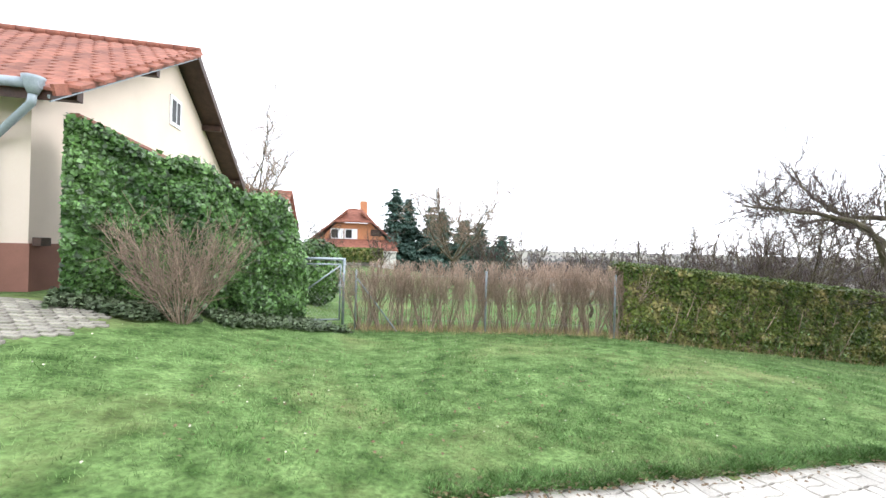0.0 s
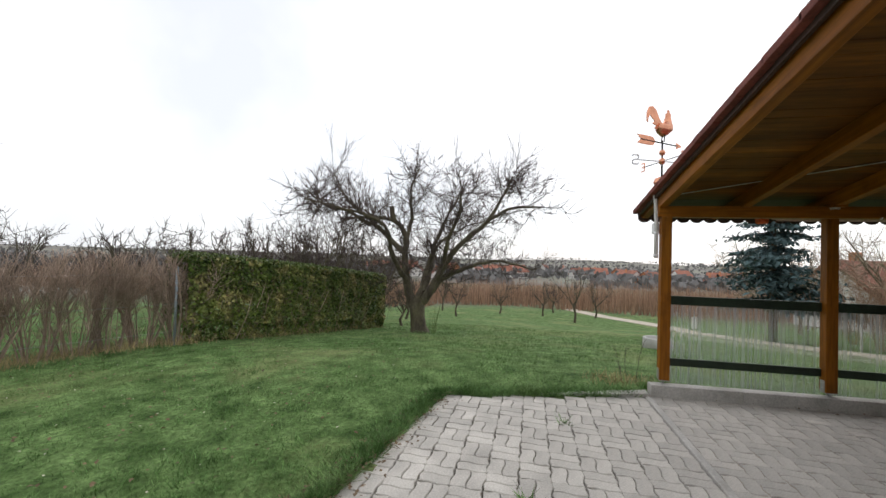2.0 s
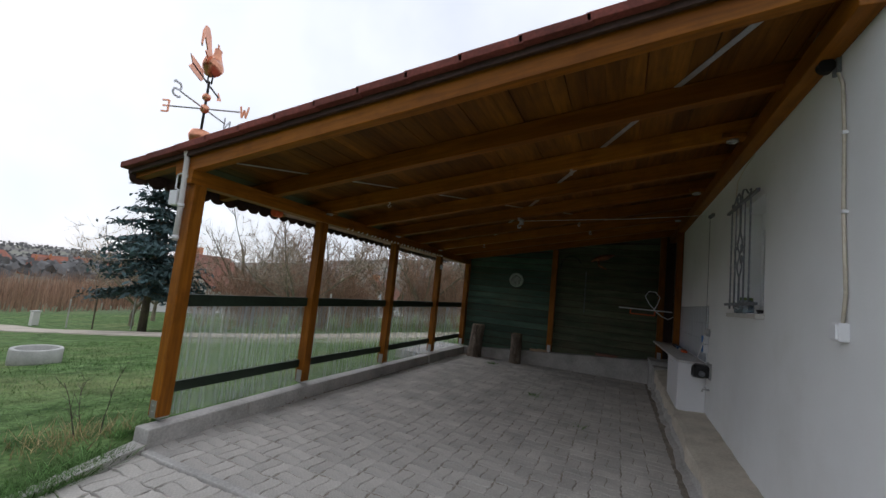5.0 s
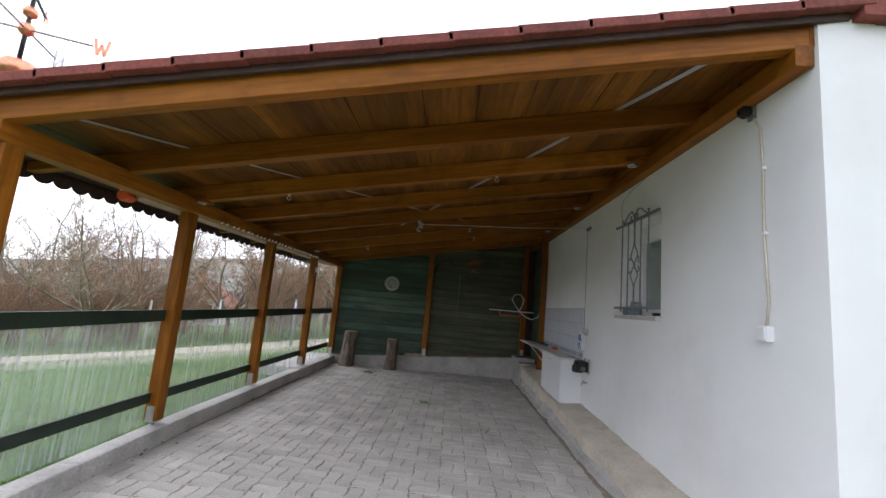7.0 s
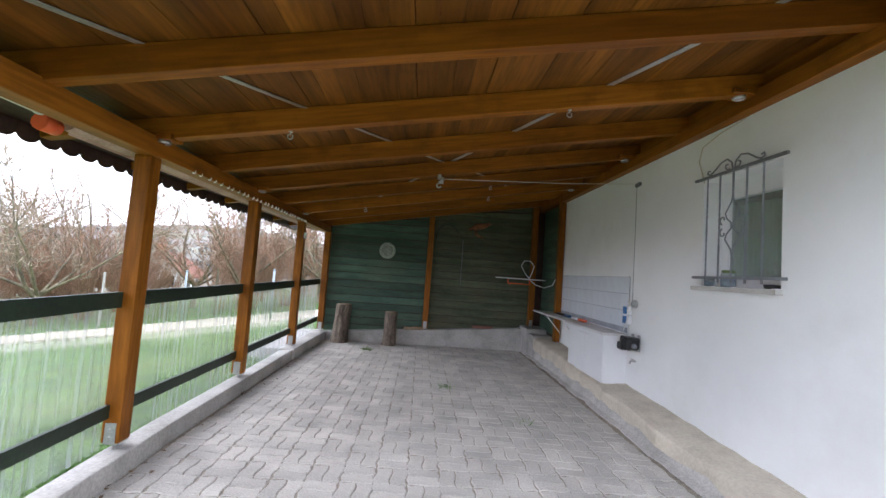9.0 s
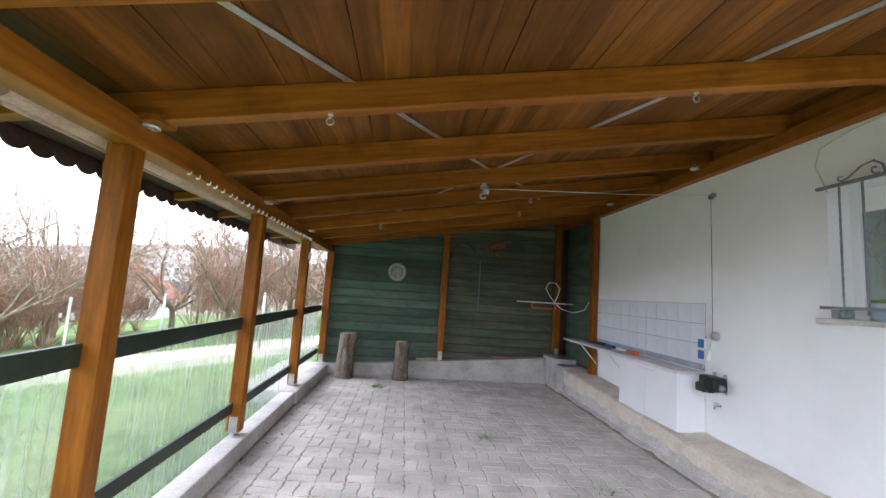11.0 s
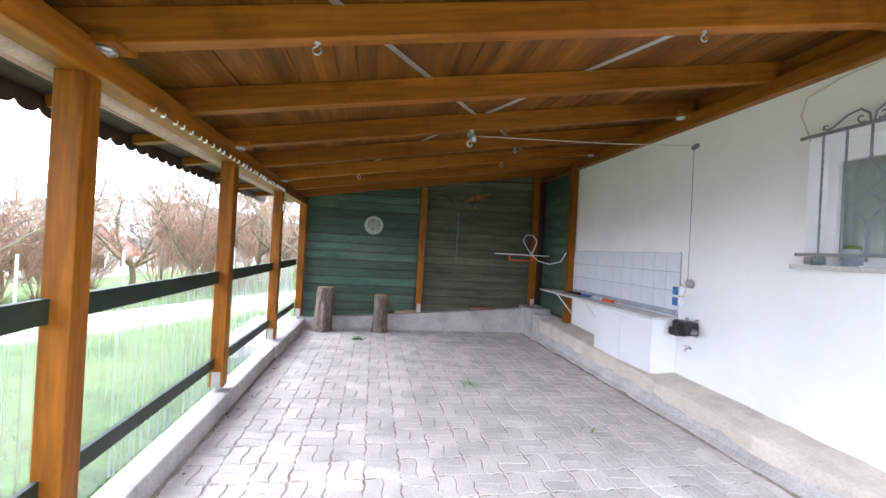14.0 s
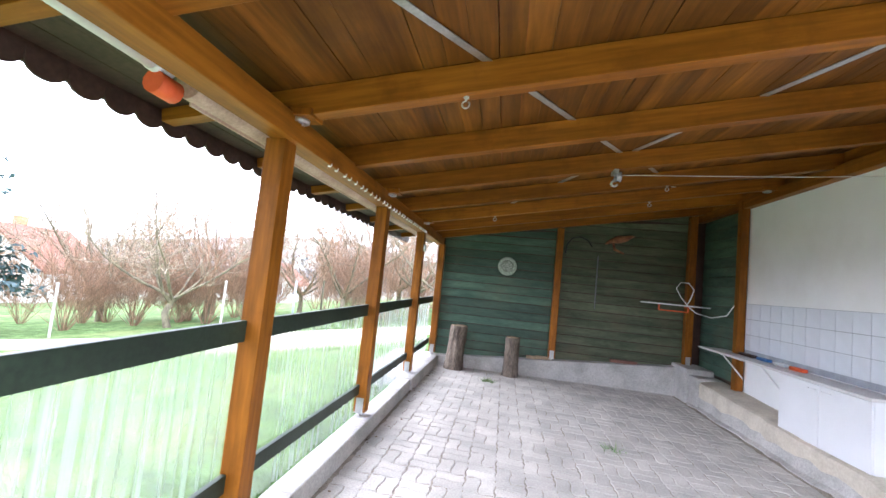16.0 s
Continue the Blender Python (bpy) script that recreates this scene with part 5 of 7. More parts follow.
# ---- green hedge ----
t = thing("hedge", (*GREEN[1], ground_z(*GREEN[1])), "clipped evergreen hedge, green with browned leaf patches", "hedge")
nr = np.random.default_rng(11)
glen = 7.2
pos, nrm, stems = [], [], Wood()
for _ in range(30000):
    s = nr.uniform(0, glen)
    x, y, a = on_line(GREEN, s)
    n = np.array((-math.sin(a), math.cos(a)))
    u = nr.uniform(0, 1)
    hgt = 1.62 + 0.02 * s + 0.05 * noise.noise((s * 2.0, 0, 7))
    if u < 0.30:
        off, z, nn = nr.uniform(-0.42, 0.42), hgt + nr.normal(0, 0.035), (0, 0, 1)
    elif u < 0.75:
        z = nr.uniform(0.01, 1) ** 0.95 * hgt
        off, nn = -0.42 - 0.05 * noise.noise((s * 2.5, z * 2.5, 1)) + abs(nr.normal(0, 0.07)) + (0.12 if z < 0.35 else 0), (-n[0], -n[1], 0.3)
    else:
        z = nr.uniform(0.2, 1) * hgt
        off, nn = 0.42 - abs(nr.normal(0, 0.08)), (n[0], n[1], 0.3)
    pos.append((x + n[0] * off, y + n[1] * off, ground_z(x, y) + z))
    nrm.append(nn)
for z in np.linspace(0.15, 1.6, 14):
    for off in np.linspace(-0.35, 0.35, 30):
        x, y, a = on_line(GREEN, glen - 0.02)
        for _ in range(4):
            o = nr.normal(0, 0.05)
            pos.append((x - math.sin(a) * off + math.cos(a) * o, y + math.cos(a) * off, ground_z(x, y) + z + nr.normal(0, 0.05)))
            nrm.append((math.cos(a), math.sin(a), 0.2))
hang("foliage", leaves("foliage", np.array(pos), np.array(nrm), 0.075, M_HEDGE, nr), t)
top = []
for _ in range(2600):
    s = nr.uniform(0, glen)
    x, y, a = on_line(GREEN, s)
    off = nr.uniform(-0.4, 0.4)
    top.append((x - math.sin(a) * off, y + math.cos(a) * off, ground_z(x, y) + 1.66 + 0.02 * s + nr.uniform(0, 0.1)))
hang("shoot_growth", leaves("shoot_growth", np.array(top), np.tile((0.0, 0.0, 0.4), (len(top), 1)), 0.07, M_HEDGET, nr, 0.4, 0.8), t, "light green fresh shoots on top")
for i in range(110):
    x, y, a = on_line(GREEN, rng.uniform(0, glen))
    p = Vector((x + rng.uniform(-0.25, 0.25), y + rng.uniform(-0.25, 0.25), ground_z(x, y) - 0.05))
    stems.add(shoot(rng, p, Vector((rng.gauss(0, 0.25), rng.gauss(0, 0.25), 1)), 1.35, 5, 0.08, 0.05), [0.016, 0.013, 0.011, 0.009, 0.007, 0.004], 4)
tagged(hang("stem_growth", stems.mesh("stem_growth", M_TWIG_H), t), kind="stuff")

# dry grass and litter under the hedges
def blades(name, pts, hgt, width, material, nr, lean=0.35):
    """Many single grass blades as narrow triangles on the given feet."""
    n = len(pts)
    a, h = nr.uniform(0, 6.28, n), hgt * nr.uniform(0.45, 1.25, n)
    w = width * nr.uniform(0.6, 1.3, n)
    v = np.empty((n, 3, 3))
    dx, dy = np.cos(a) * w, np.sin(a) * w
    v[:, 0] = pts + np.stack([dx, dy, 0 * a], 1)
    v[:, 1] = pts - np.stack([dx, dy, 0 * a], 1)
    v[:, 2] = pts + np.stack([nr.normal(0, lean, n) * h, nr.normal(0, lean, n) * h, h], 1)
    me = bpy.data.meshes.new(name)
    me.vertices.add(3 * n)
    me.vertices.foreach_set("co", v.reshape(-1))
    me.loops.add(3 * n)
    me.loops.foreach_set("vertex_index", np.arange(3 * n))
    me.polygons.add(n)
    me.polygons.foreach_set("loop_start", np.arange(0, 3 * n, 3))
    me.update()
    me.materials.append(material)
    return me


feet = []
for _ in range(5200):
    if nr.random() < 0.6:
        x, y, a = on_line(HEDGE, nr.uniform(0, 6.5))
    else:
        x, y, a = on_line(GREEN, nr.uniform(0, glen))
    off = nr.normal(0, 0.22)
    x, y = x - math.sin(a) * off, y + math.cos(a) * off
    feet.append((x, y, ground_z(x, y)))
tagged(hang("dry_grass", blades("dry_grass", np.array(feet), 0.16, 0.006, M_DRY, nr)), "dry straw-coloured grass under the hedges", "grass", kind="stuff")

# ---- fence and gate ----
def fence_post(x, y, h=1.42, label="thin grey steel fence post in the hedge"):
    z = ground_z(x, y)
    p = thing("fence_post", (x, y, z), label, "fence post", "garden fence posts")
    part("tube", T([(x, y, z - 0.1), (x, y, z + h)], 0.024, 10), M_ZINC, p)
    part("cap", lathe(bmesh.new(), (x, y, z + h), [(0.027, -0.02), (0.027, 0.006), (0.012, 0.02)], 10), M_ZINC, p)


for x, y in ((3.95, 8.62), (6.62, 7.42), (13.5, 6.25), (1.05, 9.75)):
    fence_post(x, y)
z = ground_z(1.05, 9.75)
b = thing("fence_brace", (1.5, 9.5, z), "slanting grey steel brace of the corner fence post", "brace")
part("tube", T([(1.06, 9.73, z + 1.25), (2.0, 9.28, ground_z(2.0, 9.28) - 0.05)], 0.018, 8), M_ZINC, b)
w = thing("fence_wires", (4, 8.6, 0), "thin steel fence wires running behind the hedges", "wire")
for h in (0.25, 0.75, 1.3):
    for a, c in (((1.05, 9.75), (3.95, 8.62)), ((3.95, 8.62), (6.62, 7.42)), ((6.62, 7.42), (13.5, 6.25))):
        part("wire", T([(*a, ground_z(*a) + h), (*c, ground_z(*c) + h)], 0.003, 4), M_STEEL, w)
gx0, gy0, gx1, gy1 = -0.42, 10.15, 0.78, 10.02
gz = ground_z(0.2, 10.1)
gate = thing("garden_gate", (0.2, 10.1, gz), "blue-grey tubular steel garden gate, closed", "gate")
gb = bmesh.new()
for a, c in (((gx0, gy0, gz - 0.05), (gx0, gy0, gz + 1.58)), ((gx1, gy1, gz - 0.05), (gx1, gy1, gz + 1.58)), ((gx0, gy0, gz + 1.55), (gx1, gy1, gz + 1.55))):
    tube(gb, [a, c], 0.034, 10)
part("gate_frame", gb, M_ZINC, gate)
gb = bmesh.new()
lx0, lx1 = gx0 + 0.09, gx1 - 0.08
for a, c in (((lx0, gy0, gz + 0.06), (lx0, gy0, gz + 1.42)), ((lx1, gy1, gz + 0.06), (lx1, gy1, gz + 1.42)), ((lx0, gy0, gz + 1.42), (lx1, gy1, gz + 1.42)), ((lx0, gy0, gz + 0.08), (lx1, gy1, gz + 0.08)), ((lx0, gy0, gz + 0.6), (lx1, gy1, gz + 1.4))):
    tube(gb, [a, c], 0.02, 8)
part("gate_leaf", gb, M_ZINC, gate)
gb = bmesh.new()
for k in range(13):
    u = k / 12
    for sgn in (1, -1):
        c = lx0 + (lx1 - lx0) * u, gy0 + (gy1 - gy0) * u
        e = min(1, max(0, u + sgn * 0.9)), 0
        ux, uz = (u, 0.08), None
        hspan = min(1.34, (1 - u if sgn > 0 else u) * (lx1 - lx0) * 1.2)
        du = sgn * hspan / 1.2 / (lx1 - lx0)
        tube(gb, [(c[0], c[1], gz + 0.08), (lx0 + (lx1 - lx0) * (u + du), c[1], gz + 0.08 + hspan)], 0.0016, 3)
part("wire_mesh", gb, M_STEEL, gate)
part("latch", B(lx1 - 0.05, lx1 + 0.06, gy1 - 0.045, gy1 - 0.02, gz + 0.88, gz + 0.95, bevel=0.005), M_STEEL, gate, "pale metal gate latch")

# ---- ivy wall and ground ivy ----
IVY = [(-3.95, 8.05), (-2.2, 8.75), (-0.45, 9.95)]
t = thing("ivy_wall", (-2.2, 8.8, ground_z(-2.2, 8.8)), "dense dark green ivy climbing a fence by the house", "ivy")
pos, nrm, runners = [], [], Wood()
for _ in range(46000):
    s = nr.uniform(0.12, 4.1)
    x, y, a = on_line(IVY, max(0, s))
    x += min(0, s)
    a = 0.38 + 0.22 * min(1, max(0, (s - 1.2) / 1.4))
    n = np.array((math.sin(a), -math.cos(a)))
    hgt = 2.75 - 0.10 * s + 0.22 * noise.noise((s * 1.3, 2, 5)) - (0.9 if s > 3.7 else 0) * (s - 3.7) / 0.4
    u = nr.uniform(0, 1)
    z = hgt * (1 - (1 - u) ** 1.05)
    bulge = 0.62 * math.sin(min(1, z / hgt) * math.pi * 0.62 + 0.55) + 0.22 * noise.noise((s * 1.8, z * 1.8, 0)) + 0.08 * noise.noise((s * 6, z * 6, 4))
    off = bulge - abs(nr.normal(0, 0.06))
    if nr.random() < 0.14:
        z, off = hgt + nr.normal(0, 0.07), nr.uniform(-0.4, 0.5)
    if nr.random() < 0.12:
        off = -0.45 + nr.normal(0, 0.1)
    pos.append((x + n[0] * off, y + n[1] * off, ground_z(x, y) + z))
    nrm.append((n[0], n[1], 0.55))
hang("leaves", leaves("leaves", np.array(pos), np.array(nrm), 0.092, M_IVY, nr, 0.85, 0.65), t)
for i in range(60):
    x, y, a = on_line(IVY, rng.uniform(0.5, 4))
    p = Vector((x, y, ground_z(x, y)))
    runners.add(shoot(rng, p, Vector((rng.gauss(0, 0.3), rng.gauss(0, 0.3), 1)), rng.uniform(1.5, 2.5), 6, 0.12, 0.1), [0.014, 0.012, 0.01, 0.008, 0.007, 0.005, 0.003], 4)
hang("runners", runners.mesh("runners", M_BARK), t)
# dark boards added behind the leaves, standing in for shade deep in the ivy
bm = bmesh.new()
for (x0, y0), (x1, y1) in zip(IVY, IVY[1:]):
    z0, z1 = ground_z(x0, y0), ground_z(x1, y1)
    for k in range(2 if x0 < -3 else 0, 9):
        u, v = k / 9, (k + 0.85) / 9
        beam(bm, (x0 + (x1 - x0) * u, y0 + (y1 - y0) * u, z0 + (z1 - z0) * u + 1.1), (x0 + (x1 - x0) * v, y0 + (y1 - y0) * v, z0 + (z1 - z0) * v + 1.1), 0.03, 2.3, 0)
part("fence_boards", bm, M_DARK, t, "dark boards added behind the ivy leaves for its inner shade")
pos = []
for _ in range(7500):
    s = nr.uniform(0, 4.6)
    x, y, a = on_line(IVY, min(s, 4.1))
    off = 0.3 + nr.uniform(0, 1) ** 0.8 * (1.15 + 0.35 * noise.noise((s * 1.5, 0, 9)))
    x, y = x + math.sin(a) * off + max(0, s - 4.1), y - math.cos(a) * off
    pos.append((x, y, ground_z(x, y) + 0.03 + abs(nr.normal(0, 0.055))))
tagged(hang("ground_ivy", leaves("ground_ivy", np.array(pos), np.tile((0.0, 0.0, 1.0), (len(pos), 1)), 0.075, M_IVYG, nr, 0.85, 0.4)), "grey-green ivy carpet at the foot of the ivy", "ground cover", kind="stuff")

# bare shrub in front of the ivy
def bare_shrub(name, x, y, h, n, seed, label, spread=0.55, material=M_TWIG_H, thick=0.004, stem=0.009, sprigs=15):
    rng = random.Random(seed)
    z = ground_z(x, y) - 0.04
    t = thing(name, (x, y, z), label, "shrub")
    stems, twigs = Wood(), Wood()
    for _ in range(n):
        a, k = rng.uniform(0, 6.28), rng.uniform(0.05, spread)
        d = Vector((math.cos(a) * k * 1.6, math.sin(a) * k * 1.6, 1))
        st = shoot(rng, Vector((x + math.cos(a) * 0.08, y + math.sin(a) * 0.08, z)), d, h * rng.uniform(0.75, 1.12), 7, 0.09, 0.05)
        r = stem * rng.uniform(0.66, 1.44)
        stems.add(st, [r * (1 - 0.1 * i) for i in range(8)], 4)
        for _ in range(sprigs):
            q, e = along(st, rng.uniform(0.3, 1.0))
            tw = shoot(rng, q, e + rvec(rng, 0.5), rng.uniform(0.15, 0.45) * h * 0.6, 3, 0.12, 0.12)
            twigs.add(tw, [thick, thick * 0.9, thick * 0.7, thick * 0.4], 3)
    tagged(hang("stem_growth", stems.mesh("stem_growth", material), t), kind="stuff")
    tagged(hang("twig_growth", twigs.mesh("twig_growth", material), t), kind="stuff")
    return t


bare_shrub("bare_shrub", -1.95, 7.35, 1.72, 48, 3, "leafless light brown garden shrub before the ivy", 0.68, M_SHRUB, 0.004, 0.006, 30)
bare_shrub("withered_plant", 6.02, -0.22, 0.60, 3, 8, "withered dark flower stalk beside the kerb", 0.10, M_TWIG, 0.002, 0.0045, 8)
feet = [(6.0 + nr.normal(0, 0.17), -0.12 + nr.normal(0, 0.22), 0) for _ in range(380)]
feet = [(x, y, ground_z(x, y) - 0.01) for x, y, _ in feet if x > 5.85 or y > -0.15]
tagged(hang("dry_tuft", blades("dry_tuft", np.array(feet), 0.13, 0.004, M_DRY, nr, 0.6)), "tuft of dry straw-coloured grass by the kerb", "grass", kind="stuff")


# ---- the cream house beside the garden ----
C1, UD, ED = Vector((-4.36, 8.2, 0)), Vector((0.0923, 0.9957, 0)), Vector((0.9957, -0.0923, 0))


def hp(s, o, z):
    """A point by the gable wall: s along it, o out from it, z up."""
    return C1 + UD * s + ED * o + Vector((0, 0, z))


house = thing("house", (-4.36, 8.2, 0.6), "cream rendered house with red tiled gable roof", "house")
GW, EAVE, APEX = 10.5, 4.08, 7.12


def slab(poly, o0, o1):
    return prism(bmesh.new(), poly, 1.0, lambda s, z, w: hp(s, o0 + (o1 - o0) * w, z))


part("gable_wall", slab([(0, 1.60), (GW, 1.60), (GW, EAVE), (GW / 2, APEX - 0.15), (0, EAVE)], -0.3, 0), M_CREAM, house)
part("plinth", slab([(-0.03, 0.2), (GW + 0.03, 0.2), (GW + 0.03, 1.60), (-0.03, 1.60)], -0.3, 0.035), M_PLINTH, house, "brown rendered plinth")
bm = bmesh.new()
hexa(bm, [hp(0, -11, 1.60), hp(0, -0.3, 1.60), hp(0.3, -0.3, 1.60), hp(0.3, -11, 1.60), hp(0, -11, EAVE), hp(0, -0.3, EAVE), hp(0.3, -0.3, EAVE), hp(0.3, -11, EAVE)])
part("side_wall", bm, M_CREAM, house)
bm = bmesh.new()
hexa(bm, [hp(-0.03, -11, 0.2), hp(-0.03, -0.3, 0.2), hp(0.3, -0.3, 0.2), hp(0.3, -11, 0.2), hp(-0.03, -11, 1.6), hp(-0.03, -0.3, 1.6), hp(0.3, -0.3, 1.6), hp(0.3, -11, 1.6)])
part("side_plinth", bm, M_PLINTH, house)
RUN = GW / 2 + 0.6
RISE = (APEX - EAVE + 0.25) / RUN


def roof_z(s):
    return APEX + 0.1 - RISE * abs(s - GW / 2)


for sgn, nm in ((-1, "roof_deck"), (1, "roof_deck")):
    se = GW / 2 + sgn * RUN
    bm = bmesh.new()
    hexa(bm, [hp(GW / 2, -11.3, roof_z(GW / 2) - 0.16), hp(GW / 2, 0.62, roof_z(GW / 2) - 0.16), hp(se, 0.62, roof_z(se) - 0.16), hp(se, -11.3, roof_z(se) - 0.16),
              hp(GW / 2, -11.3, roof_z(GW / 2)), hp(GW / 2, 0.62, roof_z(GW / 2)), hp(se, 0.62, roof_z(se)), hp(se, -11.3, roof_z(se))])
    bmesh.ops.recalc_face_normals(bm, faces=bm.faces[:])
    part(nm, bm, M_DARK, house, "dark brown soffit boards")
rt = random.Random(3)
NC = 19
for i in range(NC):
    s0 = -0.62 + i * RUN / NC
    s1 = s0 + RUN / NC + 0.05
    vs, fs = [], []
    for k in range(36):
        oa = 0.68 - k * 0.33 + (0.165 if i % 2 else 0)
        ob = oa - 0.315
        j = rt.uniform(-0.006, 0.006)
        om = (oa + ob) / 2
        b0 = len(vs)
        z0, z1 = roof_z(max(s0, -0.6)) - 0.02, roof_z(s1)
        vs += [tuple(hp(s0, oa, z0 + 0.045 + j)), tuple(hp(s0 - 0.03, om, z0 + 0.055 + j)), tuple(hp(s0, ob, z0 + 0.045 + j)), tuple(hp(s1, ob, z1 + 0.025)), tuple(hp(s1, om, z1 + 0.05)), tuple(hp(s1, oa, z1 + 0.025)),
               tuple(hp(s0, oa, z0)), tuple(hp(s0 - 0.03, om, z0 + 0.005)), tuple(hp(s0, ob, z0)), tuple(hp(s1, ob, z1)), tuple(hp(s1, oa, z1))]
        fs += [tuple(b0 + q for q in f) for f in ((0, 1, 4, 5), (1, 2, 3, 4), (6, 7, 1, 0), (7, 8, 2, 1), (8, 9, 3, 2), (10, 6, 0, 5))]
    hang("tile_course", raw("tile_course", vs, fs, M_TILE), house)
for i in range(32):
    o = 0.66 - i * 0.34
    bm = bmesh.new()
    tube(bm, [hp(GW / 2, o, roof_z(GW / 2) + 0.03), hp(GW / 2, o - 0.36, roof_z(GW / 2) + 0.045)], [0.12, 0.105], 8)
    part("ridge_tile", bm, M_TILE, house)
for i in range(NC):
    s0 = -0.62 + i * RUN / NC
    bm = bmesh.new()
    beam(bm, hp(s0, 0.66, roof_z(max(s0, -0.6)) + 0.0), hp(s0 + RUN / NC + 0.04, 0.66, roof_z(s0 + RUN / NC) - 0.02), 0.05, 0.17, 0.004)
    part("verge_tile", bm, M_TILE, house)
part("verge_board", beam(bmesh.new(), hp(GW / 2, 0.61, roof_z(GW / 2) - 0.1), hp(GW / 2 + RUN, 0.61, roof_z(GW / 2 + RUN) - 0.1), 0.04, 0.24), M_DARK, house)
part("verge_board", beam(bmesh.new(), hp(GW / 2, 0.60, roof_z(GW / 2) - 0.13), hp(GW / 2 - RUN, 0.60, roof_z(GW / 2 - RUN) - 0.13), 0.03, 0.10), M_ZINC, house, "grey metal strip under the verge")
for s in (0.15, 2.9, 7.6, 10.2):
    part("purlin_end", beam(bmesh.new(), hp(s, -0.1, roof_z(s) - 0.26), hp(s, 0.58, roof_z(s) - 0.26), 0.16, 0.18), M_DARK, house)
g = part("gutter", T([hp(-0.68, -11, EAVE - 0.05), hp(-0.68, 0.55, EAVE - 0.10)], 0.075, 12), M_ZINC, house, "grey metal half-round gutter")
part("hopper", lathe(bmesh.new(), hp(-0.68, 0.45, EAVE - 0.10), [(0.06, -0.16), (0.10, -0.06), (0.13, 0.06), (0.14, 0.10)], 14), M_ZINC, house)
part("downpipe", T([hp(-0.68, 0.45, EAVE - 0.22), hp(-0.66, 0.42, EAVE - 0.38), hp(-0.10, -0.45, EAVE - 0.85), hp(-0.08, -0.48, EAVE - 1.0), hp(-0.08, -0.48, 0.62), hp(-0.14, -0.44, 0.55)], 0.055, 12), M_ZINC, house, "grey metal rain downpipe")
for z in (EAVE - 1.05, 2.2, 1.2):
    part("pipe_clip", lathe(bmesh.new(), hp(-0.08, -0.48, z), [(0.062, -0.02), (0.062, 0.02)], 12), M_ZINC, house)
aw = part("attic_window", slab([(4.98, 5.02), (5.72, 5.02), (5.72, 5.86), (4.98, 5.86)], 0, 0.04), M_WHITE, house, "small white-framed attic window")
part("pane", slab([(5.08, 5.12), (5.62, 5.12), (5.62, 5.76), (5.08, 5.76)], 0.035, 0.046), M_BLACK, aw, "dark window pane")
part("mullion", slab([(5.33, 5.12), (5.37, 5.12), (5.37, 5.76), (5.33, 5.76)], 0.04, 0.055), M_WHITE, aw)
win = part("window", slab([(1.1, 2.4), (4.6, 2.4), (4.6, 3.7), (1.1, 3.7)], 0, 0.03), M_BLACK, house, "dark window under the awning")
part("window_frame", slab([(1.1, 3.62), (4.6, 3.62), (4.6, 3.72), (1.1, 3.72)], 0.03, 0.05), M_WHITE, win)
awn = thing("awning", tuple(hp(2.8, 0.1, 3.95)), "folded blue-grey canvas awning with brown cassette", "awning")
part("cassette", beam(bmesh.new(), hp(0.85, 0.10, 3.95), hp(4.9, 0.10, 3.95), 0.16, 0.10, 0.01), M_PLINTH, awn, "brown awning cassette")
bm = bmesh.new()
prev = None
for k in range(61):
    s = 0.95 + 3.85 * k / 60
    low = 3.62 + 0.035 * abs(math.sin(k * 0.55))
    ring = [bm.verts.new(hp(s, 0.17, 3.92)), bm.verts.new(hp(s, 0.34, 3.84)), bm.verts.new(hp(s, 0.36, low)), bm.verts.new(hp(s, 0.345, low))]
    if prev:
        for q in range(3):
            bm.faces.new((prev[q], prev[q + 1], ring[q + 1], ring[q]))
    prev = ring
part("canvas", bm, M_CANVAS, awn, "blue-grey scalloped canvas valance")
part("front_bar", T([hp(0.9, 0.35, 3.85), hp(4.85, 0.35, 3.85)], 0.025, 8), M_PLINTH, awn)
for s in (1.3, 4.4):
    part("arm", T([hp(s, 0.12, 3.9), hp(s + 0.1, 0.34, 3.82)], 0.02, 8), M_PLINTH, awn)
bx = thing("meter_box", tuple(hp(0.05, 0.1, 1.65)), "small dark box on the plinth by the house corner", "box")
part("case", slab([(0.02, 1.56), (0.25, 1.56), (0.25, 1.70), (0.02, 1.70)], 0.04, 0.16), M_DARK, bx)
# mossy cobbled patch by the house
cob = tagged(new("cobble_patch"), "mossy worn cobble paving beside the lawn", "paving", kind="structure")
rc = random.Random(17)
stone_me = []
for k in range(3):
    bm = bmesh.new()
    box(bm, -0.085, 0.085, -0.06, 0.06, -0.05, 0.02, bevel=0.018)
    me = bpy.data.meshes.new("cobble")
    bm.to_mesh(me)
    bm.free()
    me.materials.append(M_COBBLE)
    stone_me.append(me)
for i in range(19):
    for j in range(17):
        x, y = -5.5 + i * 0.18 + (0.09 if j % 2 else 0), 5.05 + j * 0.13
        if x > -2.5 - 0.35 * abs(y - 6.2) + rc.uniform(-0.2, 0.1) or x < -5.4:
            continue
        c = hang("cobble", rc.choice(stone_me), cob)
        c.matrix_basis = pose(x, y, ground_z(x, y) + rc.uniform(0.0, 0.012), rc.uniform(-3, 3), 7 + rc.uniform(-3, 3), rc.uniform(-4, 4))

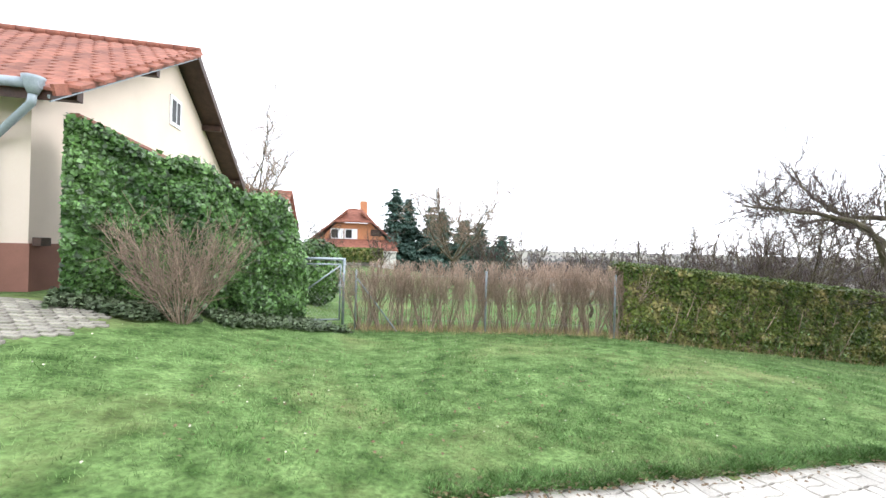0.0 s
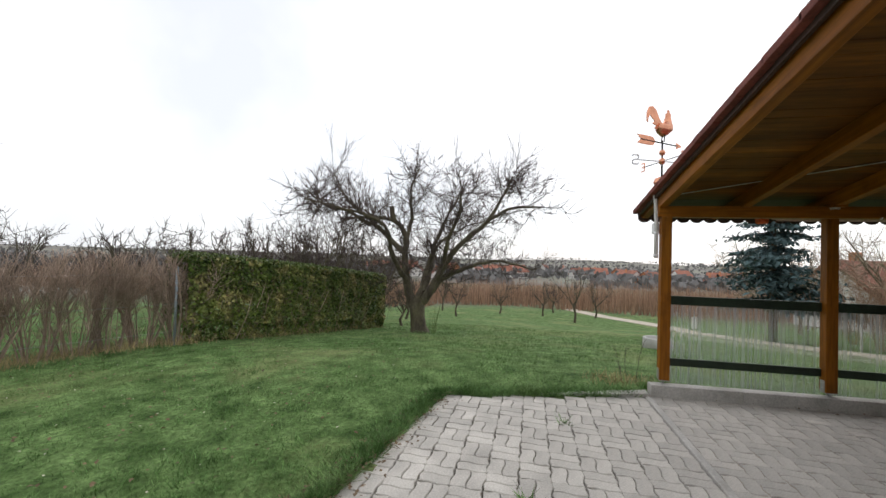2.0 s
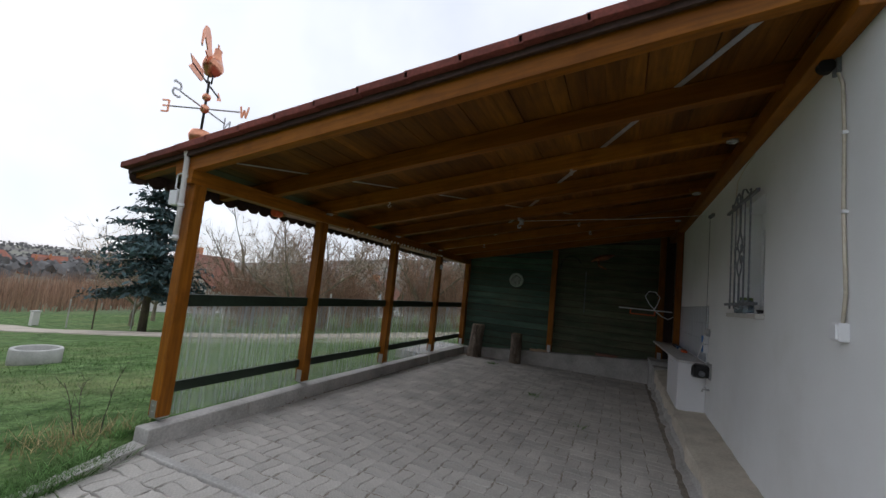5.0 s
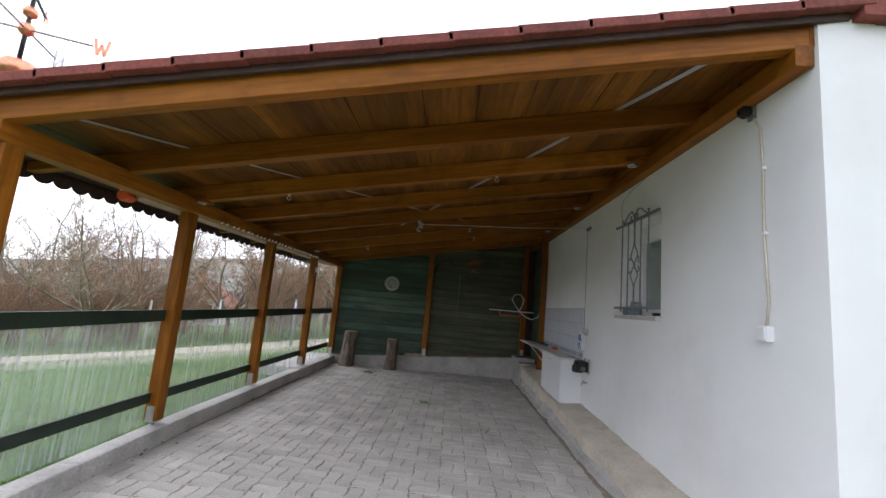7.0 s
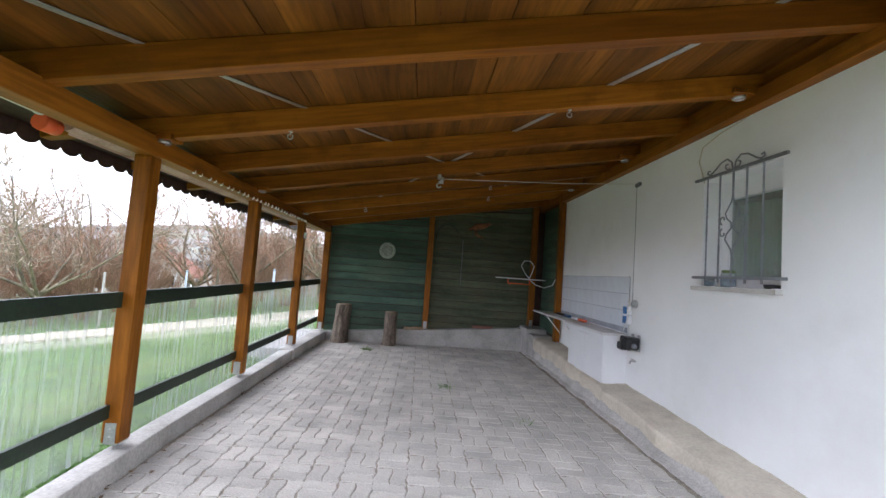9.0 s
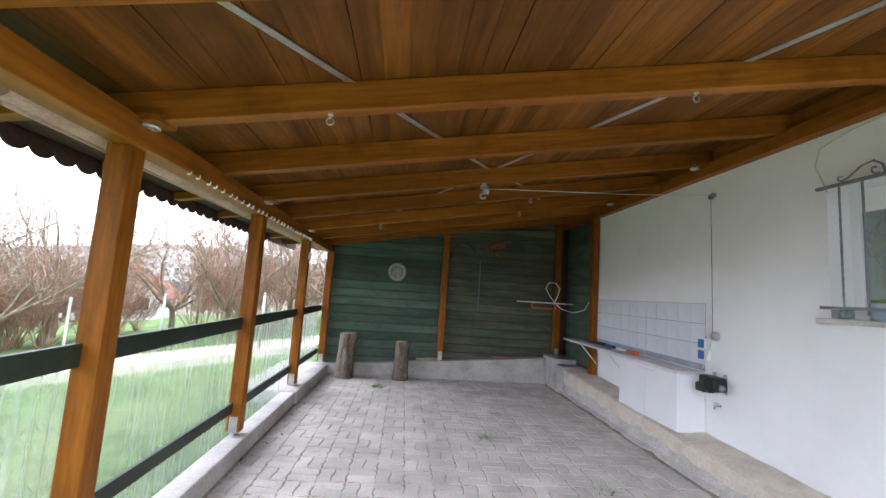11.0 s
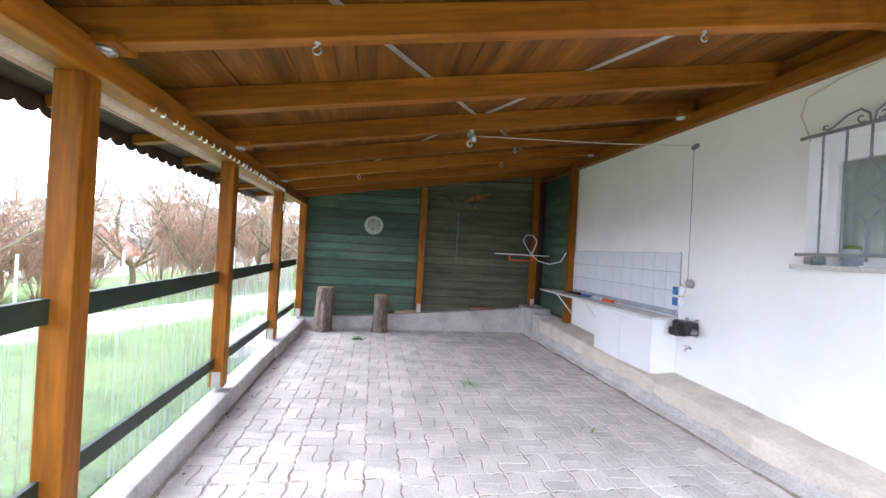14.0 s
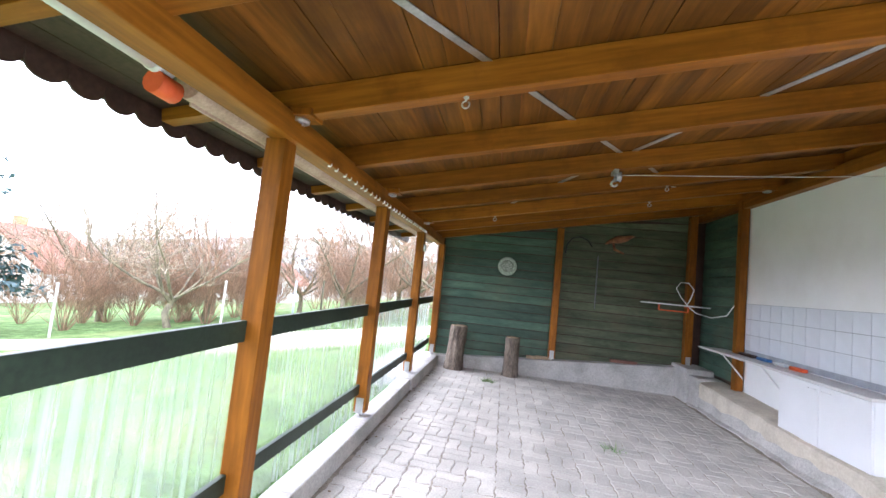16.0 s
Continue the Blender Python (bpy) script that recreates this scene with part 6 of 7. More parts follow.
# ---- neighbours and the far country ----
def village_house(x, y, w, d, h, rot, wall, label, roof=0.45, name="village_house", group="village houses", z=None, rooftop=None):
    z = ground_z(x, y) if z is None else z
    t = thing(name, (x, y, z), label, "house", group)
    m = pose(x, y, z, 0, 0, rot)

    def q(a, b, c):
        return m @ Vector((a, b, c))

    def b6(a0, a1, b0, b1, c0, c1):
        return hexa(bmesh.new(), [q(a0, b0, c0), q(a1, b0, c0), q(a1, b1, c0), q(a0, b1, c0), q(a0, b0, c1), q(a1, b0, c1), q(a1, b1, c1), q(a0, b1, c1)])

    rise = w / 2 * roof * 2
    part("wall", prism(bmesh.new(), [(-w / 2, -1), (w / 2, -1), (w / 2, h), (0, h + rise * 0.97), (-w / 2, h)], d, lambda u, v, k: q(u, -d / 2 + k, v)), wall, t)
    for sg in (-1, 1):
        bm = bmesh.new()
        e = w / 2 + 0.5
        hexa(bm, [q(0, -d / 2 - 0.5, h + rise), q(sg * e, -d / 2 - 0.5, h - 1.0 * roof), q(sg * e, d / 2 + 0.5, h - 1.0 * roof), q(0, d / 2 + 0.5, h + rise),
                  q(0, -d / 2 - 0.5, h + rise + 0.2), q(sg * e, -d / 2 - 0.5, h - 1.0 * roof + 0.2), q(sg * e, d / 2 + 0.5, h - 1.0 * roof + 0.2), q(0, d / 2 + 0.5, h + rise + 0.2)])
        bmesh.ops.recalc_face_normals(bm, faces=bm.faces[:])
        part("roof", bm, rooftop or M_TILE, t)
    part("chimney", b6(w * 0.12, w * 0.12 + 0.6, -0.4, 0.3, h + rise * 0.5, h + rise + 0.9), M_ORHOUSE, t)
    for a in (-w * 0.25, w * 0.2):
        for s, o in ((-1, -d / 2), (1, d / 2)):
            wn_ = part("window", b6(a - 0.5, a + 0.6, o - 0.06, o + 0.06, 0.9, 2.1), M_WHITE, t)
            part("pane", b6(a - 0.4, a + 0.5, o - 0.08, o + 0.08, 1.0, 2.0), M_BLACK, wn_)
    for s, o in ((-1, -w / 2), (1, w / 2)):
        for a in (-d * 0.25, d * 0.22):
            wn_ = part("window", b6(o - 0.06, o + 0.06, a - 0.6, a + 0.6, 0.9, 2.1), M_WHITE, t)
            part("pane", b6(o - 0.08, o + 0.08, a - 0.5, a + 0.5, 1.0, 2.0), M_BLACK, wn_)
    return t


M_WHITEW = mat("white_house_wall", (0.72, 0.70, 0.66), 0.9, 0.08, 0.5, 8, 0)
# the orange half-hipped house beyond the hedge
nz = -0.55
nh = thing("neighbour_house", (5.2, 52, nz), "orange-boarded house with half-hipped red tile roof", "house")


def nq(a, b, c):
    return pose(5.2, 52, nz, 0, 0, -8) @ Vector((a, b, c))


def npoly(poly, b0, b1):
    return prism(bmesh.new(), poly, b1 - b0, lambda u, v, k: nq(u, b0 + k, v))


part("ground_floor", npoly([(-4.5, -0.5), (4.6, -0.5), (4.6, 2.6), (-4.5, 2.6)], -3, 6), M_WHITEW, nh, "pale ground floor walls")
part("gable_wall", npoly([(-4.3, 2.6), (4.4, 2.6), (2.0, 5.0), (-1.9, 5.0)], -2.9, 6), M_ORHOUSE, nh, "orange-brown boarded gable")
bm = bmesh.new()
for sg in (-1, 1):
    hexa(bm, [nq(sg * 0.8, -3.6, 6.2), nq(sg * 5.2, -3.6, 2.5), nq(sg * 5.2, 6.5, 2.5), nq(sg * 0.8, 6.5, 6.2), nq(sg * 0.8, -3.6, 6.45), nq(sg * 5.2, -3.6, 2.72), nq(sg * 5.2, 6.5, 2.72), nq(sg * 0.8, 6.5, 6.45)])
bmesh.ops.recalc_face_normals(bm, faces=bm.faces[:])
part("roof", bm, M_TILE, nh)
bm = bmesh.new()
hexa(bm, [nq(-2.3, -3.7, 5.0), nq(2.4, -3.7, 5.0), nq(0.9, -1.6, 6.6), nq(-0.8, -1.6, 6.6), nq(-2.3, -3.7, 5.2), nq(2.4, -3.7, 5.2), nq(0.9, -1.6, 6.8), nq(-0.8, -1.6, 6.8)])
hexa(bm, [nq(-0.9, -1.7, 6.5), nq(0.9, -1.7, 6.5), nq(0.9, 6.5, 6.5), nq(-0.9, 6.5, 6.5), nq(-0.3, -1.7, 6.85), nq(0.3, -1.7, 6.85), nq(0.3, 6.5, 6.85), nq(-0.3, 6.5, 6.85)])
part("half_hip", bm, M_TILE, nh)
bm = bmesh.new()
hexa(bm, [nq(-4.8, -5.4, 1.7), nq(5.2, -5.4, 1.7), nq(4.6, -2.9, 2.9), nq(-4.4, -2.9, 2.9), nq(-4.8, -5.4, 1.9), nq(5.2, -5.4, 1.9), nq(4.6, -2.9, 3.1), nq(-4.4, -2.9, 3.1)])
part("lower_roof", bm, M_TILE, nh)
part("chimney", npoly([(0.6, 5.8), (1.5, 5.8), (1.5, 8.0), (0.6, 8.0)], 0, 0.8), M_ORHOUSE, nh, "brick chimney")
part("gutter", npoly([(-4.7, 1.62), (5.1, 1.62), (5.1, 1.78), (-4.7, 1.78)], -5.55, -5.4), M_WHITEW, nh, "white gutter")
for a in (-1.9, -0.3):
    wq = part("window", npoly([(a - 0.75, 3.1), (a + 0.75, 3.1), (a + 0.75, 4.3), (a - 0.75, 4.3)], -3.0, -2.85), M_WHITE, nh, "white upstairs window")
    part("pane", npoly([(a - 0.6, 3.2), (a + 0.1, 3.2), (a + 0.1, 4.2), (a - 0.6, 4.2)], -3.03, -2.9), M_BLACK, wq)
wq = part("window", npoly([(2.0, 3.5), (3.2, 3.5), (3.2, 4.3), (2.0, 4.3)], -3.0, -2.85), M_DARK, nh)
part("porch_post", npoly([(-4.7, -0.5), (-4.2, -0.5), (-4.2, 1.7), (-4.7, 1.7)], -5.3, -4.9), M_WHITEW, nh)
part("porch_wall", npoly([(2.8, -0.5), (5.0, -0.5), (5.0, 1.7), (2.8, 1.7)], -5.2, -4.9), M_WHITEW, nh)
village_house(-9.0, 60, 9, 12, 3.6, 80, M_WHITEW, "white house with red roof behind the ivy", 0.5, "distant_house", "neighbour houses")


def conifer(name, x, y, h, r, seed, material, label, low=0.08, n=5200, size=0.30, group="conifers", droop=0.25, trunk_r=None):
    rng, nr = random.Random(seed), np.random.default_rng(seed)
    z = ground_z(x, y)
    t = thing(name, (x, y, z), label, "tree", group)
    tr = trunk_r or 0.022 * h
    part("trunk", T([(x, y, z - 0.1), (x, y, z + h * 0.5), (x, y, z + h)], [tr, tr * 0.6, 0.02], 8), M_BARK, t)
    w, pos, nrm = Wood(), [], []
    layers = int(h * 3.0)
    for i in range(layers):
        u = low + (1 - low) * (i + rng.random() * 0.7) / layers
        rr = r * (1 - u) ** 0.8 * rng.uniform(0.72, 1.15) + 0.12
        for k in range(7):
            a = rng.uniform(0, 6.28)
            L = rr * rng.uniform(0.6, 1.1)
            p0 = Vector((x, y, z + u * h))
            p1 = p0 + Vector((math.cos(a) * L, math.sin(a) * L, -droop * L + 0.1))
            w.add([p0, p0.lerp(p1, 0.5) + Vector((0, 0, 0.05 * L)), p1], [0.03, 0.02, 0.008], 3)
            m = max(3, int(n * L / (layers * 7 * r * 0.55)))
            for _ in range(m):
                v = rng.uniform(0.12, 1.03)
                q = p0.lerp(p1, v)
                pos.append((q.x + rng.gauss(0, 0.09 * size / 0.3 + 0.1 * L * v), q.y + rng.gauss(0, 0.09 * size / 0.3 + 0.1 * L * v), q.z + rng.gauss(-0.02, 0.06)))
                nrm.append((math.cos(a) * 0.4, math.sin(a) * 0.4, 0.8))
    tagged(hang("branch_growth", w.mesh("branch_growth", M_BARK), t), kind="stuff")
    tagged(hang("needle_growth", leaves("needle_growth", np.array(pos), np.array(nrm), size, material, nr, 0.38, 0.55), t), kind="stuff")
    return t


conifer("spruce_tree", 20.6, -9.2, 7.9, 2.7, 5, M_SPRUCE, "tall blue spruce with bare lower trunk behind the path", 0.20, 9000, 0.30)
for i, (x, y, h, r) in enumerate(((10.0, 50, 9.9, 4.0), (12.1, 52, 9.4, 4.0), (14.5, 49.5, 8.4, 3.8), (16.9, 52, 8.9, 4.0), (19.5, 50.5, 7.8, 3.8), (22.3, 52, 7.9, 3.8), (25.3, 51, 6.6, 3.4))):
    conifer("conifer", x, y, h, r, 30 + i, M_CONIF, "dark green conifer beyond the hedge", 0.0, 15000, 0.5, "conifer row", 0.3)
# bare trees beyond the hedges
for i, (x, y, h) in enumerate(((10.0, 28, 8.0), (-3.7, 24, 7.6), (26, 26, 3.6), (11.5, 14.5, 2.8), (14.2, 13.5, 3.4), (17.0, 12.2, 3.8), (19.5, 11.6, 4.6), (21.5, 13.0, 4.6), (17.8, 9.6, 3.9), (24, 14, 4.6), (15.6, 10.4, 3.4), (20.5, 9.0, 4.0), (26.5, 11.5, 4.6), (13.0, 11.6, 2.7), (1.5, 40, 5.0), (23.0, 10.2, 2.6), (27, 20, 4), (33, 24, 4.2), (9.5, 20, 3.2), (12.5, 22, 3.0), (19, 20, 3.4), (22.5, 19, 3.6), (16, 17.5, 2.8), (29.5, 16.5, 3.6), (36, 19, 4.0), (5.5, 33, 3.6), (25, 33, 4.5), (31, 31, 4.5))):
    bare_tree("bare_tree", x, y, h * (1.28 if x > 9 and y < 25 else 1.05), 90 + i, "leafless grey-brown tree beyond the hedge", n_limb=8, density=28 if i < 2 else 15, sub=10 if i < 2 else 7, thick=0.013 if i < 2 else 0.010, twig_mat=M_SHRUB if i < 2 else None, trunk=0.22, group="trees beyond the hedge", width=0.55)
lh = thing("low_hedge", (4.6, 44, -0.5), "low green garden hedge before the orange house", "hedge")
pos = np.stack([nr.uniform(0.2, 7.4, 5000), nr.uniform(43.2, 44.6, 5000), -0.5 + nr.uniform(0.1, 1, 5000) ** 0.6 * 2.0], 1)
hang("foliage", leaves("foliage", pos, np.tile((0.0, -1.0, 0.4), (5000, 1)), 0.3, M_HEDGE, nr), lh)
eb = thing("evergreen_bush", (0.3, 14.5, -0.4), "rounded dark evergreen bush beyond the gate", "shrub")
dirs = nr.normal(0, 1, (4200, 3))
dirs /= np.linalg.norm(dirs, axis=1)[:, None]
pos = np.array((0.15, 14.6, 0.75)) + dirs * np.array((1.0, 1.0, 1.15)) * (0.8 + 0.25 * nr.random((4200, 1)))
hang("foliage", leaves("foliage", pos, dirs, 0.13, M_IVY, nr), eb)
# saplings and orchard down the slope
for i, (x, y, h) in enumerate(((29.2, -1.9, 3.9), (33.5, 0.1, 3.0), (34.6, -4.0, 3.2), (33.7, 3.5, 3.0), (15.4, 5.9, 1.9), (25.5, 8.9, 3.4), (30, 6.4, 3.0), (37, 9, 3.4), (39, -1, 3.0), (27, 13, 3.0))):
    bare_tree("orchard_tree", x, y, h, 140 + i, "small bare orchard tree on the lower lawn", n_limb=6, density=8, sub=5, thick=0.009, trunk=0.33, group="orchard trees", width=0.5)
# the thicket across the path to the south-east
bushes = []
for i, (h, n) in enumerate(((2.9, 28), (2.3, 28), (3.5, 30))):
    bushes.append(bare_shrub("thicket_bush", 14 + 3.0 * i, -14.5 - 0.6 * i, h, n, 70 + i, "tall leafless reddish-brown bush across the path", 0.55, M_TWIG_R, 0.007, 0.009, 28))
    tagged(bushes[-1], group="thicket bushes")
rb = random.Random(44)
for i in range(34):
    a = math.radians(-34 - 1.75 * i + rb.uniform(-2, 2))
    d = rb.uniform(19, 30) - 4.5 * (i / 34)
    x, y = 3 + d * math.cos(a), d * math.sin(a)
    if math.hypot(x - 20.6, y + 9.2) < 3:
        continue
    o = rb.choice(bushes)
    copy_thing(o, pose(x, y, ground_z(x, y) - 0.05, 0, 0, rb.uniform(0, 360)))
for i, (x, y, h) in enumerate(((17, -16, 5.6), (13.5, -17.5, 5.0), (21, -15, 5.8), (10.5, -15, 4.4), (8.0, -17, 5.0), (25, -18, 6.0), (6.2, -13.2, 4.0), (28, -13, 5.6), (11.8, -21, 5.6), (31, -16, 5.4), (15.4, -12.4, 4.6), (9.4, -19, 5.4), (19, -19, 6.0), (4.6, -18, 5.2), (6.8, -22, 5.8))):
    bare_tree("thicket_tree", x, y, h * 1.15, 170 + i, "bare spreading tree in the brown thicket", n_limb=8, density=20, sub=9, thick=0.009, trunk=0.2, group="thicket trees", width=0.6, twig_mat=M_TWIGL if i % 3 else M_TWIG_R, bark=M_BARKL)
# reed-like brown thicket along the valley edge
feet = []
for _ in range(26000):
    y = nr.uniform(-75, 75)
    x = nr.uniform(44, 76) - (6 if y > 12 else 0) + 3 * math.sin(y * 0.13)
    feet.append((x, y, ground_z(x, y)))
tagged(hang("thicket", blades("thicket", np.array(feet), 3.0, 0.045, M_TWIG_R, nr, 0.09)), "band of leafless reddish-brown brush along the valley", "thicket", kind="stuff")
vs = [(80, -70, 0), (190, -90, 0), (200, 70, 0), (84, 45, 0)]
fv, ff = [], []
for i in range(13):
    for j in range(13):
        u, v = i / 12, j / 12
        x = (80 + 110 * u) + 4 * v
        y = (-75 - 20 * u) + (130 + 25 * u) * v
        fv.append((x, y, ground_z(x, y) + 0.15))
for i in range(12):
    for j in range(12):
        ff.append((i * 13 + j, (i + 1) * 13 + j, (i + 1) * 13 + j + 1, i * 13 + j + 1))
tagged(hang("field", raw("field", fv, ff, M_FIELD)), "brown ploughed field in the valley", "field", kind="structure")
rv = random.Random(9)
M_ROOFV = mat("village_roof", (0.30, 0.125, 0.085), 0.85, 0.25, 0.4, 6, 0, rnd=0.25)
for i in range(26):
    a = math.radians(-38 + 62 * (i + rv.uniform(0.1, 0.9)) / 26)
    d = rv.uniform(230, 380)
    x, y = d * math.cos(a), d * math.sin(a)
    village_house(x, y, rv.uniform(8, 11), rv.uniform(10, 15), rv.uniform(3, 4.6), rv.uniform(0, 180), M_WHITEW if rv.random() < 0.85 else M_ORHOUSE, "distant village house with white walls and red roof", 0.45, rooftop=M_ROOFV)
village_house(41, -26.5, 6, 8, 2.8, 25, M_WHITEW, "white house half hidden behind bare trees", 0.45, "garden_house", "houses behind the thicket")
village_house(27, -38, 4, 6, 2.2, 15, M_WHITEW, "small shed with pale red roof across the path", 0.4, "shed", "houses behind the thicket")
pos = []
for _ in range(22000):
    a, d = math.radians(nr.uniform(-95, 60)), nr.choice((nr.uniform(200, 420), nr.uniform(420, 1100)))
    k = noise.noise((d / 90, a * 6, 2))
    if k < 0.05:
        continue
    x, y = d * math.cos(a), d * math.sin(a)
    pos.append((x, y, ground_z(x, y) + nr.uniform(0.5, 6)))
tagged(hang("far_woods", leaves("far_woods", np.array(pos), np.tile((-1.0, 0.0, 0.3), (len(pos), 1)), 4.0, M_FARWOOD, nr, 0.9, 0.5)), "distant woods and tree rows on the hills, coloured pale for haze", "woods", kind="stuff")

# ---- garden path, well, posts ----
PATHL = [(46, -3.0), (37, -5.0), (29.5, -8.2), (18, -8.0), (12.5, -8.7), (9.5, -9.9), (6.0, -12.2), (1.0, -16.5)]
bm = bmesh.new()
prev = None
for i in range(61):
    k = i / 60 * (len(PATHL) - 1)
    j = min(int(k), len(PATHL) - 2)
    f = k - j
    x, y = PATHL[j][0] + (PATHL[j + 1][0] - PATHL[j][0]) * f, PATHL[j][1] + (PATHL[j + 1][1] - PATHL[j][1]) * f
    a = math.atan2(PATHL[j + 1][1] - PATHL[j][1], PATHL[j + 1][0] - PATHL[j][0]) + math.pi / 2
    ring = []
    for o, dz in ((-0.95, -0.1), (-0.9, 0.035), (0.9, 0.035), (0.95, -0.1)):
        px, py = x + math.cos(a) * o * 0.85, y + math.sin(a) * o * 0.85
        ring.append(bm.verts.new((px, py, max(ground_z(px, py), ground_z(x, y)) + dz + 0.02 * noise.noise((px, py, 1)))))
    if prev:
        for q in range(3):
            bm.faces.new((prev[q], ring[q], ring[q + 1], prev[q + 1]))
    prev = ring
bmesh.ops.recalc_face_normals(bm, faces=bm.faces[:])
solid("path", bm, M_PATH, "pale gravel garden path winding down the slope", "path")
wx, wy = 11.5, -2.1
wz = ground_z(wx, wy) - 0.06
well = thing("well_ring", (wx, wy, wz), "low grey concrete well ring on the lawn", "well ring")
part("ring", lathe(bmesh.new(), (wx, wy, wz), [(0.35, -0.1), (0.35, 0.32), (0.34, 0.332), (0.29, 0.332), (0.28, 0.32), (0.28, -0.09)], 32), M_STONE, well)
wp = thing("white_pillar", (30.3, -8.0 - 1.6, ground_z(30.3, -9.6)), "short white concrete pillar beside the path", "pillar")
part("shaft", B(30.15, 30.45, -9.75, -9.45, ground_z(30.3, -9.6) - 0.1, ground_z(30.3, -9.6) + 0.72, bevel=0.02), M_WHITEW, wp)
part("cap", B(30.12, 30.48, -9.78, -9.42, ground_z(30.3, -9.6) + 0.72, ground_z(30.3, -9.6) + 0.77, bevel=0.01), M_STONE, wp)
for i, (x, y) in enumerate(((16.4, -9.6), (19.2, -9.7), (22.4, -9.8), (25.6, -9.9), (28.3, -10.1), (33, -8.7), (12.6, -11.2), (10.2, -12.6))):
    z = ground_z(x, y)
    p = thing("path_post", (x, y, z), "thin weathered fence post along the path", "fence post", "path fence posts")
    part("stake", box(bmesh.new(), x - 0.025, x + 0.025, y - 0.025, y + 0.025, z - 0.1, z + 1.5, bevel=0.008), M_BARK if i % 2 else M_CONC, p)
for x, y, h in ((10.6, -11.6, 1.45), (7.6, -10.2, 1.35)):
    z = ground_z(x, y)
    p = thing("steel_pole", (x, y, z), "grey steel pole standing by the path", "pole", "steel poles")
    part("tube", T([(x, y, z - 0.1), (x, y, z + h)], 0.03, 10), M_ZINC, p)
    part("cap", lathe(bmesh.new(), (x, y, z + h), [(0.034, -0.03), (0.034, 0.01), (0.015, 0.02)], 10), M_ZINC, p)


# ---- lawn blades ----
nr = np.random.default_rng(77)
na = 380000
ang, rad = nr.uniform(0, 2 * math.pi, na), 0.3 + 15.5 * nr.random(na) ** 0.85
xs, ys_ = 2.0 + rad * np.cos(ang), 2.6 + rad * np.sin(ang)
pts, size = [], []
for x, y, r in zip(xs, ys_, rad):
    if in_paved(x, y) or (x < 5.79 and y < -0.3) or (x < 6.36 and -7.7 < y < -5.5) or (x < 0.6 and y < 2.6):
        continue
    if (x < -2.4 and 5.0 < y < 7.3) or x < -3.4 or y > 14:
        continue
    k = noise.noise((x * 1.1, y * 1.1, 2)) + 0.9 * noise.noise((x * 4.3, y * 4.3, 5))
    if noise.noise((x * 6.5, y * 6.5, 8)) < -0.22 and nr.random() < 0.75:
        continue
    pts.append((x, y, ground_z(x, y) - 0.006))
    size.append((0.05 + 0.022 * k) * (1 + r * 0.025))
size = np.array(size)
tagged(hang("lawn_grass", blades("lawn_grass", np.array(pts), size, 0.05 * size, M_BLADE, nr, 0.6)), "short green lawn grass with paler tufts", "grass", kind="stuff")
# denser tufts along the paving and kerb edges
pts = []
for _ in range(24000):
    u = nr.random()
    if u < 0.55:
        x = nr.uniform(0.8, 4.85)
        y = 1.95 + 0.05 * noise.noise((x * 2.2, 0, 3)) + 0.13 * (4.8 - x) + abs(nr.normal(0, 0.10))
    elif u < 0.8:
        y = nr.uniform(-0.2, 2.1)
        x = 5.43 + 0.04 * noise.noise((y * 2.5, 0, 4)) - 0.30 * (y + 0.2) + abs(nr.normal(0, 0.13))
    else:
        y = nr.uniform(-5.5, -0.3)
        x = 5.79 + abs(nr.normal(0, 0.06))
    pts.append((x, y, ground_z(x, y) - 0.01))
tagged(hang("edge_grass", blades("edge_grass", np.array(pts), 0.085, 0.0045, M_BLADE, nr, 0.75)), "longer grass tufts overhanging the paving edge", "grass", kind="stuff")
pos = []
for _ in range(1500):
    u = nr.random()
    if u < 0.45:
        x, y = nr.uniform(-1, 7), nr.uniform(2.8, 7)
    elif u < 0.95:
        x = nr.uniform(0.8, 4.85)
        y = 1.98 + 0.13 * (4.8 - x) + nr.normal(0, 0.1)
    else:
        x, y = 5.5 + nr.normal(0, 0.05), nr.uniform(-7.4, -0.5)
    pos.append((x, y, max(ground_z(x, y), 0.0) + (0.03 if in_paved(x, y) else 0.035)))
tagged(hang("fallen_leaves", leaves("fallen_leaves", np.array(pos), np.tile((0.0, 0.0, 1.0), (len(pos), 1)), 0.035, M_LEAFLITTER, nr, 0.7, 0.25)), "brown fallen leaves scattered on lawn and paving", "leaves", kind="stuff")

pos = []
for _ in range(260):
    x, y = nr.uniform(-2.5, 9), nr.uniform(2.6, 9)
    pos.append((x, y, ground_z(x, y) + 0.045))
tagged(hang("pale_flecks", leaves("pale_flecks", np.array(pos), np.tile((0.0, 0.0, 1.0), (len(pos), 1)), 0.02, M_FLECK, nr, 0.9, 0.3)), "small pale dry leaves and daisies on the lawn", "leaves", kind="stuff")

# ---- pavers: wavy blocks laid in pairs ----
PU = 0.225


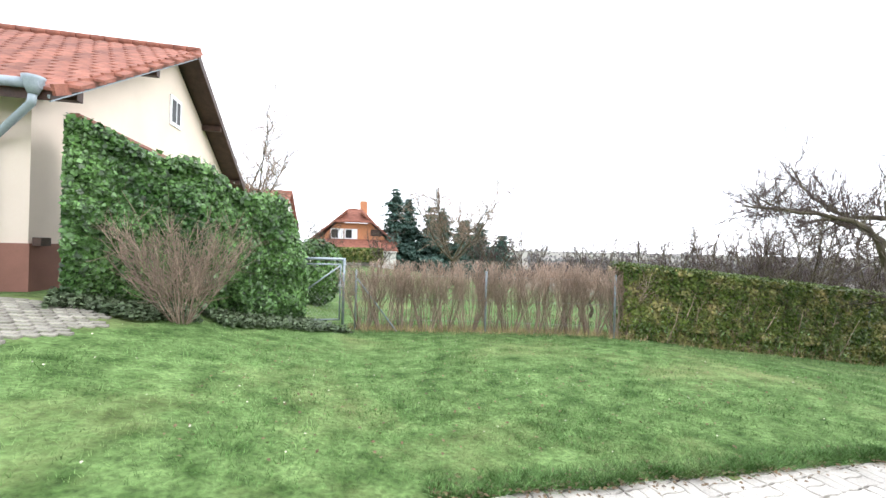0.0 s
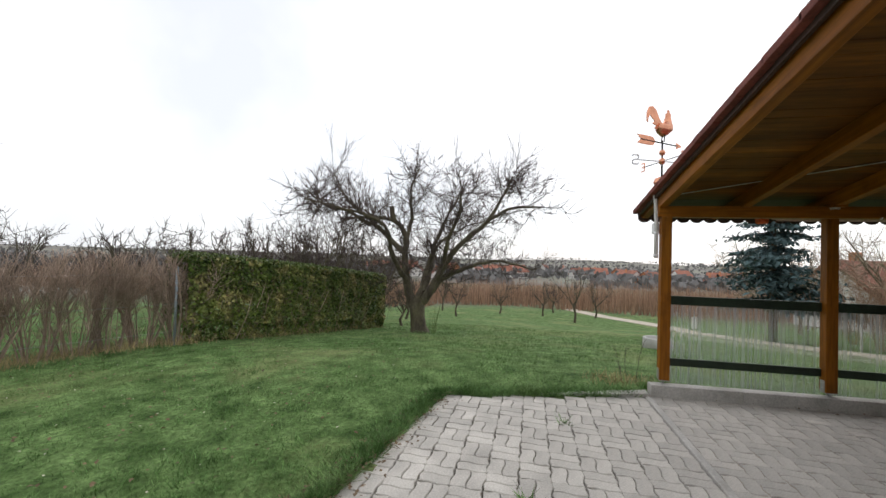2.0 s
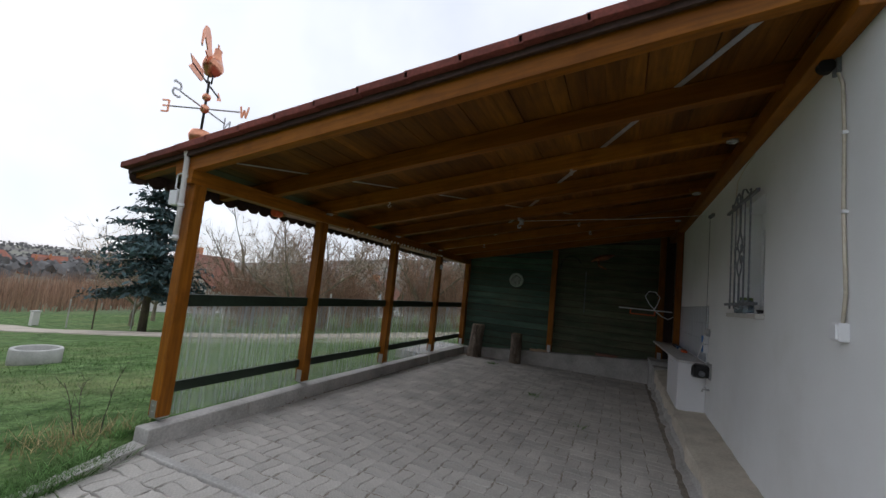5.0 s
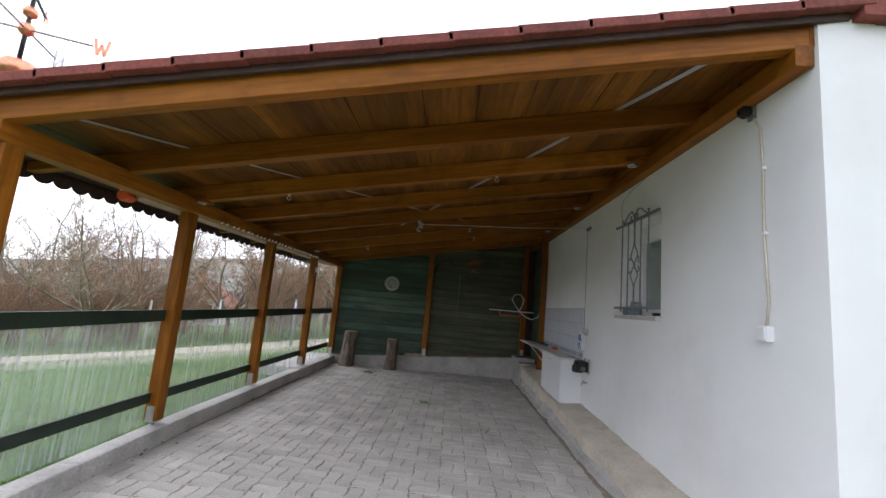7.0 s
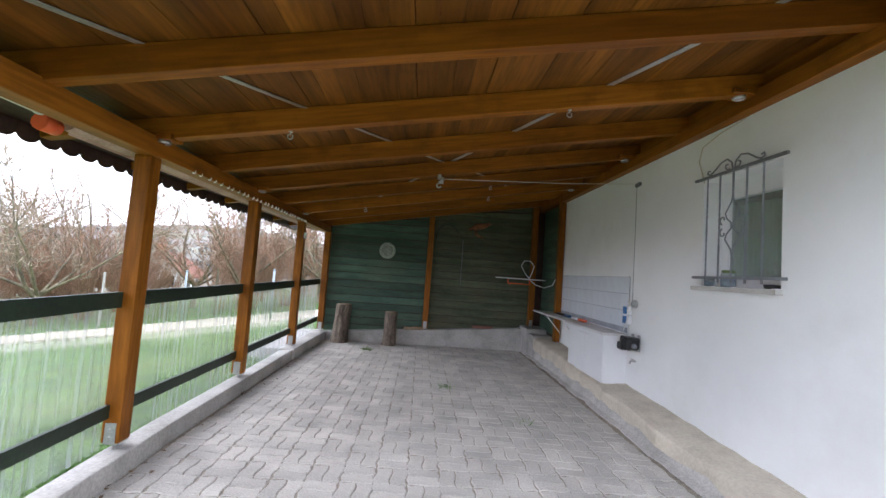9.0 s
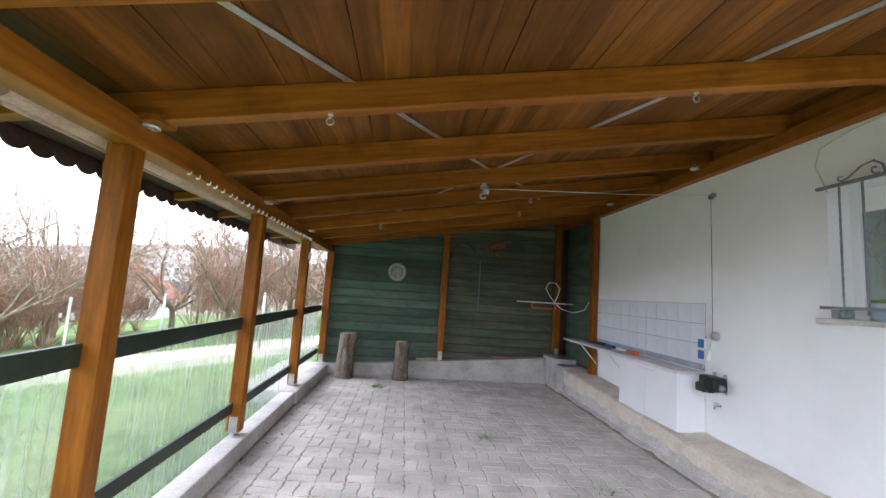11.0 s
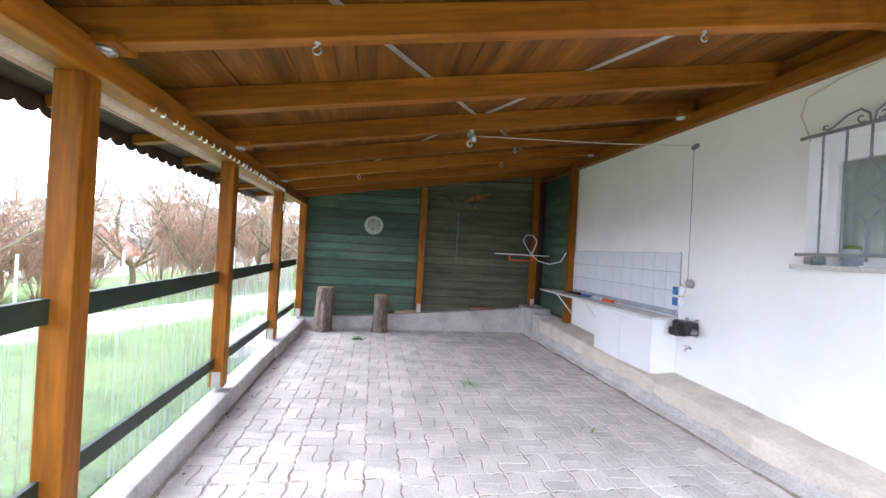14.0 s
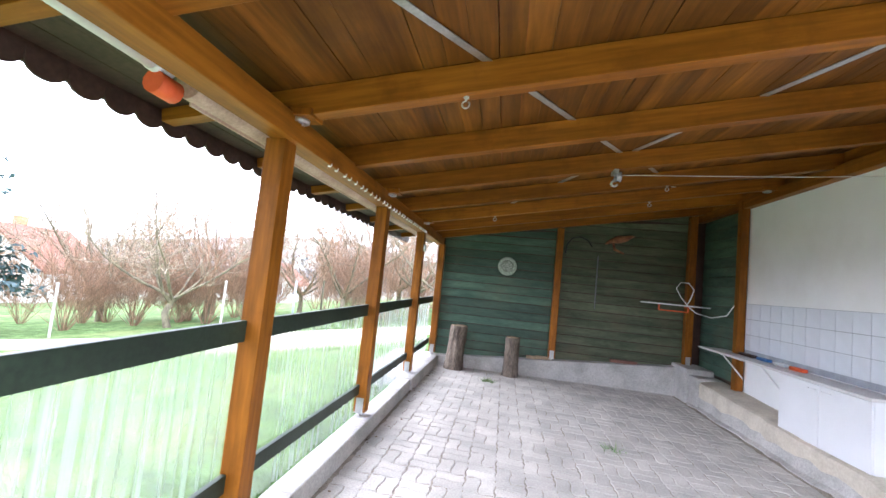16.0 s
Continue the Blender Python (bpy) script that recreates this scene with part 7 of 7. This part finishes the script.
def paver_outline(vertical):
    L, W, a = PU - 0.006, PU / 2 - 0.006, 0.0088
    n = 6
    low = [(-L / 2 + L * i / n, -W / 2 + a * math.sin(2 * math.pi * i / n)) for i in range(n)]
    right = [(L / 2 + a * math.sin(2 * math.pi * j / 4) * 0.8, -W / 2 + W * j / 4) for j in range(4)]
    topp = [(L / 2 - L * i / n, W / 2 + a * math.sin(2 * math.pi * (n - i) / n)) for i in range(n)]
    left = [(-L / 2 + a * math.sin(2 * math.pi * (4 - j) / 4) * 0.8, W / 2 - W * j / 4) for j in range(4)]
    o = low + right + topp + left
    return [(-y, x) for x, y in o] if vertical else o


def paver_data(vertical):
    o = paver_outline(vertical)
    n = len(o)
    c = [(x * 0.945, y * 0.945 if not vertical else y * 0.965) for x, y in o]
    vs = [(x, y, -0.034) for x, y in o] + [(x, y, -0.006) for x, y in o] + [(x * (1 - 0.006 / max(0.02, math.hypot(x, y))), y * (1 - 0.006 / max(0.02, math.hypot(x, y))), 0.0) for x, y in o]
    fs = []
    for k in (0, n):
        fs += [(k + i, k + (i + 1) % n, k + n + (i + 1) % n, k + n + i) for i in range(n)]
    fs.append(tuple(2 * n + i for i in range(n)))
    return vs, fs


pav = tagged(new("paving"), "grey wavy interlocking concrete pavers laid in basket weave", "paving", kind="structure")
data = [paver_data(v) for v in (False, True)]
meshes = [raw("paver", *d, M_PAVER) for d in data]
rp = random.Random(31)
spots = []
for j in range(-34, 16):
    for i in range(0, 25):
        cx = 5.55 - PU / 2 - i * PU
        cy = (-0.335 - PU / 2 - j * PU) if j >= 0 else (-0.26 + PU / 2 + (-j - 1) * PU)
        inside = j >= 0 and 1.62 < cx and cy > -7.5
        if j < 0:
            inside = 0.5 < cx < 5.7 and cy < 3.2
        if not inside:
            continue
        for k in (-1, 1):
            v = (i + j) % 2
            px, py = cx + (k * PU / 4 if v else 0), cy + (0 if v else k * PU / 4)
            if j >= 0 or (px < 5.50 - 0.30 * max(0, py + 0.2) - 0.02 and py < 2.06 + 0.13 * (4.8 - px) - 0.01 and px > 0.6):
                spots.append((px, py, v))
for j in range(16, 33):
    for i in range(0, 18):
        cx, cy = 5.55 - PU / 2 - i * PU, -0.335 - PU / 2 - j * PU
        if cx < 1.62 or cy < -7.55:
            continue
        for k in (-1, 1):
            v = (i + j) % 2
            spots.append((cx + (k * PU / 4 if v else 0), cy + (0 if v else k * PU / 4), v))
near = sorted(range(len(spots)), key=lambda q: math.hypot(spots[q][0] - 4.1, (spots[q][1] + 0.6) * 0.8))
single = set(near[:300])
jv, jf = [], []
for q, (x, y, v) in enumerate(spots):
    tilt = (rp.uniform(-0.4, 0.4), rp.uniform(-0.4, 0.4))
    m = pose(x, y, rp.uniform(-0.002, 0.002), tilt[0], tilt[1], rp.uniform(-0.6, 0.6))
    if q in single:
        p = hang("paver", meshes[v], pav)
        p.matrix_basis = m
    else:
        b0 = len(jv)
        jv += [tuple(m @ Vector(c)) for c in data[v][0]]
        jf += [tuple(b0 + c for c in f) for f in data[v][1]]
rest = hang("paver_field", raw("paver_field", jv, jf, M_PAVER_J), pav)
tagged(rest, kind="stuff")

# weeds in the joints
feet = []
nw = np.random.default_rng(6)
for cx, cy, n in ((3.02, 1.02, 60), (4.6, -6.6, 90), (3.35, -4.5, 40), (4.4, 0.7, 30), (2.6, -3.4, 20)):
    feet += [(cx + nw.normal(0, 0.05), cy + nw.normal(0, 0.035), -0.005) for _ in range(n)]
tagged(hang("weeds", blades("weeds", np.array(feet), 0.06, 0.005, M_BLADE, nw, 0.9)), "small green weeds growing in paving joints", "weeds", kind="stuff")
